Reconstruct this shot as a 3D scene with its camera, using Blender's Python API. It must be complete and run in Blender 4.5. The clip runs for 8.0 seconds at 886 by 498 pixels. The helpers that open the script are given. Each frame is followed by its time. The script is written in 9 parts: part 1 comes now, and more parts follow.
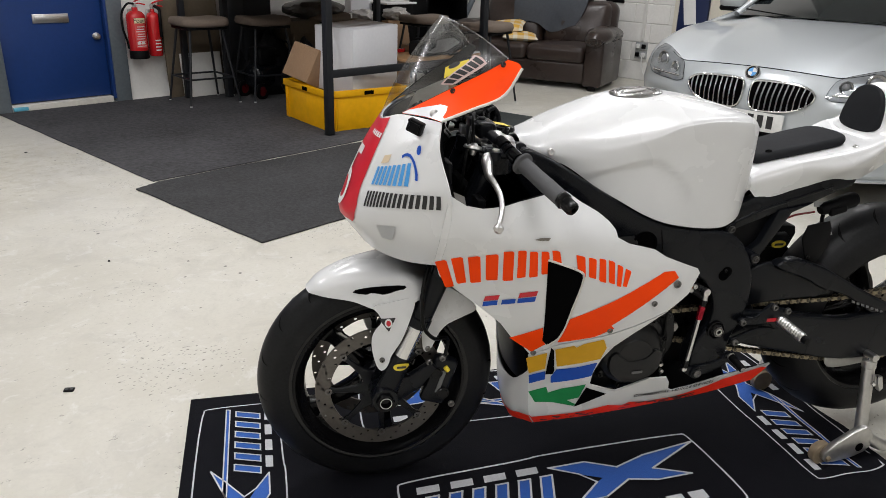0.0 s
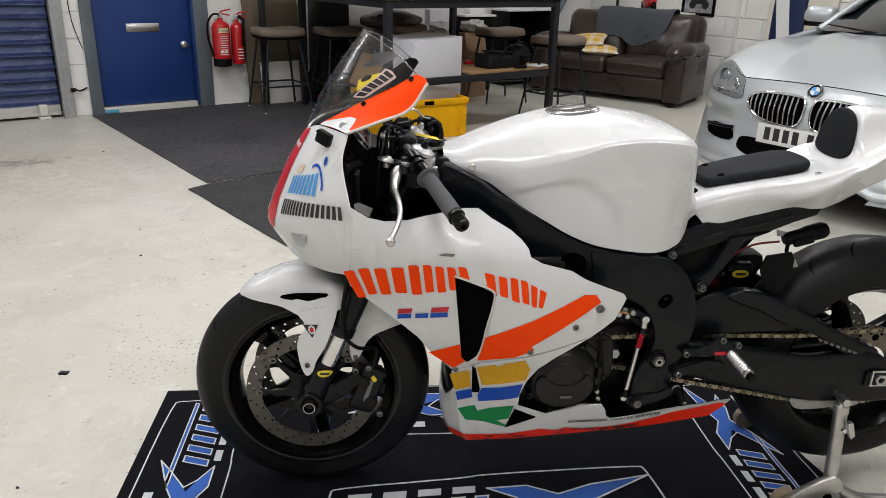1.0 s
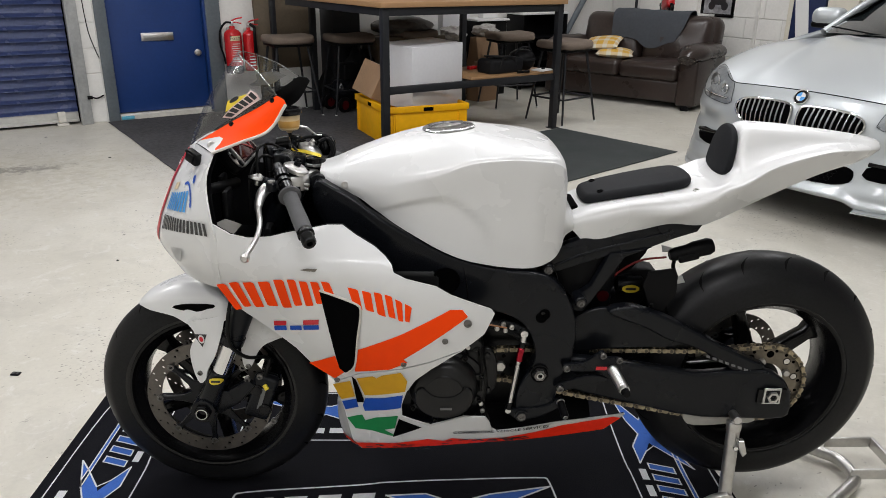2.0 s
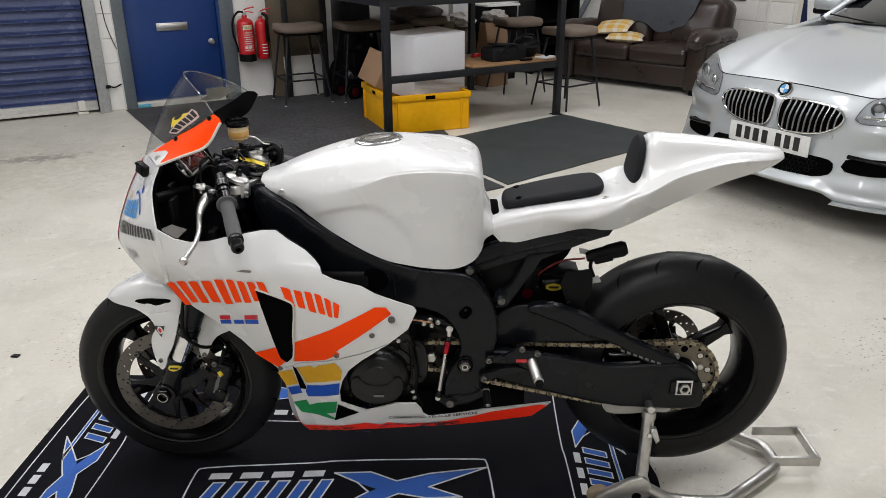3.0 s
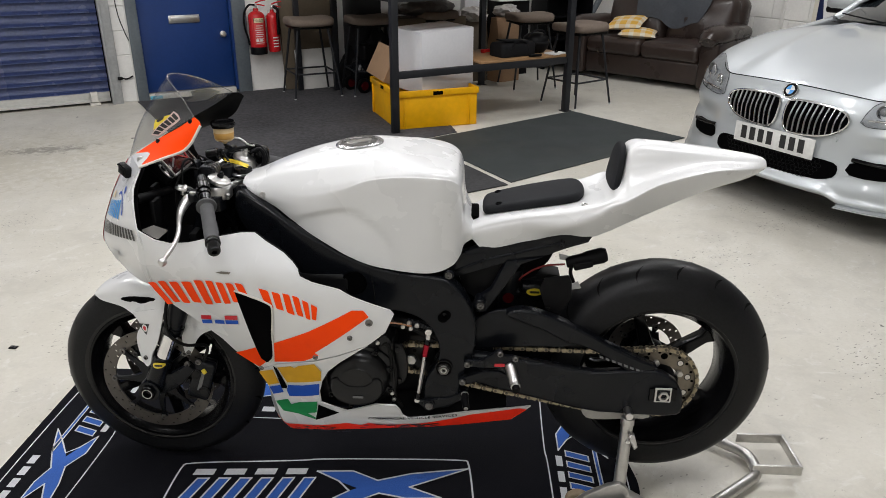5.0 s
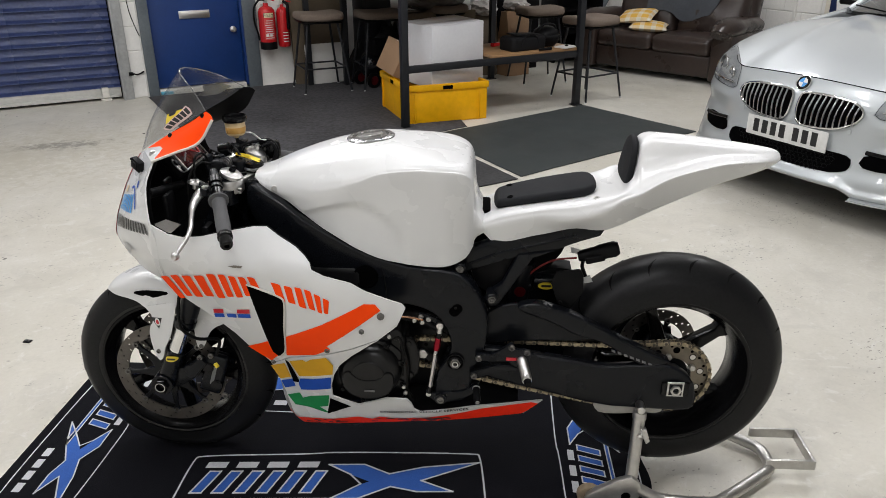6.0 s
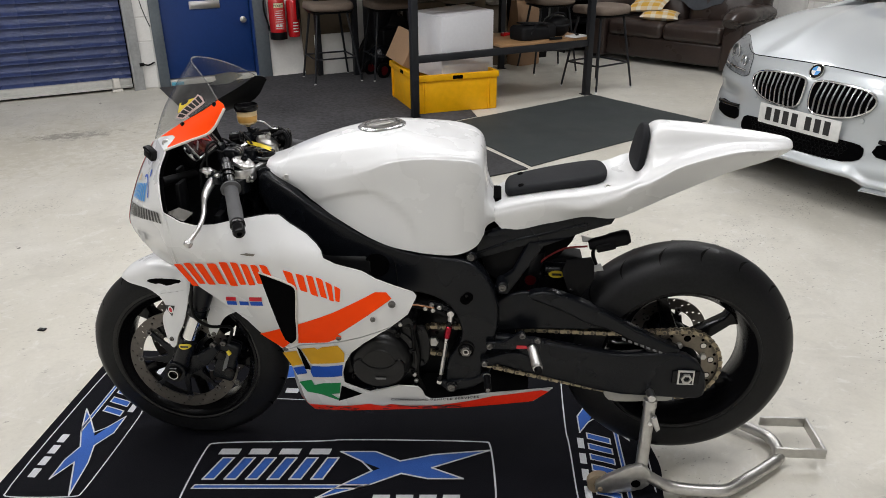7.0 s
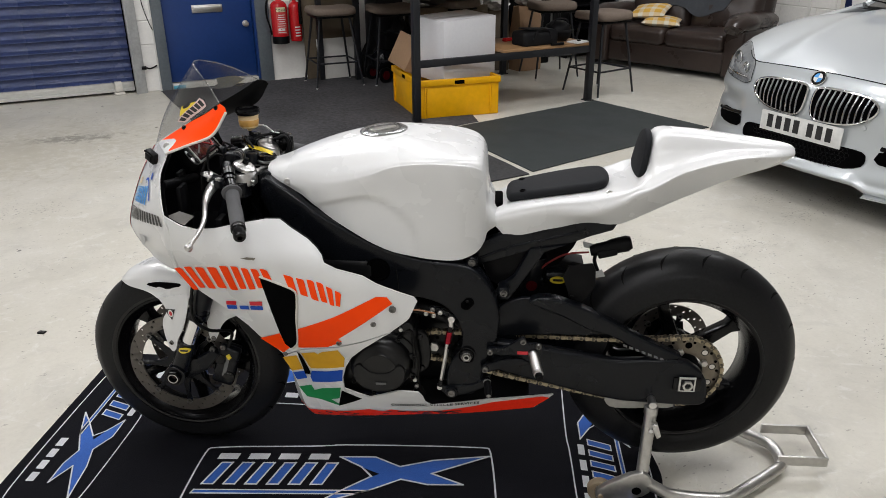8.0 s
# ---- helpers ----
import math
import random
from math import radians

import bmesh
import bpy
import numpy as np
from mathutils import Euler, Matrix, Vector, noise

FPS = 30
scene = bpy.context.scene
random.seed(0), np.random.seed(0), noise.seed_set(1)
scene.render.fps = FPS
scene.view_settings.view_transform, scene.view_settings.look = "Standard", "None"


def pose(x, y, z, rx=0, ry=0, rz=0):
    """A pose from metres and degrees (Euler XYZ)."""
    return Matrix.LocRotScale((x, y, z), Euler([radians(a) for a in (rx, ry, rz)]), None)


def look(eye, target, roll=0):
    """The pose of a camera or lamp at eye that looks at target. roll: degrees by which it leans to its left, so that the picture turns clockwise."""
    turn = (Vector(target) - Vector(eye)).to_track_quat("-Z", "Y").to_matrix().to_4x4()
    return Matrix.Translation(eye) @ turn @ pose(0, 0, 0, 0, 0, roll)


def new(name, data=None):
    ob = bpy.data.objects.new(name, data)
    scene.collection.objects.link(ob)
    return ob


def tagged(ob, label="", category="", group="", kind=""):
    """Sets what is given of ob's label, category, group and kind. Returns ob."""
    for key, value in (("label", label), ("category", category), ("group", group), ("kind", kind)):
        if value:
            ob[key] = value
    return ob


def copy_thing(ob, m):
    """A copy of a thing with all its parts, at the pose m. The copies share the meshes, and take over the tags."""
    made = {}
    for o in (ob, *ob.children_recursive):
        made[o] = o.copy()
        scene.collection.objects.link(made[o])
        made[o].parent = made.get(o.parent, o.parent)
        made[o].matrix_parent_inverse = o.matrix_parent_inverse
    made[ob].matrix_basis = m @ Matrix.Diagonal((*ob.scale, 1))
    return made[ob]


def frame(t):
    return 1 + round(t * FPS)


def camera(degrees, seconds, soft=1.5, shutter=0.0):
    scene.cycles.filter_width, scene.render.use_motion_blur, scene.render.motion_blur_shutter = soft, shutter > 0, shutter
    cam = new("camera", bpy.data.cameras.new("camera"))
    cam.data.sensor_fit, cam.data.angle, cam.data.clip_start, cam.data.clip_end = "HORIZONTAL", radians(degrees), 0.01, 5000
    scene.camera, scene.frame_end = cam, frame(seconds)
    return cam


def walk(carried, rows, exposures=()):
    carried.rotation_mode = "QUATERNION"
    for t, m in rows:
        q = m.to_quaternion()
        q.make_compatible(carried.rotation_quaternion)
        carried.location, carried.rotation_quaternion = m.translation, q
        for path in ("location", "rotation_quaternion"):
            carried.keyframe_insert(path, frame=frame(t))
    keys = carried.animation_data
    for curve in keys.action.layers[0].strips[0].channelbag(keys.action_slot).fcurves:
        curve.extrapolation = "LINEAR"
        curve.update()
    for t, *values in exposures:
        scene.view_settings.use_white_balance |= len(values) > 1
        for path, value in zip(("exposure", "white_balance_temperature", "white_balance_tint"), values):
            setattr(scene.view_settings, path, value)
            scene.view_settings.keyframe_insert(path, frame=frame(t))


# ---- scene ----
cam = camera(61.48, 8.0, soft=0.5)
ROWS = [
    (0.0, (0.0075, -0.0177, 1.278), (1.354, 1.2698, 0.551), 1.8),
    (0.5, (0.1558, -0.1825, 1.282), (1.3766, 1.2382, 0.58), 1.5),
    (1.0, (0.3168, -0.2926, 1.295), (1.4591, 1.1889, 0.587), 1.7),
    (1.5, (0.4844, -0.3632, 1.306), (1.5963, 1.1439, 0.603), 1.8),
    (2.0, (0.6207, -0.5418, 1.348), (1.6585, 1.0134, 0.639), 0.7),
    (2.2, (0.6354, -0.5839, 1.36), (1.6588, 0.9803, 0.647), 0.2),
    (3.3, (0.8145, -0.8303, 1.491), (1.7457, 0.759, 0.712), -0.0),
    (3.5, (0.8268, -0.837, 1.497), (1.7527, 0.7552, 0.715), 0.0),
    (4.0, (0.8423, -0.8294, 1.496), (1.7625, 0.7647, 0.714), 0.3),
    (5.5, (0.8571, -0.8295, 1.493), (1.7552, 0.7743, 0.705), 0.1),
    (6.0, (0.8518, -0.8266, 1.491), (1.7348, 0.7808, 0.694), -0.1),
    (6.5, (0.8477, -0.8301, 1.489), (1.7137, 0.7798, 0.679), -0.4),
    (7.0, (0.8445, -0.8317, 1.487), (1.7007, 0.7789, 0.668), -0.4),
    (7.5, (0.8422, -0.8317, 1.487), (1.698, 0.7781, 0.665), -0.4),
    (8.0, (0.846, -0.8269, 1.486), (1.7034, 0.79, 0.678), -0.1),
]
walk(cam, [(t, look(eye, target, roll)) for t, eye, target, roll in ROWS])

# ---- light ----
world = bpy.data.worlds.new("world")
scene.world = world
world.use_nodes = True
world.node_tree.nodes["Background"].inputs[0].default_value = (0.8, 0.85, 0.9, 1)
world.node_tree.nodes["Background"].inputs[1].default_value = 0.02
scene.view_settings.exposure = 0.0
LAMP_POWER = 29.8
CEILING_Z = 3.4
# linear ceiling lights out of view, some added to brighten dim areas: x, y, turn
LAMPS = [(-0.7, 4.3, 0), (-1.4, 0.0, 0), (0.9, 0.1, 0), (3.1, 0.1, 0), (0.9, 2.6, 0), (3.1, 2.6, 0), (5.9, 2.2, 0), (1.6, 4.7, 0), (6.3, 4.3, 0), (0.1, -3.0, 0)]


# ---- materials ----
def nodes_of(mat):
    mat.use_nodes = True
    nt = mat.node_tree
    return nt, nt.nodes["Principled BSDF"]


def paint(name, color, rough=0.5, metal=0.0, coat=0.0, grain=40.0, vary=0.12, bump=0.0, bump_scale=200.0, blotch=3.0, rough_vary=0.1, spec=0.5):
    """Procedural surface: base colour varied at two scales, roughness variation and fine bump, in object space."""
    mat = bpy.data.materials.new(name)
    nt, p = nodes_of(mat)
    n, l = nt.nodes, nt.links
    tc = n.new("ShaderNodeTexCoord")
    big, fine = n.new("ShaderNodeTexNoise"), n.new("ShaderNodeTexNoise")
    big.inputs["Scale"].default_value, fine.inputs["Scale"].default_value = blotch, grain
    big.inputs["Detail"].default_value, fine.inputs["Detail"].default_value = 6, 3
    l.new(tc.outputs["Object"], big.inputs["Vector"])
    l.new(tc.outputs["Object"], fine.inputs["Vector"])
    mix = n.new("ShaderNodeMath")
    mix.operation = "ADD"
    l.new(big.outputs["Fac"], mix.inputs[0])
    l.new(fine.outputs["Fac"], mix.inputs[1])
    ramp = n.new("ShaderNodeMapRange")
    ramp.inputs["From Min"].default_value, ramp.inputs["From Max"].default_value = 0.6, 1.4
    ramp.inputs["To Min"].default_value, ramp.inputs["To Max"].default_value = 1 - vary, 1 + vary
    l.new(mix.outputs[0], ramp.inputs["Value"])
    scale = n.new("ShaderNodeVectorMath")
    scale.operation = "SCALE"
    scale.inputs[0].default_value = color
    l.new(ramp.outputs["Result"], scale.inputs["Scale"])
    l.new(scale.outputs["Vector"], p.inputs["Base Color"])
    rr = n.new("ShaderNodeMapRange")
    rr.inputs["From Min"].default_value, rr.inputs["From Max"].default_value = 0.3, 0.7
    rr.inputs["To Min"].default_value, rr.inputs["To Max"].default_value = max(0.02, rough * (1 - rough_vary * 2)), min(1, rough * (1 + rough_vary * 2))
    l.new(big.outputs["Fac"], rr.inputs["Value"])
    l.new(rr.outputs["Result"], p.inputs["Roughness"])
    p.inputs["Metallic"].default_value = metal
    p.inputs["Specular IOR Level"].default_value = spec
    p.inputs["Coat Weight"].default_value = coat
    p.inputs["Coat Roughness"].default_value = 0.06
    if bump:
        bn, b = n.new("ShaderNodeTexNoise"), n.new("ShaderNodeBump")
        bn.inputs["Scale"].default_value, bn.inputs["Detail"].default_value = bump_scale, 4
        b.inputs["Strength"].default_value, b.inputs["Distance"].default_value = bump, 0.002
        l.new(tc.outputs["Object"], bn.inputs["Vector"])
        l.new(bn.outputs["Fac"], b.inputs["Height"])
        l.new(b.outputs["Normal"], p.inputs["Normal"])
    return mat


def glassy(name, tint, gloss=0.06, low=0.04, high=0.45):
    """A thin clear sheet: transparent, with more gloss at grazing angles."""
    mat = bpy.data.materials.new(name)
    mat.use_nodes = True
    nt = mat.node_tree
    n, l = nt.nodes, nt.links
    n.remove(n["Principled BSDF"])
    tr, gl, lw, mr, mix = n.new("ShaderNodeBsdfTransparent"), n.new("ShaderNodeBsdfGlossy"), n.new("ShaderNodeLayerWeight"), n.new("ShaderNodeMapRange"), n.new("ShaderNodeMixShader")
    tr.inputs[0].default_value = (*tint, 1)
    gl.inputs["Roughness"].default_value = gloss
    lw.inputs["Blend"].default_value = 0.25
    mr.inputs["To Min"].default_value, mr.inputs["To Max"].default_value = low, high
    l.new(lw.outputs["Facing"], mr.inputs["Value"])
    l.new(mr.outputs["Result"], mix.inputs[0])
    l.new(tr.outputs[0], mix.inputs[1])
    l.new(gl.outputs[0], mix.inputs[2])
    l.new(mix.outputs[0], n["Material Output"].inputs[0])
    return mat


def concrete_floor():
    """Worn light-grey floor paint with scuffs, tyre stains and dark flecks."""
    mat = bpy.data.materials.new("painted_concrete")
    nt, p = nodes_of(mat)
    n, l = nt.nodes, nt.links
    geo = n.new("ShaderNodeNewGeometry")

    def noise_at(scale, detail, rough=0.6, distort=0.0):
        t = n.new("ShaderNodeTexNoise")
        t.inputs["Scale"].default_value, t.inputs["Detail"].default_value = scale, detail
        t.inputs["Roughness"].default_value, t.inputs["Distortion"].default_value = rough, distort
        l.new(geo.outputs["Position"], t.inputs["Vector"])
        return t

    def ramp(src, lo, hi, a, b):
        r = n.new("ShaderNodeMapRange")
        r.inputs["From Min"].default_value, r.inputs["From Max"].default_value = lo, hi
        r.inputs["To Min"].default_value, r.inputs["To Max"].default_value = a, b
        l.new(src, r.inputs["Value"])
        return r.outputs["Result"]

    def mixed(fac, a, b):
        m = n.new("ShaderNodeMix")
        m.data_type = "RGBA"
        l.new(fac, m.inputs["Factor"])
        for sock, val in ((m.inputs["A"], a), (m.inputs["B"], b)):
            if isinstance(val, tuple):
                sock.default_value = (*val, 1)
            else:
                l.new(val, sock)
        return m.outputs["Result"]

    base = mixed(ramp(noise_at(0.9, 8, 0.65, 0.4).outputs["Fac"], 0.35, 0.68, 0, 1), (0.515, 0.491, 0.424), (0.635, 0.614, 0.553))
    cloud = mixed(ramp(noise_at(4.5, 6, 0.7, 0.8).outputs["Fac"], 0.50, 0.72, 0, 0.55), base, (0.43, 0.415, 0.37))
    fine = mixed(ramp(noise_at(60, 4, 0.7).outputs["Fac"], 0.45, 0.75, 0, 0.28), cloud, (0.42, 0.40, 0.355))
    fine = mixed(ramp(noise_at(17, 8, 0.75, 0.5).outputs["Fac"], 0.66, 0.76, 0, 0.55), fine, (0.27, 0.255, 0.22))
    fine = mixed(ramp(noise_at(9, 8, 0.7, 1.5).outputs["Fac"], 0.56, 0.66, 0, 0.45), fine, (0.68, 0.67, 0.64))

    def streaks(turn, sx, sy, scale, lo, hi, most, tone, src):
        st = n.new("ShaderNodeMapping")
        st.inputs["Scale"].default_value = (sx, sy, 1.0)
        st.inputs["Rotation"].default_value = (0, 0, turn)
        l.new(geo.outputs["Position"], st.inputs["Vector"])
        sn = n.new("ShaderNodeTexNoise")
        sn.inputs["Scale"].default_value, sn.inputs["Detail"].default_value, sn.inputs["Roughness"].default_value = scale, 10, 0.78
        l.new(st.outputs["Vector"], sn.inputs["Vector"])
        return mixed(ramp(sn.outputs["Fac"], lo, hi, 0, most), src, tone)

    scr = streaks(0.5, 4.0, 9.0, 3.4, 0.612, 0.645, 0.75, (0.20, 0.19, 0.165), fine)
    scr = streaks(-0.25, 9.0, 17.0, 1.6, 0.690, 0.715, 0.85, (0.13, 0.12, 0.105), scr)
    scr = streaks(0.9, 2.2, 5.0, 1.1, 0.56, 0.72, 0.35, (0.46, 0.43, 0.37), scr)
    scr = streaks(-0.9, 5.0, 14.0, 2.4, 0.635, 0.675, 0.9, (0.13, 0.12, 0.105), scr)
    scr = streaks(1.3, 1.2, 7.0, 1.3, 0.62, 0.78, 0.6, (0.30, 0.285, 0.25), scr)
    patchy = noise_at(0.9, 3)
    for scale, size, tone in ((5.0, 0.030, (0.12, 0.11, 0.095)), (2.6, 0.026, (0.07, 0.065, 0.055))):
        vor, warp, keep, keep2 = n.new("ShaderNodeTexVoronoi"), noise_at(38, 3), n.new("ShaderNodeMath"), n.new("ShaderNodeMath")
        vor.voronoi_dimensions = "2D"
        vor.inputs["Scale"].default_value = scale
        l.new(geo.outputs["Position"], vor.inputs["Vector"])
        keep.operation = keep2.operation = "ADD"
        l.new(vor.outputs["Distance"], keep.inputs[0])
        l.new(ramp(warp.outputs["Fac"], 0.3, 0.7, -0.035, 0.035), keep.inputs[1])
        l.new(keep.outputs[0], keep2.inputs[0])
        l.new(ramp(patchy.outputs["Fac"], 0.42, 0.60, 0.07, 0.0), keep2.inputs[1])
        scr = mixed(ramp(keep2.outputs[0], size * 0.55, size, 0.9, 0), scr, tone)
    flock = noise_at(1.5, 2, 0.5)
    for turn, sx, scale, size, lo, tone in ((0.6, 1.9, 17.0, 0.108, 0.485, (0.15, 0.14, 0.12)), (-0.5, 2.4, 11.0, 0.082, 0.44, (0.20, 0.19, 0.165)), (0.2, 1.5, 27.0, 0.12, 0.52, (0.22, 0.21, 0.18))):
        mp, vor, keep, keep2 = n.new("ShaderNodeMapping"), n.new("ShaderNodeTexVoronoi"), n.new("ShaderNodeMath"), n.new("ShaderNodeMath")
        mp.inputs["Scale"].default_value, mp.inputs["Rotation"].default_value = (1.0, sx, 1.0), (0, 0, turn)
        vor.voronoi_dimensions = "2D"
        vor.inputs["Scale"].default_value = scale
        l.new(geo.outputs["Position"], mp.inputs["Vector"])
        l.new(mp.outputs["Vector"], vor.inputs["Vector"])
        keep.operation = keep2.operation = "ADD"
        l.new(vor.outputs["Distance"], keep.inputs[0])
        l.new(ramp(noise_at(70, 3).outputs["Fac"], 0.3, 0.7, -0.06, 0.10), keep.inputs[1])
        l.new(keep.outputs[0], keep2.inputs[0])
        l.new(ramp(flock.outputs["Fac"], lo, lo + 0.14, 0.16, 0.0), keep2.inputs[1])
        scr = mixed(ramp(keep2.outputs[0], size * 0.6, size, 0.8, 0), scr, tone)
    # worn dark smudges by the shutter
    for cx, cy, sx, sy, turn, most, tone in ((0.6, 5.0, 0.60, 0.95, 0.1, 0.42, (0.40, 0.365, 0.27)), (0.95, 5.25, 2.4, 6.0, -0.2, 0.65, (0.17, 0.16, 0.135))):
        mp, ln, ad = n.new("ShaderNodeMapping"), n.new("ShaderNodeVectorMath"), n.new("ShaderNodeMath")
        mp.vector_type = "TEXTURE"
        mp.inputs["Location"].default_value, mp.inputs["Rotation"].default_value = (cx, cy, 0), (0, 0, turn)
        mp.inputs["Scale"].default_value = (1 / sx, 1 / sy, 1)
        ln.operation, ad.operation = "LENGTH", "ADD"
        l.new(geo.outputs["Position"], mp.inputs["Vector"])
        l.new(mp.outputs["Vector"], ln.inputs[0])
        l.new(ln.outputs["Value"], ad.inputs[0])
        l.new(ramp(noise_at(14, 8, 0.75).outputs["Fac"], 0.35, 0.65, 0.95, -0.45), ad.inputs[1])
        scr = mixed(ramp(ad.outputs[0], 0.45, 0.95, most, 0), scr, tone)
    stain = mixed(ramp(noise_at(0.55, 5, 0.55).outputs["Fac"], 0.58, 0.75, 0, 0.5), scr, (0.36, 0.335, 0.27))
    l.new(stain, p.inputs["Base Color"])
    l.new(ramp(noise_at(2.5, 5).outputs["Fac"], 0.3, 0.7, 0.30, 0.52), p.inputs["Roughness"])
    b = n.new("ShaderNodeBump")
    b.inputs["Strength"].default_value, b.inputs["Distance"].default_value = 0.06, 0.002
    l.new(noise_at(35, 6).outputs["Fac"], b.inputs["Height"])
    l.new(b.outputs["Normal"], p.inputs["Normal"])
    return mat


def wood(name, a, b, scale=3.0):
    mat = bpy.data.materials.new(name)
    nt, p = nodes_of(mat)
    n, l = nt.nodes, nt.links
    tc, mp, nz, cr = n.new("ShaderNodeTexCoord"), n.new("ShaderNodeMapping"), n.new("ShaderNodeTexNoise"), n.new("ShaderNodeMix")
    mp.inputs["Scale"].default_value = (scale, scale * 14, scale * 14)
    nz.inputs["Scale"].default_value, nz.inputs["Detail"].default_value, nz.inputs["Distortion"].default_value = 2.0, 6, 0.6
    cr.data_type = "RGBA"
    cr.inputs["A"].default_value, cr.inputs["B"].default_value = (*a, 1), (*b, 1)
    l.new(tc.outputs["Object"], mp.inputs["Vector"])
    l.new(mp.outputs["Vector"], nz.inputs["Vector"])
    l.new(nz.outputs["Fac"], cr.inputs["Factor"])
    l.new(cr.outputs["Result"], p.inputs["Base Color"])
    p.inputs["Roughness"].default_value = 0.45
    return mat


def emitter(name, color, strength):
    mat = bpy.data.materials.new(name)
    nt, p = nodes_of(mat)
    p.inputs["Emission Color"].default_value, p.inputs["Emission Strength"].default_value = (*color, 1), strength
    return mat


def plaid(name):
    """Yellow and white checked cloth."""
    mat = bpy.data.materials.new(name)
    nt, p = nodes_of(mat)
    n, l = nt.nodes, nt.links
    tc, sep = n.new("ShaderNodeTexCoord"), n.new("ShaderNodeSeparateXYZ")
    l.new(tc.outputs["Object"], sep.inputs[0])
    outs = []
    for axis in ("X", "Y"):
        m = n.new("ShaderNodeMath")
        m.operation = "PINGPONG"
        m.inputs[1].default_value = 0.06
        l.new(sep.outputs[axis], m.inputs[0])
        g = n.new("ShaderNodeMath")
        g.operation = "GREATER_THAN"
        g.inputs[1].default_value = 0.036
        l.new(m.outputs[0], g.inputs[0])
        outs.append(g.outputs[0])
    add = n.new("ShaderNodeMath")
    add.operation = "ADD"
    l.new(outs[0], add.inputs[0])
    l.new(outs[1], add.inputs[1])
    half = n.new("ShaderNodeMath")
    half.operation = "MULTIPLY"
    half.inputs[1].default_value = 0.5
    l.new(add.outputs[0], half.inputs[0])
    mix = n.new("ShaderNodeMix")
    mix.data_type = "RGBA"
    mix.inputs["A"].default_value, mix.inputs["B"].default_value = (0.62, 0.36, 0.05, 1), (0.62, 0.58, 0.48, 1)
    l.new(half.outputs[0], mix.inputs["Factor"])
    l.new(mix.outputs["Result"], p.inputs["Base Color"])
    p.inputs["Roughness"].default_value = 0.9
    return mat


FLOOR = concrete_floor()
WALL = paint("white_wall_paint", (0.74, 0.73, 0.70), 0.6, vary=0.06, bump=0.25, bump_scale=45)
MORTAR = paint("painted_mortar", (0.66, 0.65, 0.62), 0.7, vary=0.06)
CEIL = paint("ceiling_white", (0.62, 0.62, 0.61), 0.8, vary=0.05)
BLUE_DOOR = paint("blue_door_paint", (0.010, 0.040, 0.17), 0.38, vary=0.10, bump=0.08, bump_scale=60)
BLUE_SHUTTER = paint("blue_shutter_coat", (0.072, 0.100, 0.250), 0.26, vary=0.18, blotch=2.5)
GREY_FRAME = paint("grey_frame_paint", (0.115, 0.135, 0.15), 0.45, vary=0.18)
PALE_STEEL = paint("pale_coated_steel", (0.50, 0.50, 0.47), 0.45, metal=0.1, vary=0.10, blotch=9)
GALV = paint("galvanised_steel", (0.40, 0.41, 0.41), 0.5, metal=0.35, vary=0.18, blotch=12)
ALU = paint("brushed_aluminium", (0.62, 0.61, 0.60), 0.32, metal=1.0, vary=0.10, grain=120, bump=0.06, bump_scale=300)
STEEL = paint("stand_steel", (0.55, 0.54, 0.52), 0.36, metal=0.95, vary=0.15, grain=60, blotch=9)
CHROME = paint("chrome", (0.80, 0.80, 0.80), 0.10, metal=1.0, vary=0.04)
DISC = paint("brake_disc_steel", (0.128, 0.117, 0.106), 0.40, metal=0.8, vary=0.15, grain=150)
GOLD = paint("worn_gold_chain", (0.36, 0.305, 0.21), 0.38, metal=0.85, vary=0.30, grain=180)
CAP_ALU = paint("machined_cap_alloy", (0.40, 0.40, 0.40), 0.26, metal=1.0, vary=0.08, grain=90)
RIM_BLACK = paint("gloss_black_rim", (0.0035, 0.0035, 0.004), 0.22, vary=0.1, spec=0.18)
BLACK_LIP = paint("polished_black_lip", (0.005, 0.005, 0.0055), 0.12, vary=0.1, spec=0.34)
TITAN = paint("worn_sprocket_steel", (0.19, 0.165, 0.13), 0.42, metal=0.8, vary=0.2, grain=120)
WHITE = paint("white_gloss_bodywork", (0.69, 0.695, 0.695), 0.27, coat=0.45, vary=0.015, grain=14, blotch=4, rough_vary=0.05)
WHITE.node_tree.nodes["Principled BSDF"].inputs["Coat Roughness"].default_value = 0.10
WHITE_EDGE = paint("scuffed_white_plastic", (0.62, 0.60, 0.55), 0.5, vary=0.12)
ORANGE = paint("fluorescent_orange_vinyl", (1.0, 0.064, 0.001), 0.45, vary=0.04, spec=0.12)
YELLOW = paint("golden_yellow_vinyl", (0.66, 0.36, 0.018), 0.42, vary=0.08, spec=0.25)
BLUE = paint("royal_blue_vinyl", (0.012, 0.075, 0.42), 0.42, vary=0.08, spec=0.25)
GREEN = paint("green_vinyl", (0.012, 0.22, 0.065), 0.42, vary=0.08, spec=0.25)
RED = paint("red_vinyl", (0.56, 0.010, 0.022), 0.35, coat=0.2, vary=0.06)
RED_BELLY = paint("fluorescent_red_vinyl", (0.92, 0.032, 0.010), 0.42, vary=0.10, grain=80, spec=0.25)
SKY_BLUE = paint("light_blue_vinyl", (0.06, 0.30, 0.66), 0.4, vary=0.05)
BLACK_VINYL = paint("black_vinyl", (0.015, 0.015, 0.016), 0.4, vary=0.1)
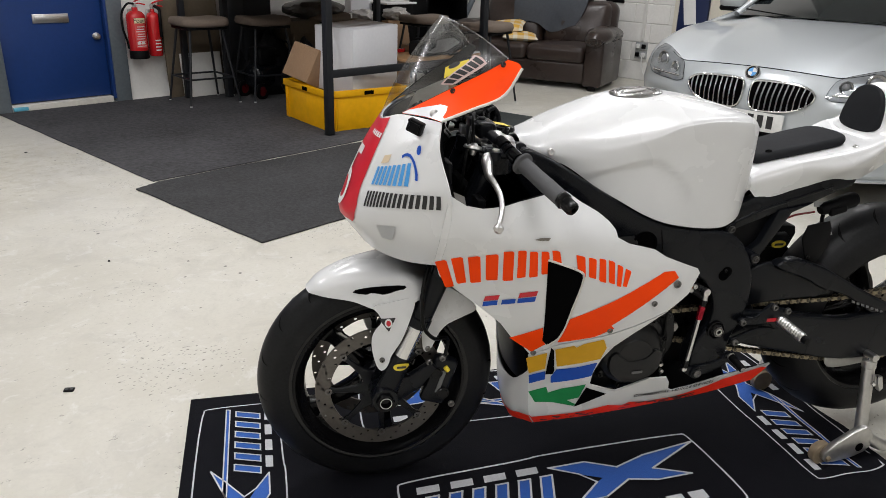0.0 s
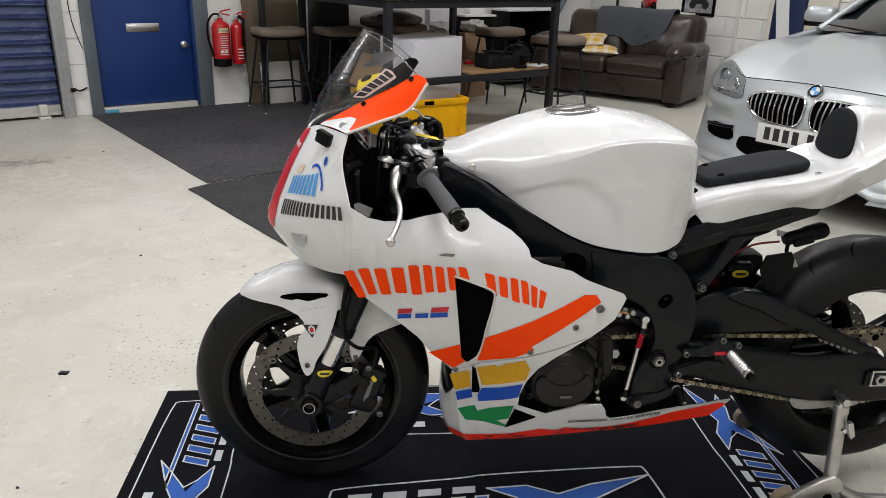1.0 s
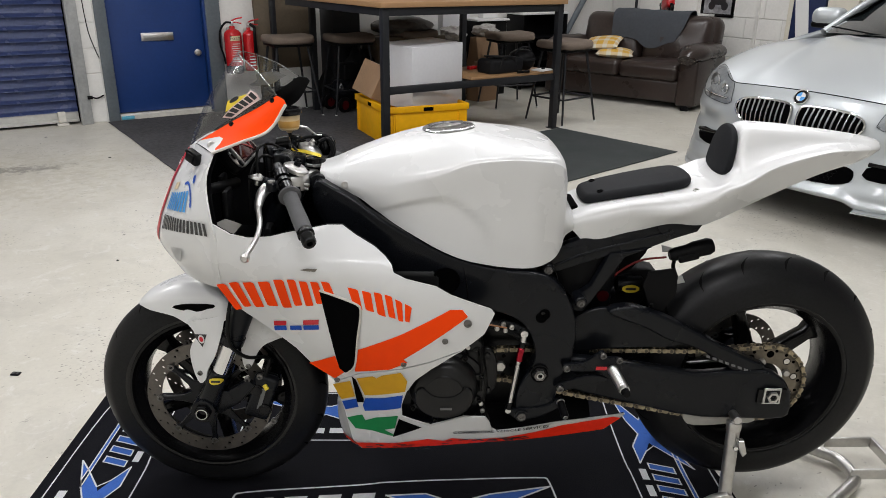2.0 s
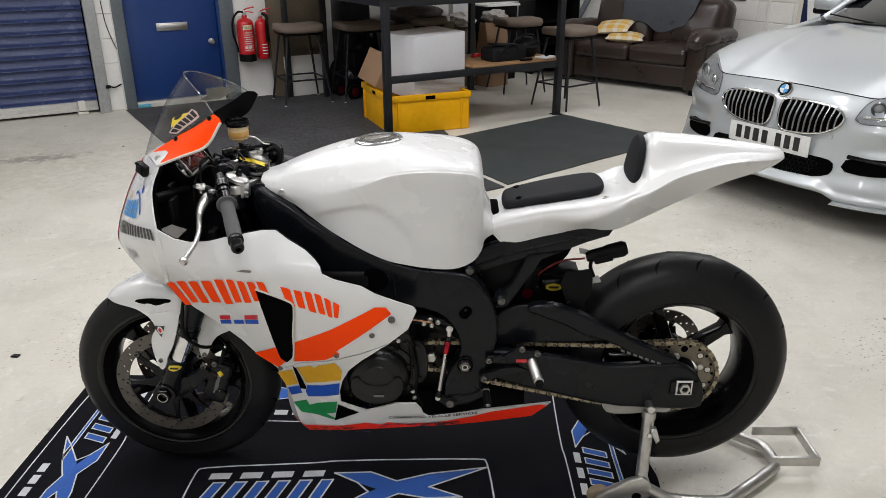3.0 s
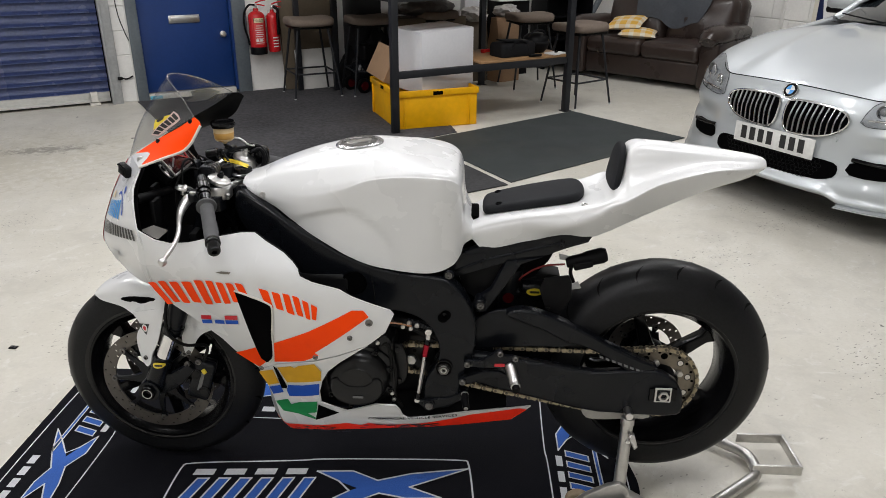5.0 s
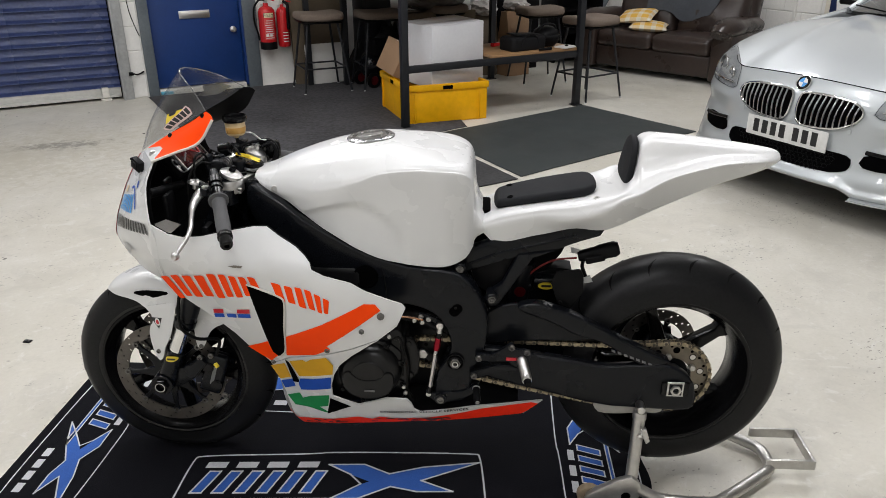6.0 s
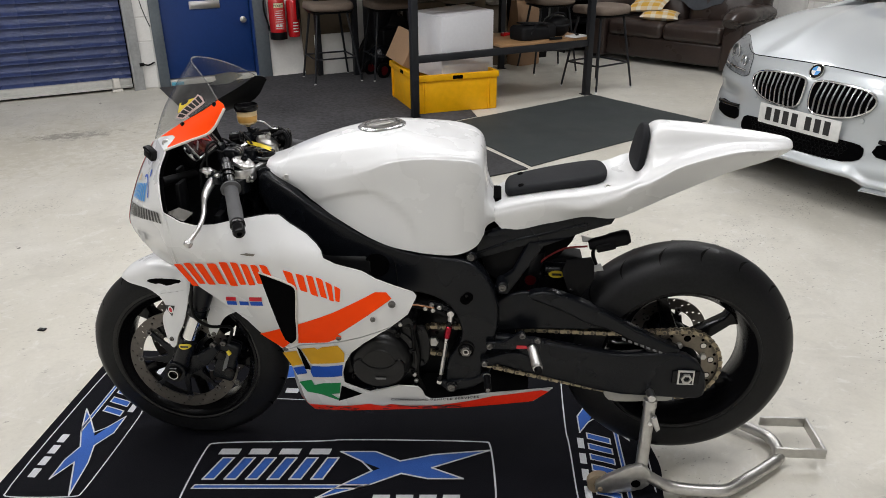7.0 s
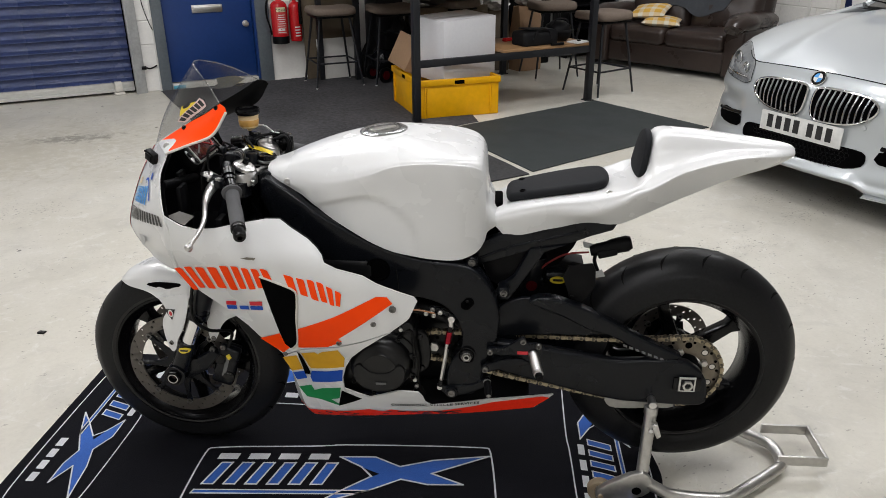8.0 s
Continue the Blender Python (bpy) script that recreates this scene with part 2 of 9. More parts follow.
WHITE_VINYL = paint("white_vinyl", (0.72, 0.72, 0.70), 0.4, vary=0.04)
BLACK = paint("satin_black_metal", (0.0044, 0.0051, 0.0068), 0.27, vary=0.25, grain=90, blotch=6, bump=0.03, spec=0.23)
BLACK_GLOSS = paint("gloss_black", (0.003, 0.003, 0.0034), 0.16, vary=0.1, spec=0.22)
BLACK_PLASTIC = paint("black_plastic", (0.004, 0.004, 0.0045), 0.42, vary=0.2, bump=0.1, spec=0.10)
RUBBER = paint("tyre_rubber", (0.0086, 0.0087, 0.0094), 0.38, vary=0.40, grain=150, blotch=7, bump=0.10, bump_scale=160, spec=0.18)
GROOVE = paint("tyre_groove_black", (0.003, 0.003, 0.003), 0.9, spec=0.1)
GRIP = paint("grey_rubber_grip", (0.075, 0.075, 0.078), 0.8, vary=0.12, bump=0.5, bump_scale=420)
PAD = paint("black_foam_pad", (0.0085, 0.0092, 0.0110), 0.72, spec=0.22, vary=0.12, grain=150, bump=0.25, bump_scale=350)
ENGINE = paint("dark_engine_cast", (0.0045, 0.0045, 0.005), 0.34, spec=0.30, vary=0.25, grain=60, bump=0.15, bump_scale=150)
COVER = paint("engine_cover_carbon", (0.0055, 0.0055, 0.006), 0.30, spec=0.34, vary=0.2, grain=110, bump=0.12, bump_scale=220)
RED_ANO_DARK = paint("dark_red_anodised", (0.16, 0.006, 0.012), 0.3, metal=0.7)
RED_ANO = paint("red_anodised", (0.32, 0.010, 0.025), 0.3, metal=0.8)
YEL_LABEL = paint("yellow_label", (0.75, 0.58, 0.04), 0.4)
AMBER = paint("cloudy_fluid_pot", (0.66, 0.50, 0.28), 0.35, vary=0.10)
AMBER_FLUID = paint("amber_brake_fluid", (0.52, 0.29, 0.075), 0.3, vary=0.2, grain=40)
HOSE = paint("black_hose", (0.005, 0.005, 0.005), 0.4, spec=0.15)
BOLT_DARK = paint("dark_bolt_steel", (0.16, 0.155, 0.15), 0.32, metal=0.9)
FADED = paint("faded_print", (0.12, 0.12, 0.12), 0.6)
RED_HOSE = paint("red_braided_hose", (0.26, 0.022, 0.022), 0.4)
SCREEN = glassy("clear_screen", (0.84, 0.845, 0.85), 0.20, 0.06, 0.34)
CLEAR_EDGE = glassy("screen_cut_edge", (0.70, 0.71, 0.72), 0.25, 0.25, 0.6)
CARPET = paint("anthracite_carpet", (0.064, 0.063, 0.066), 0.95, spec=0.1, vary=0.50, grain=34, blotch=1.6, bump=0.8, bump_scale=320)
CARPET_DARK = paint("dark_ribbed_carpet", (0.050, 0.050, 0.051), 0.95, spec=0.1, vary=0.42, grain=60, blotch=2.6, bump=0.9, bump_scale=260)
RUBBER_MAT = paint("dark_green_grey_rubber_mat", (0.021, 0.027, 0.027), 0.75, vary=0.14, grain=140, blotch=2.0, bump=0.4, bump_scale=260)
FLEECE = paint("black_fleece", (0.0060, 0.0061, 0.0082), 0.95, spec=0.08, vary=0.3, grain=260, bump=0.4, bump_scale=360)
FLEECE_BLUE = paint("blue_fleece", (0.022, 0.095, 0.38), 0.95, vary=0.2, grain=260, bump=0.6, bump_scale=360)
FLEECE_WHITE = paint("white_fleece", (0.52, 0.53, 0.55), 0.95, vary=0.15, grain=260, bump=0.6, bump_scale=360)
TABLE_STEEL = paint("black_powder_coat", (0.011, 0.012, 0.015), 0.5, vary=0.2, spec=0.4)
OAK = wood("oak_board", (0.42, 0.25, 0.12), (0.30, 0.165, 0.075))
STOOL_CLOTH = paint("taupe_suede", (0.165, 0.130, 0.104), 0.85, spec=0.25, vary=0.16, grain=60, bump=0.3, bump_scale=220)
LEATHER = paint("brown_leather", (0.031, 0.0205, 0.0170), 0.31, vary=0.30, grain=38, bump=0.50, bump_scale=42)
THROW = paint("grey_throw_cloth", (0.050, 0.056, 0.066), 0.9, vary=0.18, bump=0.5, bump_scale=90)
PLAID = plaid("yellow_plaid_cloth")
CRATE = paint("yellow_crate_plastic", (0.84, 0.42, 0.004), 0.42, vary=0.10, grain=22, spec=0.25)
CARD = paint("brown_cardboard", (0.30, 0.185, 0.105), 0.8, vary=0.12, grain=70)
CARD_DARK = paint("dim_brown_board", (0.105, 0.080, 0.052), 0.8, vary=0.15)
WHITE_CARD = paint("white_cardboard", (0.70, 0.70, 0.72), 0.6, vary=0.04)
TAPE = paint("packing_tape", (0.50, 0.42, 0.34), 0.3)
RED_EXT = paint("red_extinguisher_enamel", (0.52, 0.012, 0.016), 0.25, coat=0.4, vary=0.06)
LABEL_CREAM = paint("cream_label", (0.72, 0.64, 0.40), 0.5)
LABEL_RED = paint("label_red_print", (0.60, 0.05, 0.05), 0.5)
SILVER = paint("silver_car_paint", (0.47, 0.50, 0.515), 0.40, metal=0.38, coat=0.8, vary=0.02, grain=400, rough_vary=0.0)
CAR_GLASS = paint("dark_car_glass", (0.012, 0.015, 0.016), 0.06, coat=0.5, vary=0.05)
LENS = glassy("headlamp_lens", (0.80, 0.82, 0.84), 0.05)
LAMP_GREY = paint("headlamp_bowl", (0.46, 0.47, 0.475), 0.32, metal=0.45, vary=0.30, grain=16, blotch=11)
SLAT = paint("satin_grille_slat", (0.34, 0.34, 0.35), 0.30, metal=0.85, vary=0.1)
PLATE_WHITE = paint("reflective_plate_white", (0.68, 0.68, 0.66), 0.35)
# near-black painted as the shade in holes, slots, gaps and openings
DARK = paint("cavity_shade", (0.001, 0.001, 0.0012), 0.85, spec=0.03)
BAG = paint("black_nylon", (0.008, 0.008, 0.009), 0.7, spec=0.2, vary=0.3, bump=0.5, bump_scale=120)
PLASTIC_WRAP = paint("cloudy_plastic_wrap", (0.42, 0.40, 0.38), 0.25, vary=0.4, grain=30, bump=0.8, bump_scale=40)
PAPER = paint("white_paper", (0.72, 0.72, 0.71), 0.7, vary=0.03)
PHOTO = paint("grey_photo_print", (0.26, 0.26, 0.27), 0.4, vary=0.6, grain=18, blotch=9)
TEAL_WALL = paint("pale_cream_wall", (0.66, 0.62, 0.53), 0.7, vary=0.05)
NAVY = paint("navy_joinery", (0.012, 0.022, 0.075), 0.4)


# ---- mesh helpers ----
def finish(name, bm, mat, parent=None, label="", sharp=38.0, flip=True):
    """Link a bmesh as one mesh object, smooth with sharp edges marked by angle."""
    if flip:
        bmesh.ops.recalc_face_normals(bm, faces=bm.faces)
    lim = radians(sharp)
    for f in bm.faces:
        f.smooth = True
    for e in bm.edges:
        e.smooth = len(e.link_faces) == 2 and e.calc_face_angle(0.0) < lim
    me = bpy.data.meshes.new(name)
    bm.to_mesh(me)
    bm.free()
    for m in (mat if isinstance(mat, (list, tuple)) else [mat]):
        me.materials.append(m)
    ob = new(name, me)
    if parent is not None:
        ob.parent = parent
    if label:
        ob["label"] = label
    return ob


def part(name, bm, mat, parent, label="", sharp=38.0):
    return finish(name, bm, mat, parent, label, sharp)


def empty(name, m, label="", category="", group="", kind=""):
    ob = new(name)
    ob.empty_display_size = 0.1
    ob.matrix_world = m
    return tagged(ob, label, category, group, kind)


def thing(name, bm, mat, label, category, m=None, group="", kind="", sharp=38.0):
    ob = finish(name, bm, mat, None, "", sharp)
    if m is not None:
        ob.matrix_world = m
    return tagged(ob, label, category, group, kind)


def hermite(keys, vals, x):
    """Smooth interpolation of scalars or Vectors through vals at keys."""
    n = len(keys)
    if x <= keys[0]:
        return vals[0]
    if x >= keys[-1]:
        return vals[-1]
    i = 0
    while keys[i + 1] < x:
        i += 1

    def slope(j):
        a, b = max(0, j - 1), min(n - 1, j + 1)
        return (vals[b] - vals[a]) / (keys[b] - keys[a])

    h = keys[i + 1] - keys[i]
    t = (x - keys[i]) / h
    return vals[i] * (2 * t ** 3 - 3 * t * t + 1) + slope(i) * (h * (t ** 3 - 2 * t * t + t)) + vals[i + 1] * (3 * t * t - 2 * t ** 3) + slope(i + 1) * (h * (t ** 3 - t * t))


def spline(points, n, closed=False):
    """n points along a Catmull-Rom curve."""
    pts = [Vector(p) for p in points]
    if closed:
        pts = pts + [pts[0]]
    keys = [0.0]
    for a, b in zip(pts, pts[1:]):
        keys.append(keys[-1] + max((b - a).length, 1e-6))
    out = [hermite(keys, pts, keys[-1] * i / (n - 1)) for i in range(n)]
    return out[:-1] if closed else out


def net(rows):
    """A smooth surface S(s, t), s over the rows and t along them, both 0 to 1."""
    rows = [[Vector(p) for p in r] for r in rows]
    ks = [i / (len(rows) - 1) for i in range(len(rows))]
    kt = [j / (len(rows[0]) - 1) for j in range(len(rows[0]))]

    def surface(s, t):
        return hermite(ks, [hermite(kt, r, t) for r in rows], s)
    return surface


def mirrored(rows):
    """Half rows from the centre outwards, completed on the other side."""
    return [[(p[0], -p[1], p[2]) for p in reversed(r[1:])] + list(r) for r in rows]


def thicken(bm, thick):
    """Give an open sheet depth on its inner side (towards its middle)."""
    bmesh.ops.recalc_face_normals(bm, faces=bm.faces)
    bm.normal_update()
    mid = sum((v.co for v in bm.verts), Vector()) / len(bm.verts)
    mid.y *= 0.0 if mid.length < 3 else 1.0
    if sum(f.normal.dot(f.calc_center_median() - mid) * f.calc_area() for f in bm.faces) < 0:
        bmesh.ops.reverse_faces(bm, faces=bm.faces[:])
        bm.normal_update()
    rim = [e for e in bm.edges if len(e.link_faces) == 1]
    faces = bm.faces[:]
    inner = {v: bm.verts.new(v.co - v.normal * thick) for v in bm.verts[:]}
    for f in faces:
        bm.faces.new([inner[v] for v in reversed(f.verts)])
    for e in rim:
        a, b = e.verts
        bm.faces.new((a, b, inner[b], inner[a]))
    return bm


def grid_bm(surface, n, m, thick=0.0, close_t=False):
    bm = bmesh.new()
    vs = [[bm.verts.new(surface(i / n, j / m)) for j in range(m + 1)] for i in range(n + 1)]
    for i in range(n):
        for j in range(m):
            bm.faces.new((vs[i][j], vs[i + 1][j], vs[i + 1][j + 1], vs[i][j + 1]))
    bmesh.ops.remove_doubles(bm, verts=bm.verts, dist=1e-5)
    bmesh.ops.recalc_face_normals(bm, faces=bm.faces)
    if thick:
        thicken(bm, thick)
    return bm


def chaikin(pts, times=2):
    for _ in range(times):
        out = []
        for a, b in zip(pts, pts[1:] + pts[:1]):
            out += [tuple(p * 0.75 + q * 0.25 for p, q in zip(a, b)), tuple(p * 0.25 + q * 0.75 for p, q in zip(a, b))]
        pts = out
    return pts


def flat_cut(outline, step):
    """A planar polygon (a, b) cut into small faces; returns a bmesh in the plane z = 0."""
    bm = bmesh.new()
    f = bm.faces.new([bm.verts.new((a, b, 0)) for a, b in outline])
    bmesh.ops.triangulate(bm, faces=[f])
    if step:
        for k in (0, 1):
            lo, hi = min(p[k] for p in outline), max(p[k] for p in outline)
            x = math.floor(lo / step) * step + step
            while x < hi:
                no = (1, 0, 0) if k == 0 else (0, 1, 0)
                co = (x, 0, 0) if k == 0 else (0, x, 0)
                bmesh.ops.bisect_plane(bm, geom=bm.verts[:] + bm.edges[:] + bm.faces[:], plane_co=co, plane_no=no, dist=1e-6)
                x += step
    return bm


def drape(bm, surface, lift=0.0):
    """Lay a planar bmesh on surface(a, b), raised by lift along its normal."""
    e = 1e-3
    for v in bm.verts:
        a, b = v.co.x, v.co.y
        p = surface(a, b)
        if lift:
            nrm = (surface(a + e, b) - p).cross(surface(a, b + e) - p)
            p = p + nrm.normalized() * lift
        v.co = p
    return bm


def sheet(outline, surface, step=0.02, thick=0.004, lift=0.0):
    bm = drape(flat_cut(outline, step), surface, lift)
    bmesh.ops.recalc_face_normals(bm, faces=bm.faces)
    if thick:
        thicken(bm, thick)
    return bm


def slab(outline, lo, hi, axis="y", bevel=0.004, seg=2):
    """A plate: polygon (a, b) from lo to hi along axis."""
    def at(a, b, c):
        return {"x": (c, a, b), "y": (a, c, b), "z": (a, b, c)}[axis]
    bm = bmesh.new()
    lower = [bm.verts.new(at(a, b, lo)) for a, b in outline]
    upper = [bm.verts.new(at(a, b, hi)) for a, b in outline]
    bm.faces.new(lower)
    bm.faces.new(list(reversed(upper)))
    n = len(outline)
    for i in range(n):
        bm.faces.new((lower[i], upper[i], upper[(i + 1) % n], lower[(i + 1) % n]))
    bmesh.ops.recalc_face_normals(bm, faces=bm.faces)
    if bevel:
        rim = [e for e in bm.edges if (e.verts[0] in lower) == (e.verts[1] in lower)]
        bmesh.ops.bevel(bm, geom=rim, offset=bevel, segments=seg, affect="EDGES", profile=0.5, clamp_overlap=True)
    caps = [f for f in bm.faces if len(f.verts) > 4]
    bmesh.ops.triangulate(bm, faces=caps)
    return bm


def box(sx, sy, sz, at=(0, 0, 0), bevel=0.003, seg=2, m=None):
    bm = bmesh.new()
    bmesh.ops.create_cube(bm, size=1.0, matrix=Matrix.Diagonal((sx, sy, sz, 1)))
    if bevel:
        bmesh.ops.bevel(bm, geom=bm.edges[:], offset=min(bevel, 0.45 * min(sx, sy, sz)), segments=seg, affect="EDGES", profile=0.5, clamp_overlap=True)
    bmesh.ops.transform(bm, matrix=Matrix.Translation(at) @ (m or Matrix.Identity(4)), verts=bm.verts)
    return bm


def join(*bms):
    """Several bmeshes as one."""
    out = bmesh.new()
    for b in bms:
        me = bpy.data.meshes.new("tmp")
        b.to_mesh(me)
        b.free()
        out.from_mesh(me)
        bpy.data.meshes.remove(me)
    return out


def moved(bm, m):
    bmesh.ops.transform(bm, matrix=m, verts=bm.verts)
    return bm


def lathe(profile, seg=48, axis="z", at=(0, 0, 0), closed=False):
    """Turn a profile of (radius, height) about an axis."""
    bm = bmesh.new()
    rings = []
    for r, h in profile:
        if r < 1e-6:
            rings.append([bm.verts.new((0, 0, h))])
        else:
            rings.append([bm.verts.new((r * math.cos(2 * math.pi * k / seg), r * math.sin(2 * math.pi * k / seg), h)) for k in range(seg)])
    pairs = list(zip(rings, rings[1:])) + ([(rings[-1], rings[0])] if closed else [])
    for a, b in pairs:
        for k in range(seg):
            q = (k + 1) % seg
            if len(a) == 1 and len(b) == 1:
                continue
            if len(a) == 1:
                bm.faces.new((a[0], b[k], b[q]))
            elif len(b) == 1:
                bm.faces.new((a[k], b[0], a[q]))
            else:
                bm.faces.new((a[k], b[k], b[q], a[q]))
    turn = {"z": Matrix.Identity(4), "y": Matrix.Rotation(radians(90), 4, "X"), "x": Matrix.Rotation(radians(90), 4, "Y")}[axis]
    return moved(bm, Matrix.Translation(at) @ turn)


def along(p, q):
    """The turn that takes z to the way from p to q."""
    return (Vector(q) - Vector(p)).to_track_quat("Z", "Y").to_matrix().to_4x4()


def rod(p, q, r, seg=16, r2=None, bevel=0.0015):
    """A round bar from p to q with eased ends."""
    h = (Vector(q) - Vector(p)).length
    e = min(bevel, r * 0.4, h * 0.2)
    r2 = r if r2 is None else r2
    bm = lathe([(0, 0), (r - e, 0), (r, e), (r2, h - e), (r2 - e, h), (0, h)], seg)
    return moved(bm, Matrix.Translation(p) @ along(p, q))


def tube(points, r, seg=10, n=None, smooth_path=True, radii=None):
    pts = spline(points, n or max(8, 6 * len(points))) if smooth_path else [Vector(p) for p in points]
    bm = bmesh.new()
    rings = []
    prev = None
    for i, p in enumerate(pts):
        d = (pts[min(i + 1, len(pts) - 1)] - pts[max(i - 1, 0)]).normalized()
        if prev is None:
            a = d.orthogonal().normalized()
        else:
            a = (prev - d * prev.dot(d)).normalized()
        prev = a
        b = d.cross(a)
        rad = r if radii is None else hermite([k / (len(radii) - 1) for k in range(len(radii))], radii, i / (len(pts) - 1))
        rings.append([bm.verts.new(p + (a * math.cos(2 * math.pi * k / seg) + b * math.sin(2 * math.pi * k / seg)) * rad) for k in range(seg)])
    for x, y in zip(rings, rings[1:]):
        for k in range(seg):
            bm.faces.new((x[k], y[k], y[(k + 1) % seg], x[(k + 1) % seg]))
    bm.faces.new(list(reversed(rings[0])))
    bm.faces.new(rings[-1])
    return bm


def ring_plate(outer, inner, lo, hi, axis="y", at=(0, 0, 0), seg=48):
    return lathe([(inner, lo), (outer, lo), (outer, hi), (inner, hi)], seg, axis, at, closed=True)


def bolt(p, way, r=0.008, h=0.006):
    """A socket-head bolt standing on p along way."""
    q = Vector(p) + Vector(way).normalized() * h
    bm = lathe([(0, 0), (r, 0), (r, h * 0.8), (r * 0.85, h), (r * 0.5, h), (r * 0.5, h * 0.4), (0, h * 0.4)], 12)
    return moved(bm, Matrix.Translation(p) @ along(p, q))


def text_bm(body, size, depth=0.0005, spacing=1.0, bold=0.0):
    cu = bpy.data.curves.new("lettering", "FONT")
    cu.body, cu.size, cu.extrude, cu.space_character = body, size, depth, spacing
    cu.align_x, cu.align_y, cu.offset = "CENTER", "CENTER", bold
    ob = bpy.data.objects.new("lettering", cu)
    scene.collection.objects.link(ob)
    dg = bpy.context.evaluated_depsgraph_get()
    me = bpy.data.meshes.new_from_object(ob.evaluated_get(dg))
    bm = bmesh.new()
    bm.from_mesh(me)
    bpy.data.objects.remove(ob)
    bpy.data.meshes.remove(me)
    return bm


# ---- room ----
WALL_Y, WALL_X, LEFT_X, BACK_Y, FAR_X, BAY_Y = 6.72, 8.05, -3.2, -4.6, 10.6, 3.15
thing("floor", box(15, 13, 0.12, (3.2, 1.4, -0.06), 0), FLOOR, "worn light grey painted concrete workshop floor", "floor", kind="structure")
thing("ceiling", box(15, 13, 0.12, (3.2, 1.4, CEILING_Z + 0.06), 0), CEIL, "plain white workshop ceiling", "ceiling", kind="structure")

# back wall with the roller shutter's and the door's openings
DOOR_L, DOOR_R, DOOR_TOP = 1.82, 2.91, 2.12
SHUT_L, SHUT_R, SHUT_TOP = -1.6, 1.60, 2.9


def solid(name, x0, x1, y0, y1, z0, z1, mat, label, bevel=0.0):
    return thing(name, box(x1 - x0, y1 - y0, z1 - z0, ((x0 + x1) / 2, (y0 + y1) / 2, (z0 + z1) / 2), bevel), mat, label, "wall", kind="structure")


solid("wall_north_left", LEFT_X, SHUT_L, WALL_Y, WALL_Y + 0.22, 0, CEILING_Z, WALL, "white painted block wall")
solid("wall_north_lintel", SHUT_L, SHUT_R, WALL_Y, WALL_Y + 0.22, SHUT_TOP, CEILING_Z, WALL, "white painted block wall over the roller shutter")
solid("wall_north_pier", SHUT_R, DOOR_L, WALL_Y, WALL_Y + 0.22, 0, CEILING_Z, WALL, "white painted block pier between shutter and door")
solid("wall_north_over_door", DOOR_L, DOOR_R, WALL_Y, WALL_Y + 0.22, DOOR_TOP, CEILING_Z, WALL, "white painted block wall over the door")
solid("wall_north_right", DOOR_R, WALL_X + 0.22, WALL_Y, WALL_Y + 0.22, 0, CEILING_Z, WALL, "white painted block wall")
solid("wall_west", LEFT_X - 0.22, LEFT_X, BACK_Y, WALL_Y + 0.22, 0, CEILING_Z, WALL, "white painted wall")
solid("wall_south", LEFT_X, FAR_X, BACK_Y - 0.22, BACK_Y, 0, CEILING_Z, WALL, "white painted wall")
solid("wall_far_east", FAR_X, FAR_X + 0.22, BACK_Y, BAY_Y, 0, CEILING_Z, WALL, "white painted wall")
solid("wall_bay", WALL_X + 0.22, FAR_X + 0.22, BAY_Y, BAY_Y + 0.22, 0, CEILING_Z, WALL, "white painted wall")
east = solid("wall_east", WALL_X, WALL_X + 0.22, BAY_Y, WALL_Y, 0, CEILING_Z, MORTAR, "white painted blockwork wall behind the sofa")

# painted blocks, proud of their joints
BLOCK = bpy.data.meshes.new("block")
bm = box(0.009, 0.432, 0.207, (0, 0, 0), 0.004, 1)
bm.to_mesh(BLOCK)
bm.free()
BLOCK.materials.append(WALL)
for row in range(9):
    for k in range(8):
        y = BAY_Y + 0.23 + 0.44 * k + (0.22 if row % 2 else 0)
        if y + 0.22 > WALL_Y:
            continue
        o = new("block", BLOCK)
        o.parent = east
        o.location = (WALL_X - 0.0035, y, 0.11 + 0.215 * row)

BLOCK_N = bpy.data.meshes.new("pier_block")
bm = box(0.204, 0.009, 0.207, (0, 0, 0), 0.004, 1)
bm.to_mesh(BLOCK_N)
bm.free()
BLOCK_N.materials.append(WALL)
pier = bpy.data.objects["wall_north_pier"]
for row in range(9):
    o = new("block", BLOCK_N)
    o.parent = pier
    o.location = ((SHUT_R + DOOR_L) / 2, WALL_Y - 0.0035, 0.11 + 0.215 * row)


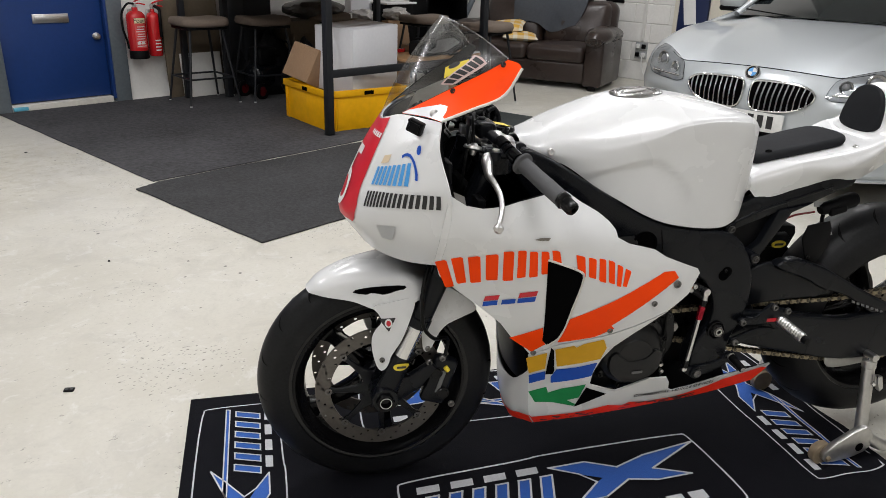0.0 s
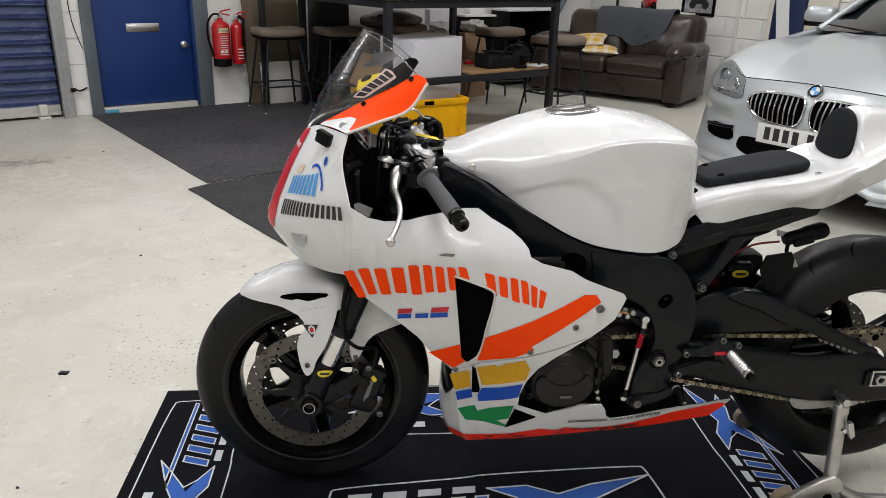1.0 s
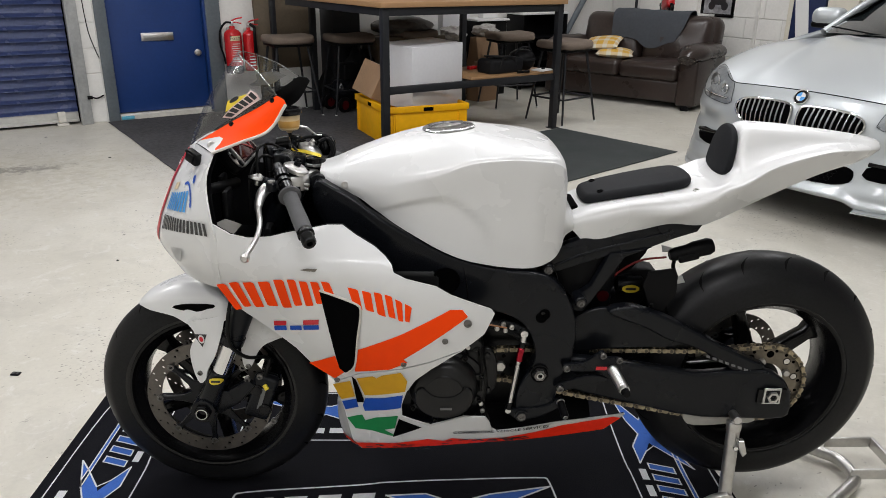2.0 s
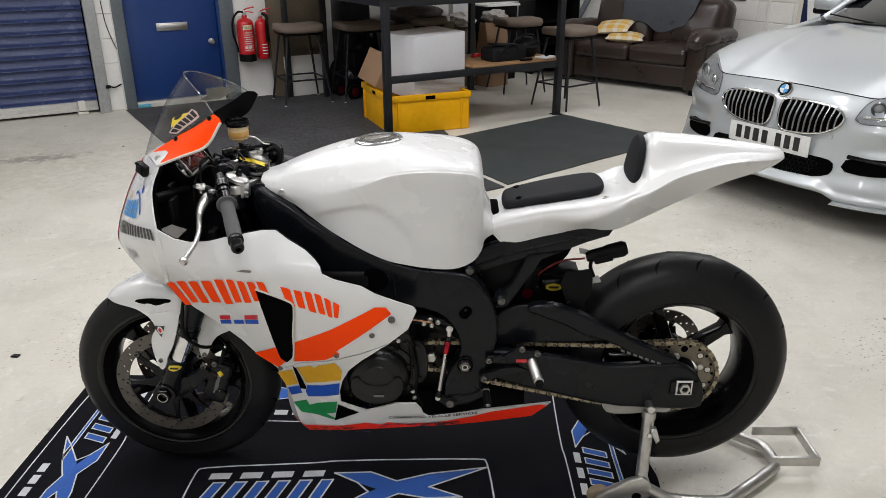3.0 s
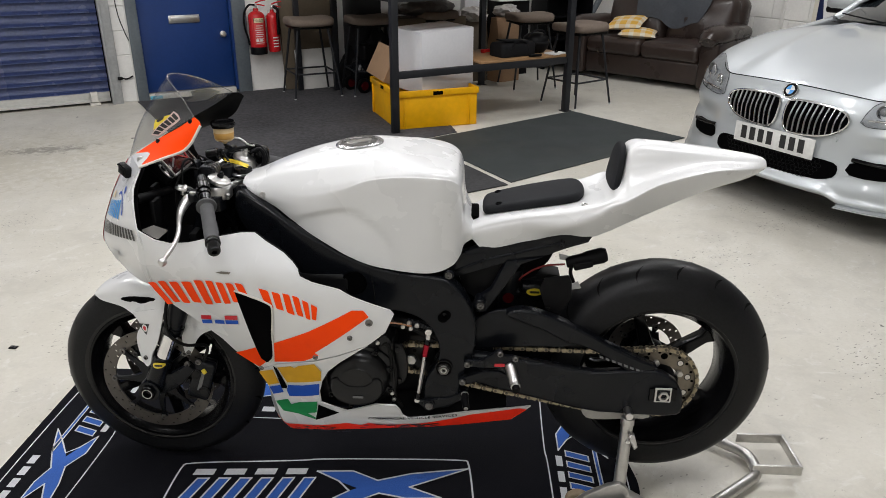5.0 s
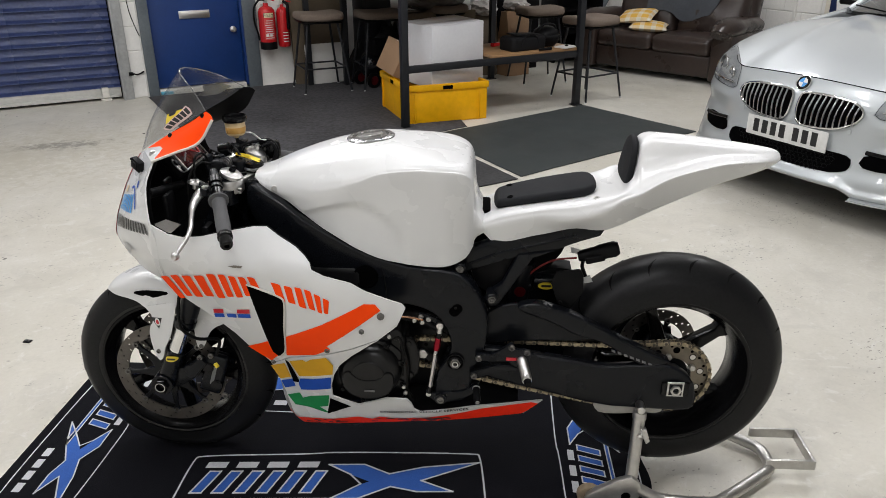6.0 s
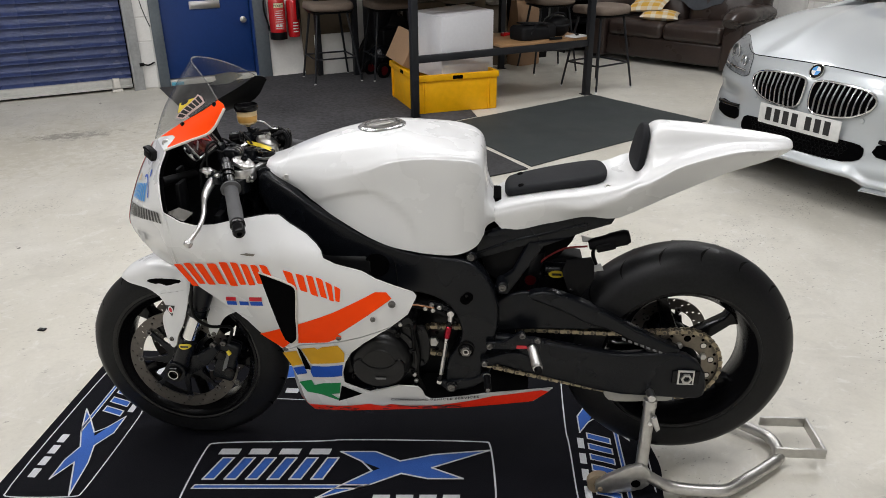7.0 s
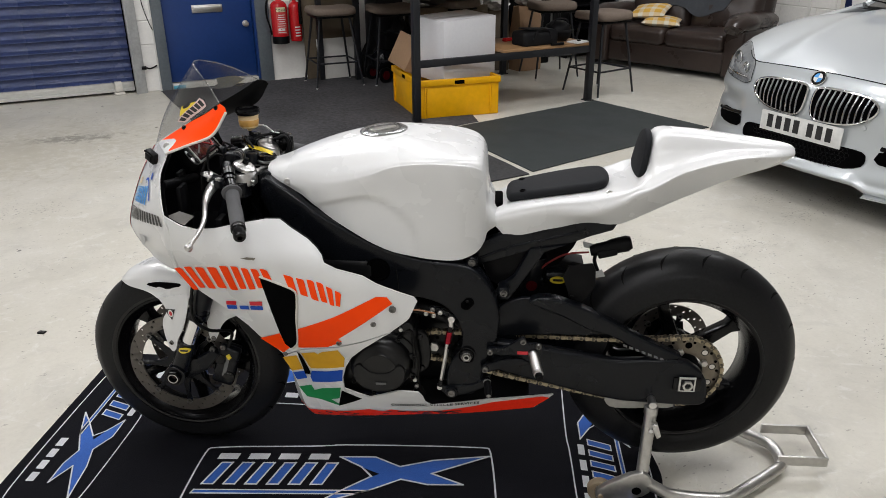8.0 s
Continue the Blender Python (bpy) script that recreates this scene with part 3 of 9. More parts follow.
def roller_shutter():
    e = empty("door_2", pose(0, 0, 0), "dark blue steel roller shutter, closed", "roller shutter", kind="structure")
    # each lath is a shallow curved slat
    PITCH = 0.1005
    prof = [(0.004, -0.003), (-0.022, -0.004), (-0.031, -0.001)] + [(-0.031 * (1 - k / 9) ** 1.9, 0.002 + (PITCH - 0.004) * k / 9) for k in range(10)]
    bm = bmesh.new()
    a = [bm.verts.new((SHUT_L, y, z)) for y, z in prof]
    b = [bm.verts.new((SHUT_R - 0.02, y, z)) for y, z in prof]
    for i in range(len(prof) - 1):
        bm.faces.new((a[i], b[i], b[i + 1], a[i + 1]))
    bmesh.ops.solidify(bm, geom=bm.faces[:], thickness=0.003)
    first = part("slat", bm, BLUE_SHUTTER, e, sharp=60)
    first.location = (0, WALL_Y + 0.06, 0.114)
    for k in range(1, 28):
        o = new("slat", first.data)
        o.parent = e
        o.location = (0, WALL_Y + 0.06, 0.114 + PITCH * k)
    part("bottom_bar", join(box(SHUT_R - SHUT_L - 0.02, 0.030, 0.086, ((SHUT_L + SHUT_R) / 2 - 0.01, WALL_Y + 0.052, 0.067), 0.005), box(SHUT_R - SHUT_L - 0.02, 0.054, 0.028, ((SHUT_L + SHUT_R) / 2 - 0.01, WALL_Y + 0.045, 0.036), 0.004)), PALE_STEEL, e, "galvanised bottom rail")
    part("guide_rail", join(box(0.095, 0.05, SHUT_TOP, (SHUT_R + 0.035, WALL_Y - 0.027, SHUT_TOP / 2), 0.004), box(0.02, 0.07, SHUT_TOP, (SHUT_R - 0.005, WALL_Y - 0.037, SHUT_TOP / 2), 0.003)), GALV, e, "galvanised guide rail")
    part("lock_block", join(box(0.06, 0.05, 0.09, (SHUT_R - 0.16, WALL_Y + 0.01, 0.075), 0.006), box(0.09, 0.07, 0.02, (SHUT_R - 0.16, WALL_Y, 0.012), 0.004)), WHITE_EDGE, e, "white lock bracket")
    part("backing", box(SHUT_R - SHUT_L, 0.02, SHUT_TOP, ((SHUT_L + SHUT_R) / 2, WALL_Y + 0.12, SHUT_TOP / 2), 0), DARK, e)


roller_shutter()


def blue_door():
    e = empty("door_1", pose(0, 0, 0), "plain blue painted fire door, closed, in a grey frame", "door", kind="structure")
    fw = 0.095
    for x in (DOOR_L + fw / 2, DOOR_R - fw / 2 - 0.02):
        part("door_post", box(fw if x < 2 else fw + 0.04, 0.13, DOOR_TOP, (x, WALL_Y + 0.04, DOOR_TOP / 2), 0.005), GREY_FRAME, e, "chipped grey painted steel frame")
    part("door_head", box(DOOR_R - DOOR_L - 0.002, 0.13, 0.09, ((DOOR_L + DOOR_R) / 2, WALL_Y + 0.041, DOOR_TOP - 0.047), 0.005), GREY_FRAME, e)
    l, r = DOOR_L + fw + 0.004, DOOR_R - fw - 0.064
    leaf = part("door_leaf", box(r - l, 0.05, DOOR_TOP - 0.15, ((l + r) / 2, WALL_Y + 0.065, 0.06 + (DOOR_TOP - 0.15) / 2), 0.003), BLUE_DOOR, e)
    part("door_stop", box(0.055, 0.09, DOOR_TOP - 0.1, (r + 0.03, WALL_Y + 0.03, (DOOR_TOP - 0.1) / 2 + 0.03), 0.003), BLUE_DOOR, e)
    part("threshold", box(r - l, 0.07, 0.052, ((l + r) / 2, WALL_Y + 0.03, 0.026), 0.006), WHITE_EDGE, e, "worn pale threshold strip")
    part("tape", box(0.11, 0.04, 0.028, (l + 0.06, WALL_Y - 0.012, 0.022), 0.003), paint("pale_blue_tape", (0.10, 0.38, 0.52), 0.5), e, "scrap of pale blue tape")
    lb = part("letter_plate", box(0.285, 0.014, 0.072, (2.333, WALL_Y + 0.035, 0.722), 0.004), ALU, leaf, "satin aluminium letter plate")
    part("letter_flap", box(0.25, 0.008, 0.040, (2.333, WALL_Y + 0.026, 0.724), 0.003), ALU, e)
    part("knob", lathe([(0, 0), (0.030, 0), (0.030, 0.006), (0.014, 0.010), (0.013, 0.026), (0.024, 0.034), (0.026, 0.045), (0.018, 0.052), (0, 0.053)], 24, "y", (2.683, WALL_Y + 0.042, 0.565)), ALU, e, "satin steel door knob")


blue_door()

# cable that runs down the pier, and its lock socket
cable = thing("cable", tube([(1.74, WALL_Y - 0.014, 2.3), (1.735, WALL_Y - 0.014, 1.2), (1.75, WALL_Y - 0.016, 0.80), (1.79, WALL_Y - 0.016, 0.62), (1.81, WALL_Y - 0.016, 0.56)], 0.0038, 8), HOSE, "thin dark cable fixed to the block pier", "cable")
thing("shutter_lock", join(rod((1.66, WALL_Y - 0.06, 0.235), (1.70, WALL_Y - 0.06, 0.235), 0.016), tube([(1.70, WALL_Y - 0.055, 0.235), (1.74, WALL_Y - 0.03, 0.22), (1.80, WALL_Y - 0.012, 0.24)], 0.007, 8)), BLACK_PLASTIC, "black shutter lock pin with a short cable", "lock")


def ceiling_light(x, y, turn):
    e = empty("ceiling_light", pose(x, y, CEILING_Z, 0, 0, turn), "long white linear ceiling light out of view, lit", "ceiling light", "ceiling lights")
    part("housing", box(1.56, 0.20, 0.05, (0, 0, -0.026), 0.006), CEIL, e)
    part("diffuser", box(1.50, 0.16, 0.012, (0, 0, -0.059), 0.003), DIFF, e, "glowing white diffuser")
    la = bpy.data.lights.new("lamp", "AREA")
    la.shape, la.size, la.size_y, la.energy, la.color = "RECTANGLE", 1.5, 0.3, LAMP_POWER, (0.968, 0.966, 1.0)
    lo = new("lamp", la)
    lo.matrix_world = pose(x, y, CEILING_Z - 0.085, 0, 0, turn)


DIFF = emitter("light_diffuser", (1.0, 0.97, 0.92), 6.0)
for lx, ly, turn in LAMPS:
    ceiling_light(lx, ly, turn)


# ---- floor coverings ----
def floor_mat(name, corners, mat, label, t=0.008):
    """A thin mat from its corners, with slightly uneven edges."""
    out = []
    n = len(corners)
    for i in range(n):
        a, b = Vector(corners[i]), Vector(corners[(i + 1) % n])
        for k in range(12):
            p = a.lerp(b, k / 12)
            out.append((p.x + random.uniform(-0.004, 0.004), p.y + random.uniform(-0.004, 0.004)))
    return thing(name, slab(out, 0.001, t, "z", 0.003, 1), mat, label, "floor mat")


floor_mat("carpet", [(1.86, 4.13), (1.80, 6.68), (4.6, 6.68), (3.95, 4.52), (3.86, 4.25), (3.37, 4.175)], CARPET, "large anthracite grey carpet in front of the blue door")
floor_mat("carpet", [(1.72, 4.045), (1.78, 2.86), (3.455, 2.92), (3.440, 4.140), (1.88, 4.100)], CARPET_DARK, "dark grey carpet laid beside the larger one", 0.010)
floor_mat("rubber_mat", [(3.488, 4.158), (3.505, 2.955), (5.35, 3.235), (5.165, 4.410)], RUBBER_MAT, "dark green grey rubber mat beside the work table")


# ---- racing motorcycle ----
# Bike space: x towards the tail from the front axle, y to the machine's right, z up.
BIKE = Matrix.Translation((1.0717, 1.208, 0)) @ pose(0, 0, 0, 0, 0, -32.1)
bike = empty("racing_motorcycle", BIKE, "white racing motorcycle with bright stripes, held on a paddock stand", "motorcycle")
FRONT_Z, REAR_X, REAR_Z, FRONT_R, REAR_R = 0.300, 1.410, 0.368, 0.295, 0.319
# the front end stands a little to the machine's right of the frame's line
FRONT_END = Matrix.Translation((REAR_X, 0, 0)) @ Matrix.Rotation(radians(-0.85), 4, "Z") @ Matrix.Translation((-REAR_X, 0, 0))

FAIR_U = [0.05, 0.2, 0.35, 0.5, 0.65, 0.8, 1.1]
FAIR_W = [0.10, 0.20, 0.30, 0.40, 0.50, 0.60, 0.69, 0.745, 0.82, 0.88]
FAIR_V = [
    [0.02, 0.02, 0.03, 0.04, 0.04, 0.04, 0.03], [0.06, 0.07, 0.09, 0.12, 0.12, 0.11, 0.06],
    [0.08, 0.085, 0.112, 0.155, 0.165, 0.15, 0.08], [0.10, 0.11, 0.150, 0.18, 0.185, 0.17, 0.12],
    [0.13, 0.15, 0.195, 0.215, 0.215, 0.19, 0.15], [0.15, 0.185, 0.225, 0.235, 0.23, 0.20, 0.17],
    [0.185, 0.225, 0.244, 0.240, 0.226, 0.20, 0.17], [0.215, 0.243, 0.248, 0.226, 0.200, 0.185, 0.17],
    [0.240, 0.236, 0.204, 0.172, 0.160, 0.15, 0.15], [0.245, 0.225, 0.175, 0.145, 0.14, 0.14, 0.14]]


def fair(u, w):
    """The left side panel's surface over the side view."""
    v = hermite(FAIR_W, [hermite(FAIR_U, r, u) for r in FAIR_V], w)
    return Vector((u, -v, w))


def fair_right(u, w):
    p = fair(u, w)
    return Vector((p.x, -p.y, p.z))


def decal(name, outline, surface, mat, parent, label="", lift=0.0016, step=0.02):
    """Thin vinyl that follows a surface."""
    e = 1e-3
    c = outline[0]
    nrm = (surface(c[0] + e, c[1]) - surface(*c)).cross(surface(c[0], c[1] + e) - surface(*c))
    outward = -1 if surface(*c).y < 0 else 1
    sign = 1 if nrm.y * outward > 0 else -1
    bm = drape(flat_cut(outline, step), surface, lift * sign)
    return part(name, bm, mat, parent, label)


def each(name, bms, mat, parent, label=""):
    """Every bmesh as a part of its own."""
    return [part(name, b, mat, parent, label) for b in bms]


# -- wheels --
def wheel(name, at, radius, half, rim_r, hub_half, spokes, first, crown):
    cx, cz = at
    w = rim_r
    prof = []
    for k in range(17):
        a = -1 + k / 8
        prof.append((w - 0.004 + (radius - w + 0.004) * (1 - abs(a) ** crown) ** (1 / 2.0), half * (a if abs(a) < 1 else math.copysign(0.86, a))))
    prof = [(w - 0.006, -half * 0.72)] + prof[:] + [(w - 0.006, half * 0.72)]
    rim_w = half * 0.74
    rim = lathe([(w, -rim_w), (w + 0.002, -rim_w - 0.006), (w - 0.014, -rim_w - 0.006), (w - 0.020, -rim_w * 0.92), (w - 0.036, -rim_w * 0.62), (w - 0.040, 0), (w - 0.036, rim_w * 0.62), (w - 0.020, rim_w * 0.92), (w - 0.014, rim_w + 0.006), (w + 0.002, rim_w + 0.006), (w, rim_w), (w - 0.012, 0)], 72, "y", (cx, 0, cz), closed=True)
    hub = lathe([(0.018, -hub_half), (0.050, -hub_half), (0.052, -hub_half * 0.5), (0.040, 0), (0.052, hub_half * 0.5), (0.050, hub_half), (0.018, hub_half)], 32, "y", (cx, 0, cz))
    arms = []
    for k in range(spokes):
        a = radians(first + 360 / spokes * k)
        s = slab([(0.035, -0.030), (0.07, -0.020), (w - 0.06, -0.014), (w - 0.020, -0.032), (w - 0.020, 0.032), (w - 0.06, 0.014), (0.07, 0.020), (0.035, 0.030)], -0.022, 0.022, "y", 0.008, 2)
        arms.append(moved(s, Matrix.Translation((cx, 0, cz)) @ Matrix.Rotation(-a, 4, "Y")))
    body = part(name, rim, RIM_BLACK, bike, "gloss black five-spoke race wheel")
    for sd in (-1, 1):
        part("rim_lip", lathe([(w - 0.009, sd * (rim_w + 0.0055)), (w - 0.004, sd * (rim_w + 0.0085)), (w + 0.002, sd * (rim_w + 0.0080)), (w + 0.003, sd * (rim_w + 0.004))], 96, "y", (cx, 0, cz)), BLACK_LIP, body)
    part("hub", hub, BLACK, body)
    each("spoke", arms, BLACK_GLOSS, body)
    tyre = part("tyre", lathe(prof, 96, "y", (cx, 0, cz)), RUBBER, body, "worn black race tyre", 60)
    # tread cuts
    cuts = []
    for k in range(18):
        for side in (-1, 1):
            pts = []
            for q in range(7):
                f = q / 6
                aa = 0.16 + 0.50 * f
                ang = 2 * math.pi * k / 18 + (0.18 if side > 0 else 0) + 0.20 * f - 0.10 * f * f
                rr = (w - 0.004 + (radius - w + 0.004) * math.sqrt(1 - aa ** crown)) + 0.0006
                pts.append((ang, side * aa * half, rr))
            bm = bmesh.new()
            L, R = [], []
            for q, (ang, y, rr) in enumerate(pts):
                t = 0.0038 * (1 - abs(q - 3) / 3.4)
                for dst, s in ((L, -1), (R, 1)):
                    an = ang + s * t / radius * 1.0
                    dst.append(bm.verts.new((cx + rr * math.cos(an), y + s * t * 0.3, cz + rr * math.sin(an))))
            for q in range(6):
                bm.faces.new((L[q], L[q + 1], R[q + 1], R[q]))
            cuts.append(bm)
    each("tread_groove", cuts, GROOVE, body)
    return body


front = wheel("front_wheel", (0, FRONT_Z), FRONT_R, 0.060, 0.220, 0.05, 5, 62, 2.0)
rear = wheel("rear_wheel", (REAR_X, REAR_Z), REAR_R, 0.098, 0.222, 0.07, 5, 36, 2.1)
front.matrix_basis = FRONT_END


def drilled_disc(name, cx, y, cz, outer, inner, parent, rows, seg=60, th=0.005):
    """A brake disc with drilled holes shown as recessed dark and open pits."""
    bm = bmesh.new()
    # ring tiled in cells; every second cell carries a real hole
    n = seg
    for s in (-1, 1):
        yy = y + s * th / 2
        rs = [inner + (outer - inner) * k / rows for k in range(rows + 1)]
        for i in range(n):
            a0, a1 = 2 * math.pi * i / n, 2 * math.pi * (i + 1) / n
            for k in range(rows):
                r0, r1 = rs[k], rs[k + 1]
                quad = [(r0, a0), (r0, (a0 + a1) / 2), (r0, a1), ((r0 + r1) / 2, a1), (r1, a1), (r1, (a0 + a1) / 2), (r1, a0), ((r0 + r1) / 2, a0)]
                q = [bm.verts.new((cx + r * math.cos(a), yy, cz + r * math.sin(a))) for r, a in quad]
                if (i + k) % 3 == 0:
                    rc, ac = (r0 + r1) / 2, (a0 + a1) / 2
                    c = Vector((cx + rc * math.cos(ac), yy, cz + rc * math.sin(ac)))
                    h = [bm.verts.new(c + (v.co - c).normalized() * 0.0040) for v in q]
                    for e in range(8):
                        bm.faces.new((q[e], q[(e + 1) % 8], h[(e + 1) % 8], h[e]))
                else:
                    bm.faces.new(q)
    bmesh.ops.remove_doubles(bm, verts=bm.verts, dist=1e-5)
    disc = part(name, join(bm, lathe([(outer, -th / 2), (outer, th / 2)], seg, "y", (cx, y, cz)), lathe([(inner, -th / 2), (inner, th / 2)], seg, "y", (cx, y, cz))), DISC, parent, "drilled steel brake disc")
    return disc


def disc_carrier(cx, y, cz, inner, parent, arms):
    star = []
    for k in range(arms):
        a = 2 * math.pi * k / arms
        w = 2 * math.pi / arms
        for da, r in ((-0.34, 0.050), (-0.14, 0.066), (-0.050, inner - 0.014), (-0.080, inner + 0.004), (0.080, inner + 0.004), (0.050, inner - 0.014), (0.14, 0.066), (0.34, 0.050)):
            star.append((cx + r * math.cos(a + da * (w / 0.785)), cz + r * math.sin(a + da * (w / 0.785))))
    carrier = part("disc_carrier", slab(star, y - 0.004, y + 0.004, "y", 0.0015, 1), BLACK, parent)
    each("disc_bobbin", [ring_plate(0.0085, 0.0045, -0.0065, 0.0065, "y", (cx + (inner + 0.004) * math.cos(2 * math.pi * k / arms), y, cz + (inner + 0.004) * math.sin(2 * math.pi * k / arms)), 14) for k in range(arms)], BOLT_DARK, carrier)


for y in (-0.066, 0.066):
    d = drilled_disc("brake_disc", 0, y, FRONT_Z, 0.160, 0.124, front, 3)
    disc_carrier(0, y, FRONT_Z, 0.124, front, 8)
drilled_disc("brake_disc", REAR_X, 0.085, REAR_Z, 0.110, 0.075, rear, 3, 44)
disc_carrier(REAR_X, 0.085, REAR_Z, 0.075, rear, 5)

# -- fork --
def fork_at(w, v):
    """A point on a fork leg's axis at height w."""
    return Vector((0.004 + (w - 0.302) * 0.418, -v, w))


for v in (0.100, -0.100):
    leg = part("fork_leg", rod(fork_at(0.36, v), fork_at(0.50, v), 0.0215, 28), CHROME, bike, "polished fork stanchion")
    leg.matrix_basis = FRONT_END
    part("fork_outer", join(rod(fork_at(0.485, v), fork_at(0.912, v), 0.0275, 28), rod(fork_at(0.478, v), fork_at(0.50, v), 0.030, 28)), BLACK, leg, "black outer fork tube")
    part("axle_clamp", join(rod(fork_at(0.30, v), fork_at(0.40, v), 0.029, 24, 0.026), rod((0, -v - 0.034, FRONT_Z), (0, -v + 0.034, FRONT_Z), 0.031, 28), slab([(-0.012, 0.29), (0.035, 0.279), (0.090, 0.312), (0.128, 0.362), (0.112, 0.378), (0.060, 0.346), (0.0, 0.345)], -v - 0.010, -v + 0.010, "y", 0.004)), BLACK, leg)
    cap_top = part("fork_cap", join(moved(lathe([(0, 0.014), (0.020, 0.014), (0.0285, 0.008), (0.0295, 0.004), (0.0295, 0.0), (0, 0)], 32), Matrix.Translation(fork_at(0.914, v)) @ along(fork_at(0.9, v), fork_at(1.0, v)))), ALU, leg, "machined silver fork cap")
    part("cap_collar", rod(fork_at(0.902, v), fork_at(0.9155, v), 0.0272, 32), BLACK_GLOSS, cap_top)
    part("cap_adjuster", join(rod(fork_at(0.926, v), fork_at(0.935, v), 0.0085, 6), rod(fork_at(0.934, v), fork_at(0.941, v), 0.0055, 10)), BLACK if v > 0 else STEEL, cap_top)
    s = -1 if v > 0 else 1
    part("axle_nut", join(lathe([(0.013, 0), (0.022, 0), (0.022, 0.006), (0.019, 0.010), (0.013, 0.010), (0.013, 0.002), (0.0, 0.002)], 6, "y", (0, -v + s * 0.034, FRONT_Z))), BLACK_GLOSS, leg)
    part("axle_bore", lathe([(0.0125, 0.0), (0.0145, 0.0), (0.0145, 0.0012), (0.0125, 0.0012)], 24, "y", (0, -v + s * 0.045, FRONT_Z), closed=True), STEEL, leg)
    # yellow oval maker's label
    p = fork_at(0.385, v)
    el = [(0.020 * math.cos(a), 0.0095 * math.sin(a)) for a in [2 * math.pi * k / 20 for k in range(20)]]
    bm = flat_cut(el, 0.008)
    for q in bm.verts:
        ang = q.co.x / 0.029
        q.co = Vector((p.x + 0.0285 * math.sin(ang) + q.co.y * 0.43, p.y + s * 0.0295 * math.cos(ang), p.z + q.co.y))
    part("label", bm, YEL_LABEL, leg, "yellow oval label")
    part("label_bar", moved(box(0.022, 0.0012, 0.005, (0, 0, 0), 0), Matrix.Translation((p.x, p.y + s * 0.0300, p.z))), BLACK_VINYL, leg)
    # brake caliper behind the leg
    cal = part("brake_caliper", join(moved(join(box(0.062, 0.030, 0.125, (0, -0.019, 0), 0.010, 3), box(0.050, 0.018, 0.105, (0, 0.012, 0), 0.008, 3), box(0.018, 0.06, 0.030, (0.012, 0, 0.0), 0.004)), Matrix.Translation((0.138, -0.066 if v > 0 else 0.066, 0.318)) @ Matrix.Rotation(radians(18), 4, "Y") @ (Matrix.Identity(4) if v > 0 else Matrix.Rotation(math.pi, 4, "Z")))), BLACK, bike, "black radial brake caliper")
    cal.matrix_basis = FRONT_END
    each("caliper_bolt", [*[bolt((0.138 + dx, s * 0.102, 0.318 + dz), (0, s, 0), 0.008, 0.007) for dx, dz in ((-0.028, 0.060), (0.030, -0.062), (0.004, 0.068))]], BOLT_DARK, cal)
    part("print_bar", moved(box(0.010, 0.0015, 0.060, (0, 0, 0), 0), Matrix.Translation((0.140, s * 0.1012, 0.318)) @ Matrix.Rotation(radians(18), 4, "Y")), FADED, cal)
    for dz in (-0.032, 0.026):
        part("caliper_piston", moved(lathe([(0, 0.004), (0.012, 0.004), (0.014, 0.002), (0.0165, 0.002), (0.0175, -0.003)], 20, "y", (0, 0, 0)), Matrix.Translation((0.136 - dz * 0.30, s * 0.1005, 0.318 + dz))), BLACK_GLOSS, cal)
    part("caliper_pin", rod((0.150, s * 0.101, 0.360), (0.158, s * 0.104, 0.348), 0.006, 10), YEL_LABEL, cal, "yellow painted pin")
    part("brake_hose", tube([(0.150, s * 0.090, 0.375), (0.160, s * 0.075, 0.42), (0.115, s * 0.120, 0.45), (0.085, s * 0.140, 0.50), (0.092, s * 0.118, 0.60), (0.13, s * 0.09, 0.68)], 0.0048, 8), HOSE, cal, "black brake hose")

part("front_axle", rod((0, -0.135, FRONT_Z), (0, 0.135, FRONT_Z), 0.014, 20), ALU, bike).matrix_basis = FRONT_END

# yokes and dash
def yoke(z, th, name, mat, label):
    c = fork_at(z, 0)
    web = [(c.x - 0.018, -0.086), (c.x - 0.012, -0.040), (c.x - 0.030, -0.020), (c.x - 0.030, 0.020), (c.x - 0.012, 0.040), (c.x - 0.018, 0.086), (c.x + 0.028, 0.092), (c.x + 0.050, 0.030), (c.x + 0.060, 0.0), (c.x + 0.050, -0.030), (c.x + 0.028, -0.092)]
    clamps = [lathe([(0.0285, -th), (0.037, -th), (0.038, -th + 0.003), (0.038, th * 0.35), (0.036, th * 0.5), (0.0285, th * 0.5)], 36, "z", fork_at(z, v), closed=True) for v in (0.100, -0.100)]
    ob = part(name, join(slab(chaikin(web, 2), z - th * 0.5, z + th * 0.2, "z", 0.005), *clamps), mat, bike, label)
    ob.matrix_basis = FRONT_END
    return ob


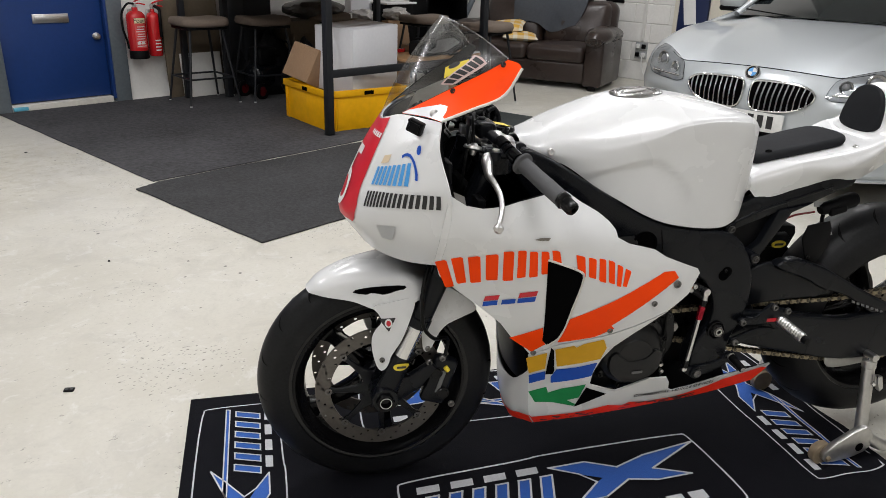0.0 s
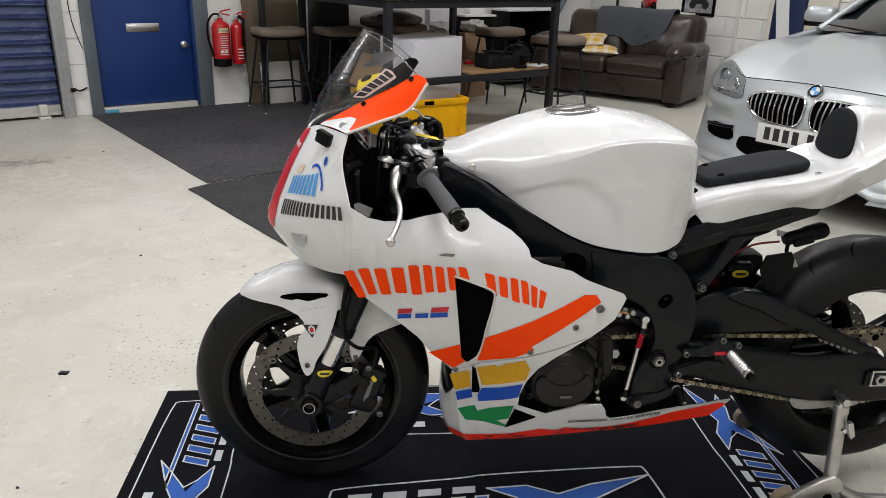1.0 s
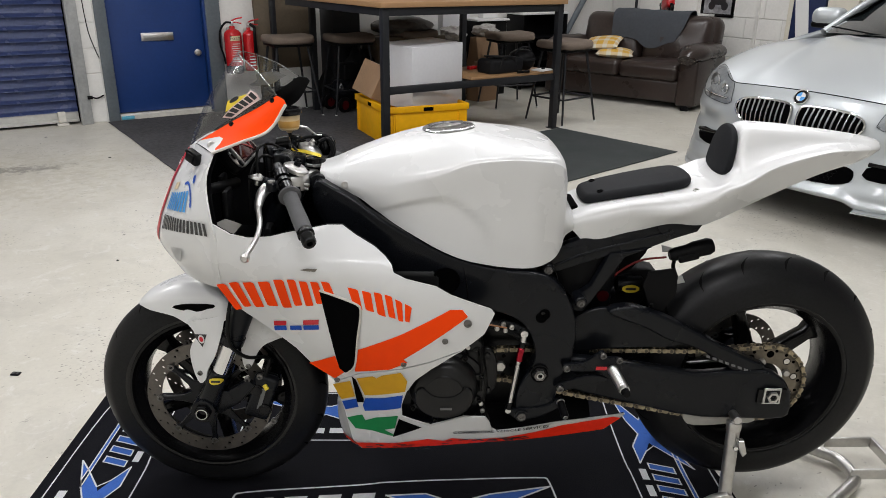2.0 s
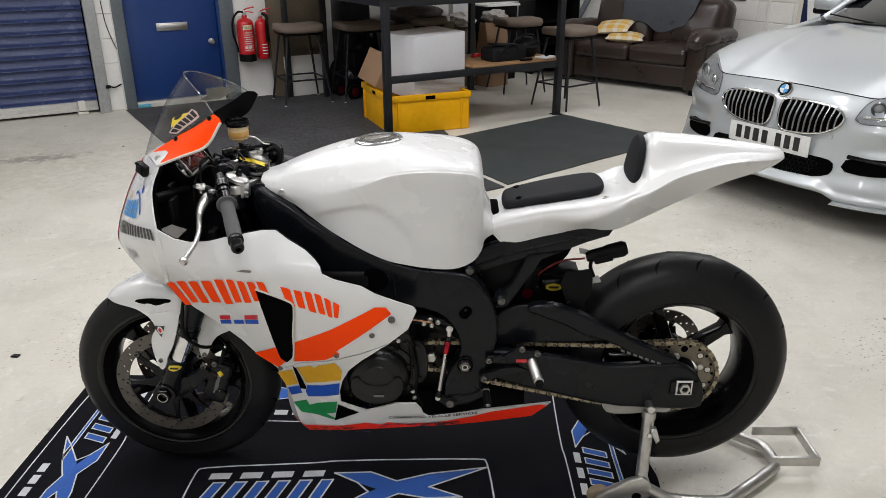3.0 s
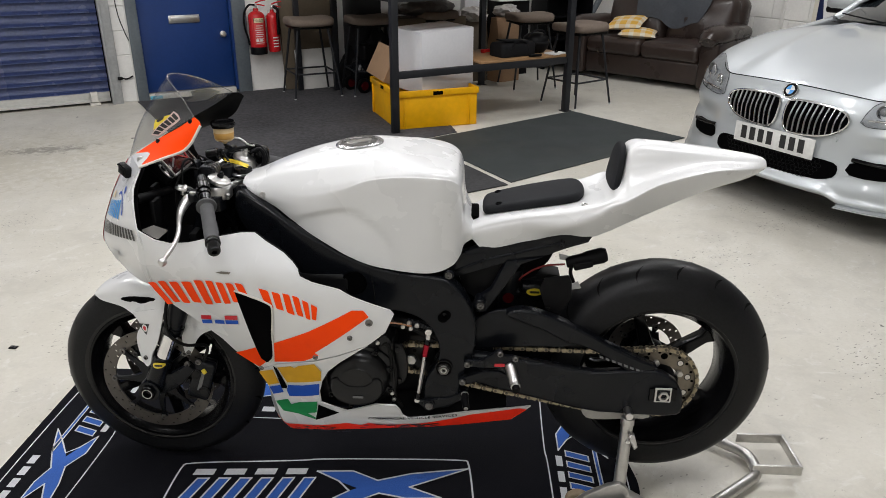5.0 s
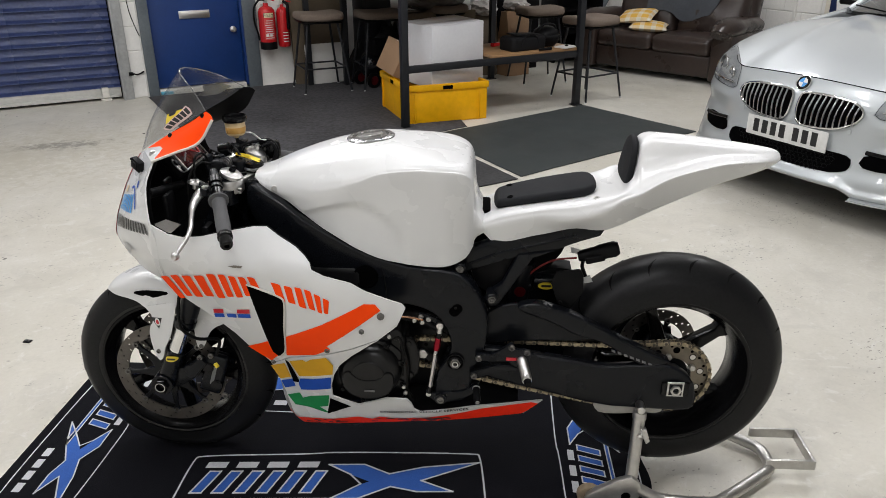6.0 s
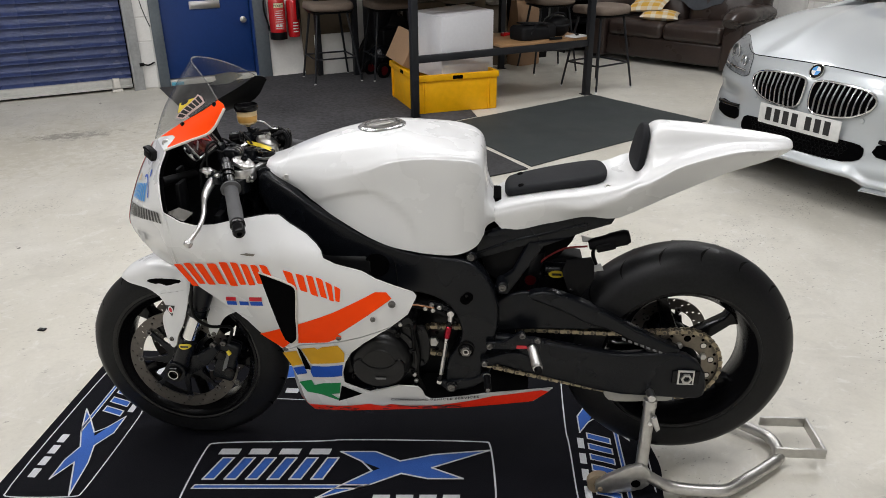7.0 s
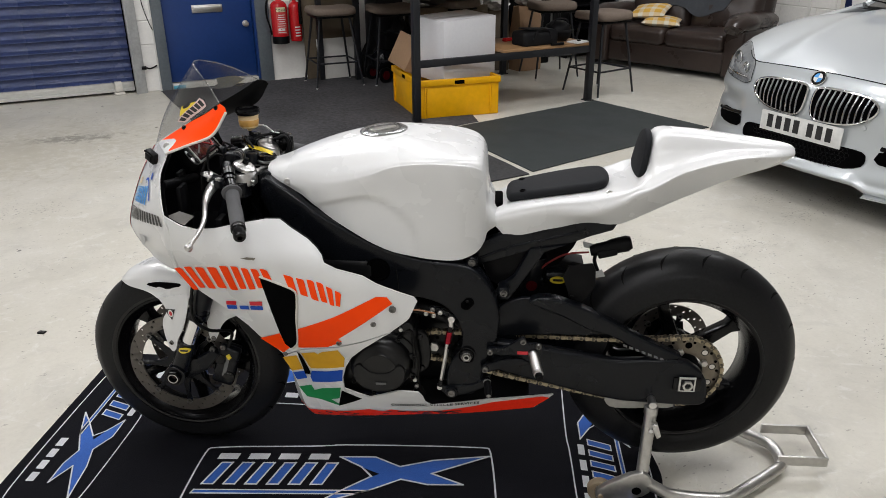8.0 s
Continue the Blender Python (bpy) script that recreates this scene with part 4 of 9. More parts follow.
top_yoke = yoke(0.897, 0.022, "top_yoke", ALU, "machined silver top yoke")
part("yoke_slot", slab(chaikin([(0.262, -0.062), (0.278, -0.064), (0.286, -0.040), (0.268, -0.036)], 2), 0.9005, 0.9022, "z", 0), DARK, top_yoke)
part("pinch_bolt", join(rod((0.284, -0.124, 0.888), (0.294, -0.128, 0.888), 0.0042, 10), rod((0.284, -0.124, 0.879), (0.292, -0.127, 0.879), 0.003, 10)), STEEL, top_yoke)
yoke(0.72, 0.04, "lower_yoke", BLACK, "black lower yoke")
stem = part("stem_nut", lathe([(0, 0.009), (0.011, 0.009), (0.014, 0.012), (0.0225, 0.011), (0.024, 0.006), (0.024, -0.016), (0, -0.016)], 32, "z", (0.2935, 0.008, 0.912)), BLACK_GLOSS, bike, "black steering stem nut")
part("stem_ring", lathe([(0.0235, -0.004), (0.0285, -0.004), (0.0285, 0.001), (0.0235, 0.003)], 32, "z", (0.2935, 0.008, 0.910), closed=True), CAP_ALU, stem)
part("ignition_cap", lathe([(0, 0.003), (0.010, 0.003), (0.012, 0.006), (0.0185, 0.005), (0.0195, 0.0), (0.0195, -0.026), (0, -0.026)], 28, "z", (0.252, 0.004, 0.925)), BLACK, bike, "round black cap on the yoke")
bm = bmesh.new()
bm.faces.new([bm.verts.new((u, v, 0.9245 + w)) for u, v, w in ((0.220, 0.075, 0.006), (0.233, 0.050, 0.004), (0.282, 0.026, 0.0), (0.312, 0.002, -0.002), (0.300, 0.036, 0.0), (0.258, 0.066, 0.003))])
bmesh.ops.solidify(bm, geom=bm.faces[:], thickness=0.0015)
part("key_plate", bm, YEL_LABEL, bike, "yellow setting card on the yoke")
# black switch, clamps and brackets ahead of the yoke
part("run_switch", join(rod((0.206, 0.000, 0.955), (0.236, 0.003, 0.960), 0.0175, 24, bevel=0.003), lathe([(0.009, 0), (0.013, 0), (0.013, 0.002), (0.009, 0.002)], 20, "x", (0.2365, 0.003, 0.960), closed=True), box(0.030, 0.042, 0.034, (0.212, -0.020, 0.936), 0.007, 3)), BLACK_GLOSS, bike, "round black run switch")
part("clamp_block", join(box(0.034, 0.040, 0.036, (0.224, -0.058, 0.932), 0.008, 3), rod((0.236, -0.075, 0.934), (0.232, -0.030, 0.938), 0.013, 16), rod((0.224, -0.040, 0.925), (0.224, -0.040, 0.956), 0.009, 12), box(0.014, 0.030, 0.052, (0.196, -0.050, 0.932), 0.004)), BLACK, bike, "black bar clamp block")
part("clamp_collar", join(*[lathe([(0.0132, 0), (0.0165, 0), (0.0165, 0.004), (0.0132, 0.004)], 20, "y", (0.234, -0.060 + 0.012 * k, 0.936), closed=True) for k in range(3)]), CAP_ALU, bike)
part("yoke_lug", join(slab(chaikin([(0.286, 0.888), (0.300, 0.902), (0.325, 0.898), (0.345, 0.872), (0.330, 0.850), (0.290, 0.862)], 2), -0.066, -0.040, "y", 0.004), box(0.05, 0.10, 0.03, (0.345, -0.02, 0.868), 0.008)), BLACK, bike, "black frame lug behind the yoke")
dash = part("dash", join(moved(box(0.035, 0.17, 0.070, (0, 0, 0), 0.012, 3), Matrix.Translation((0.112, 0, 0.935)) @ Matrix.Rotation(radians(-38), 4, "Y"))), BLACK_PLASTIC, bike)
part("dash_screen", moved(box(0.004, 0.13, 0.046, (0.0185, 0, 0), 0.002), Matrix.Translation((0.112, 0, 0.935)) @ Matrix.Rotation(radians(-38), 4, "Y")), paint("dim_red_display", (0.060, 0.011, 0.012), 0.08, vary=0.8, grain=30, blotch=18), dash, "dark display with a red face")
DASH_M = Matrix.Translation((0.112, 0, 0.935)) @ Matrix.Rotation(radians(-38), 4, "Y")
for y, w, ang in ((-0.035, 0.040, 24), (0.022, 0.046, -30), (0.048, 0.030, 70)):
    part("dash_line", moved(box(0.0012, w, 0.005, (0, 0, 0), 0), DASH_M @ Matrix.Translation((0.0212, y, 0.0)) @ Matrix.Rotation(radians(ang), 4, "X")), paint("display_red", (0.30, 0.03, 0.03), 0.2) if ang != 24 else FADED, dash)
tabp = part("dash_tab", moved(slab(chaikin([(-0.058, -0.030), (-0.090, -0.030), (-0.096, 0.004), (-0.084, 0.020), (-0.076, 0.0)], 1), 0.012, 0.016, "x", 0.001), DASH_M), CAP_ALU, dash, "silver switch tab")
for y, z in ((-0.086, 0.002), (-0.078, -0.020)):
    part("tab_button", moved(rod((0.015, y, z), (0.021, y, z), 0.008, 14), DASH_M), BLACK, tabp)
part("dash_rim", moved(join(box(0.008, 0.15, 0.006, (0.019, 0, 0.029), 0.002), box(0.008, 0.15, 0.006, (0.019, 0, -0.029), 0.002), box(0.008, 0.006, 0.060, (0.019, 0.073, 0), 0.002), box(0.008, 0.006, 0.060, (0.019, -0.073, 0), 0.002)), Matrix.Translation((0.112, 0, 0.935)) @ Matrix.Rotation(radians(-38), 4, "Y")), CAP_ALU, dash)

# clip-on bars, grips, levers
for s in (-1, 1):
    a, b = Vector((0.222, s * 0.10, 0.9335)), Vector((0.325, s * 0.344, 0.8345))
    d = (b - a)
    bar = part("handlebar", join(rod(a + d * 0.02, a + d * 0.93, 0.011, 16), lathe([(0.026, -0.020), (0.036, -0.018), (0.036, 0.018), (0.026, 0.020)], 24, "z", fork_at(0.868, -s * 0.100))), BLACK, bike, "black clip-on handlebar")
    part("grip", join(moved(lathe([(0.011, 0), (0.024, 0.002), (0.024, 0.007), (0.0165, 0.010), (0.0160, 0.05), (0.0170, 0.090), (0.0165, 0.127), (0.011, 0.129)], 24), Matrix.Translation(a + d * 0.409) @ along(a, b))), GRIP, bar, "ribbed grey rubber grip")
    part("bar_end", moved(lathe([(0.0, 0.0), (0.0165, 0.0), (0.0175, 0.003), (0.0175, 0.010), (0.0145, 0.013), (0.0145, 0.034), (0.012, 0.038), (0.006, 0.038), (0.006, 0.032), (0, 0.032)], 24), Matrix.Translation(a + d * 0.865) @ along(a, b)), BLACK_GLOSS, bar)
    part("bar_collar", join(*[moved(lathe([(0.0105, 0), (r, 0), (r, h), (0.0105, h)], 24, closed=True), Matrix.Translation(a + d * f) @ along(a, b)) for f, r, h in ((0.13, 0.0165, 0.022), (0.235, 0.0150, 0.010), (0.29, 0.0145, 0.024))]), BLACK_GLOSS, bar)
    lever = part("lever", tube([(0.224, s * 0.146, 0.898), (0.206, s * 0.156, 0.893), (0.199, s * 0.178, 0.882), (0.197, s * 0.202, 0.866), (0.202, s * 0.222, 0.857), (0.207, s * 0.246, 0.840), (0.204, s * 0.273, 0.820), (0.188, s * 0.306, 0.794)], 0.007, 12, 48, radii=[0.011, 0.0125, 0.0100, 0.0070, 0.0062, 0.0057, 0.0054, 0.005]), ALU, bike, "polished silver control lever")
    part("lever_ball", lathe([(0, -0.010), (0.006, -0.009), (0.010, -0.003), (0.010, 0.003), (0.006, 0.009), (0, 0.010)], 16, "y", (0.187, s * 0.309, 0.792)), ALU, lever)
    perch = part("perch", join(moved(box(0.052, 0.030, 0.020, (0, 0, 0), 0.007, 3), Matrix.Translation((0.228, s * 0.150, 0.902)) @ Matrix.Rotation(radians(25 * s), 4, "Z")), rod((0.220, s * 0.1625, 0.890), (0.220, s * 0.1625, 0.909), 0.012, 16), rod((0.196, s * 0.132, 0.906), (0.226, s * 0.148, 0.903), 0.008, 12)), BLACK, lever)
    part("perch_bolt", lathe([(0, 0.001), (0.004, 0.001), (0.005, 0.003), (0.008, 0.003), (0.008, -0.003)], 18, "z", (0.220, s * 0.1625, 0.910)), STEEL, perch)
    part("adjuster", moved(lathe([(0, 0.010), (0.005, 0.010), (0.009, 0.006), (0.020, 0.004), (0.0215, 0.001), (0.0215, -0.003), (0.009, -0.006), (0.006, -0.016), (0, -0.016)], 28), Matrix.Translation((0.184, s * 0.1235, 0.908)) @ Matrix.Rotation(radians(14), 4, "Y") @ Matrix.Rotation(radians(10 * s), 4, "X")), ALU, lever, "silver adjuster wheel")

part("master_cylinder", join(rod((0.205, 0.10, 0.935), (0.245, 0.16, 0.915), 0.014, 16), box(0.03, 0.03, 0.03, (0.225, 0.13, 0.935), 0.006)), BLACK, bike, "black brake master cylinder")
# clutch cable and hoses at the bars
for k, pts in enumerate([[(0.184, -0.1235, 0.912), (0.1825, -0.120, 0.940), (0.184, -0.108, 0.968), (0.193, -0.085, 0.973), (0.198, -0.062, 0.945), (0.20, -0.05, 0.88), (0.25, 0.0, 0.78)], [(0.22, -0.06, 0.93), (0.19, -0.09, 0.95), (0.17, -0.13, 0.92), (0.16, -0.12, 0.82)], [(0.24, -0.03, 0.94), (0.20, -0.02, 0.96), (0.17, 0.03, 0.94), (0.16, 0.06, 0.84)], [(0.245, 0.05, 0.925), (0.22, 0.08, 0.940), (0.18, 0.12, 0.93), (0.17, 0.13, 0.82)]]):
    part("control_cable", tube(pts, 0.0032, 8), HOSE, bike)
part("wire_loom", join(tube([(0.272, 0.13, 0.940), (0.294, 0.142, 0.946), (0.314, 0.140, 0.932), (0.320, 0.132, 0.906), (0.308, 0.122, 0.880)], 0.0065, 10), tube([(0.285, 0.12, 0.935), (0.306, 0.13, 0.940), (0.318, 0.128, 0.915), (0.304, 0.12, 0.880)], 0.0055, 10), tube([(0.23, 0.10, 0.940), (0.262, 0.115, 0.948), (0.30, 0.15, 0.940), (0.318, 0.16, 0.910)], 0.004, 8)), BLACK_PLASTIC, bike, "black looms round the throttle")
part("throttle_case", join(moved(box(0.040, 0.045, 0.046, (0, 0, 0), 0.010, 3), Matrix.Translation((0.300, 0.165, 0.915)) @ Matrix.Rotation(radians(20), 4, "Z")), box(0.020, 0.030, 0.030, (0.272, 0.150, 0.935), 0.006, 3), rod((0.286, 0.150, 0.925), (0.286, 0.150, 0.952), 0.008, 12)), BLACK_GLOSS, bike, "black throttle case")
part("throttle_nut", rod((0.272, 0.134, 0.936), (0.272, 0.130, 0.936), 0.006, 8), STEEL, bike)

# brake fluid pot on the right bar
pot = part("fluid_pot", lathe([(0, -0.022), (0.006, -0.028), (0.010, -0.022), (0.021, -0.020), (0.025, -0.016), (0.0275, 0.014), (0.0275, 0.020), (0, 0.020)], 32, "z", (0.2145, 0.12, 0.986)), AMBER, bike, "translucent amber brake fluid pot")
part("fluid", lathe([(0.0256, -0.013), (0.0262, -0.012), (0.0276, 0.003), (0.0272, 0.004)], 32, "z", (0.2145, 0.12, 0.986)), AMBER_FLUID, pot, "amber brake fluid level")
part("pot_cap", lathe([(0.0, 0.0), (0.031, 0.0), (0.0325, 0.003)] + [(0.0325, 0.013), (0.0305, 0.016), (0.022, 0.017), (0.021, 0.014), (0, 0.014)], 36, "z", (0.2145, 0.12, 1.004)), BLACK_GLOSS, pot, "black screw cap")
part("pot_bracket", tube([(0.238, 0.122, 0.974), (0.252, 0.122, 0.972), (0.258, 0.124, 0.970), (0.278, 0.130, 0.950), (0.292, 0.136, 0.948)], 0.0026, 8, smooth_path=False), ALU, pot)
part("pot_hose", tube([(0.2145, 0.12, 0.960), (0.217, 0.12, 0.950), (0.230, 0.125, 0.945), (0.250, 0.135, 0.935)], 0.0045, 8), HOSE, pot)

# -- side fairings --
UPPER = [(0.105, 0.841), (0.142, 0.817), (0.177, 0.809), (0.223, 0.811), (0.261, 0.818), (0.341, 0.827), (0.373, 0.825), (0.401, 0.805), (0.443, 0.781), (0.466, 0.762), (0.479, 0.746), (0.484, 0.729), (0.511, 0.714), (0.577, 0.695), (0.609, 0.675), (0.700, 0.636),
         (0.708, 0.624), (0.686, 0.574), (0.641, 0.536), (0.562, 0.501), (0.495, 0.477), (0.396, 0.452), (0.337, 0.412), (0.310, 0.445), (0.282, 0.470), (0.252, 0.511), (0.197, 0.560), (0.144, 0.604), (0.103, 0.643), (0.089, 0.689), (0.093, 0.759)]
LOWER = [(0.640, 0.533), (0.617, 0.518), (0.565, 0.476), (0.529, 0.438), (0.508, 0.396), (0.496, 0.353), (0.496, 0.315), (0.566, 0.290), (0.620, 0.312), (0.647, 0.322), (0.700, 0.318), (0.712, 0.300), (0.718, 0.276), (0.733, 0.262), (0.886, 0.272), (1.041, 0.268), (1.072, 0.268), (1.019, 0.224),
         (0.867, 0.221), (0.709, 0.221), (0.547, 0.206), (0.471, 0.192), (0.388, 0.168), (0.368, 0.206), (0.352, 0.303), (0.334, 0.408), (0.396, 0.448), (0.495, 0.473), (0.562, 0.497)]
VENT = [(0.323, 0.691), (0.350, 0.680), (0.406, 0.655), (0.411, 0.640), (0.388, 0.475), (0.376, 0.455), (0.364, 0.451), (0.352, 0.465)]
for s, surf in ((1, fair), (-1, fair_right)):
    up = part("side_fairing", sheet(UPPER, surf, 0.02, 0.005), WHITE, bike, "white glass-fibre side fairing with coloured stripes", 50)
    low = part("belly_pan", sheet(LOWER, surf, 0.02, 0.005), WHITE, bike, "white belly pan with a red lower edge", 50)
    part("liner", sheet(LOWER, lambda u, w, g=surf: g(u, w) + Vector((0, 0.009 if g is fair else -0.009, 0)), 0.04, 0.0), BLACK_PLASTIC, low)
    part("liner", sheet(UPPER, lambda u, w, g=surf: g(u, w) + Vector((0, 0.009 if g is fair else -0.009, 0)), 0.04, 0.0), BLACK_PLASTIC, up)
    if s == 1:
        # black sheets painted as the shade inside the ducts, with a lip
        decal("air_duct", VENT, surf, DARK, up, "air duct opening, its shade a flat black sheet", 0.0020)
        part("duct_lip", tube([surf(u, w) + Vector((0, -0.002, 0)) for u, w in ((0.323, 0.691), (0.350, 0.681), (0.406, 0.655), (0.411, 0.640), (0.400, 0.56), (0.388, 0.475), (0.372, 0.452))], 0.0028, 6, 40), WHITE_EDGE, up)
        decal("lower_duct", [(0.379, 0.440), (0.388, 0.430), (0.404, 0.360), (0.403, 0.348), (0.386, 0.346)], surf, DARK, low, "lower duct opening, its shade a flat black sheet", 0.0022)
        decal("belly_duct", [(0.489, 0.308), (0.472, 0.240), (0.545, 0.284)], surf, DARK, low, "triangular cut-out, its shade a flat black sheet", 0.0022)
        decal("orange_stripe", [(0.279, 0.468), (0.345, 0.506), (0.352, 0.470), (0.362, 0.451), (0.337, 0.424)], surf, ORANGE, up, "fluorescent orange stripe")
        decal("orange_stripe", [(0.400, 0.531), (0.496, 0.577), (0.607, 0.641), (0.634, 0.640), (0.647, 0.622), (0.598, 0.583), (0.503, 0.507), (0.512, 0.498), (0.470, 0.474), (0.388, 0.458)], surf, ORANGE, up, "fluorescent orange stripe")
        decal("yellow_stripe", [(0.330, 0.401), (0.374, 0.421), (0.382, 0.365), (0.347, 0.347)], surf, YELLOW, low, "golden yellow stripe")
        decal("yellow_stripe", [(0.390, 0.433), (0.430, 0.447), (0.438, 0.440), (0.452, 0.452), (0.496, 0.465), (0.511, 0.436), (0.505, 0.400), (0.460, 0.387), (0.407, 0.374)], surf, YELLOW, low, "golden yellow stripe")
        decal("blue_stripe", [(0.348, 0.340), (0.384, 0.357), (0.389, 0.328), (0.355, 0.311)], surf, BLUE, low, "royal blue stripe")
        decal("blue_stripe", [(0.408, 0.364), (0.450, 0.372), (0.500, 0.388), (0.494, 0.345), (0.450, 0.330), (0.404, 0.317), (0.400, 0.338)], surf, BLUE, low, "royal blue stripe")
        decal("green_stripe", [(0.357, 0.283), (0.397, 0.302), (0.404, 0.283), (0.432, 0.300), (0.487, 0.318), (0.478, 0.272), (0.452, 0.262), (0.478, 0.247), (0.470, 0.243), (0.420, 0.252), (0.377, 0.250)], surf, GREEN, low, "green stripe")
        decal("red_edge", [(0.369, 0.206), (0.378, 0.196), (0.475, 0.216), (0.560, 0.240), (0.600, 0.232), (0.620, 0.243), (0.663, 0.236), (0.750, 0.238), (0.850, 0.252), (0.900, 0.262), (1.040, 0.266), (1.060, 0.258), (1.016, 0.2255), (0.867, 0.2225), (0.709, 0.2225), (0.547, 0.2075), (0.471, 0.1935), (0.390, 0.1705)], surf, RED_BELLY, low, "fluorescent red lower edge")
        # scratches and small print on the red edge
        for k in range(34):
            u = 0.40 + 0.42 * random.random() ** 0.8
            w = 0.178 + (u - 0.388) * 0.10 + 0.028 * random.random() if u < 0.6 else 0.224 + 0.012 * random.random()
            ln = random.uniform(0.006, 0.030)
            decal("scuff", [(u, w), (u + ln, w + 0.002), (u + ln, w + 0.0045), (u + 0.002, w + 0.004)], surf, BLACK_VINYL, low, lift=0.0030)
        bm = text_bm("COMMERCIAL VEHICLE SERVICES", 0.0125, 0.0, 1.12, 0.00035)
        wide = max(q.co.x for q in bm.verts) - min(q.co.x for q in bm.verts)
        for q in bm.verts:
            q.co = Vector((0.744 + q.co.x * 0.242 / wide, 0.2655 + q.co.y * 1.05, 0))
        part("lettering", drape(bm, lambda u, w: surf(u, w) + Vector((0, -0.0025, 0))), BLACK_VINYL, low, "small black lettering")
        # large name as plain slanted orange bars along an arc
        TOPS = [(0.084, 0.682), (0.157, 0.704), (0.238, 0.716), (0.297, 0.717), (0.353, 0.711), (0.422, 0.692), (0.476, 0.677), (0.526, 0.650)]
        BASE = [(0.118, 0.610), (0.176, 0.628), (0.251, 0.637), (0.309, 0.650), (0.372, 0.655), (0.431, 0.638), (0.486, 0.618), (0.520, 0.608)]

        def strip(f, h):
            k = [j / 7 for j in range(8)]
            t = hermite(k, [Vector((*p, 0)) for p in TOPS], f)
            b = hermite(k, [Vector((*p, 0)) for p in BASE], f)
            p = b.lerp(t, h)
            return (p.x, p.y)
        for k in range(16):
            if k == 9:
                continue
            f0, f1 = (k + 0.10) / 16, (k + 0.80) / 16
            lo, hi = 0.05 * (k % 2), 1.0 - 0.05 * (k // 2 % 2)
            decal("name_bar", [strip(f0, lo + 0.05), strip(f0 + 0.006, lo), strip(f1, lo), strip(f1 + 0.004, hi - 0.05), strip(f1 - 0.004, hi), strip(f0 + 0.004, hi)], surf, ORANGE, up, lift=0.0017)
        # small red and blue mark
        for k, (a, b) in enumerate(((0.0, 0.28), (0.36, 0.62), (0.66, 1.0))):
            u0, u1 = 0.206 + 0.108 * a, 0.206 + 0.108 * b
            w0 = lambda u: 0.560 + (u - 0.206) * 0.20
            decal("mark", [(u0, w0(u0)), (u1, w0(u1)), (u1, w0(u1) + 0.013), (u0, w0(u0) + 0.013)], surf, BLUE, up, lift=0.0017)
            if k != 1:
                decal("mark", [(u0, w0(u0) + 0.015), (u1, w0(u1) + 0.015), (u1 + 0.002, w0(u1) + 0.029), (u0 + 0.002, w0(u0) + 0.029)], surf, RED, up, lift=0.0017)
        decal("chip", [(0.285, 0.741), (0.300, 0.7445), (0.322, 0.7430), (0.318, 0.7375), (0.300, 0.7385)], surf, paint("bare_chipped_edge", (0.16, 0.145, 0.12), 0.7), up, "dark chip in the paint", 0.0018)
        for u, w in ((0.647, 0.605), (0.503, 0.492), (0.597, 0.560), (0.342, 0.420)):
            p = surf(u, w)
            part("fastener", join(bolt(p, (0, -1, 0), 0.0095 if w > 0.6 else 0.007, 0.004)), BOLT_DARK, up)
        bm = bmesh.new()
        quad = [(0.097, -0.226, 0.832), (0.122, -0.186, 0.834), (0.153, -0.177, 0.818), (0.145, -0.222, 0.812)]
        bm.faces.new([bm.verts.new(q) for q in quad])
        bmesh.ops.solidify(bm, geom=bm.faces[:], thickness=0.003)
        part("ledge", bm, paint("bare_grey_fibreglass", (0.30, 0.285, 0.26), 0.45, vary=0.15, grain=60), up, "bare grey ledge inside the fairing")


# belly floor joining both sides
BELLY = net([[(0.385, -0.055, 0.186), (0.375, 0, 0.156), (0.385, 0.055, 0.186)], [(0.47, -0.092, 0.194), (0.47, 0, 0.130), (0.47, 0.092, 0.194)], [(0.70, -0.108, 0.222), (0.70, 0, 0.140), (0.70, 0.108, 0.222)], [(1.01, -0.08, 0.226), (1.01, 0, 0.170), (1.01, 0.08, 0.226)]])
part("belly_floor", grid_bm(BELLY, 16, 10, 0.004), BLACK_PLASTIC, bike, "black inside of the belly pan")

# -- nose --
def seam(u, w):
    """Where the nose meets the side fairing."""
    p = fair(u, w)
    return (u, -p.y + 0.001, w)


NOSE = net(mirrored([
    [(-0.045, 0, 0.690), (-0.040, 0.05, 0.685), (-0.010, 0.10, 0.674), (0.040, 0.140, 0.665), seam(0.100, 0.672)],
    [(-0.086, 0, 0.742), (-0.077, 0.05, 0.742), (-0.045, 0.105, 0.738), (0.015, 0.158, 0.738), seam(0.106, 0.735)],
    [(-0.077, 0, 0.785), (-0.070, 0.05, 0.786), (-0.042, 0.105, 0.790), (0.012, 0.164, 0.794), seam(0.112, 0.800)],
    [(-0.054, 0, 0.842), (-0.047, 0.05, 0.843), (-0.023, 0.10, 0.845), (0.022, 0.164, 0.845), (0.104, 0.242, 0.850)],
    [(-0.026, 0, 0.898), (-0.020, 0.045, 0.90), (0.002, 0.09, 0.904), (0.040, 0.142, 0.912), (0.090, 0.202, 0.922)],
    [(0.008, 0, 0.953), (0.016, 0.035, 0.960), (0.038, 0.064, 0.970), (0.068, 0.115, 0.972), (0.101, 0.168, 0.972)]]))
nose = part("nose_cowl", grid_bm(NOSE, 30, 48, 0.004), WHITE, bike, "white nose cowl with a red number panel", 50)
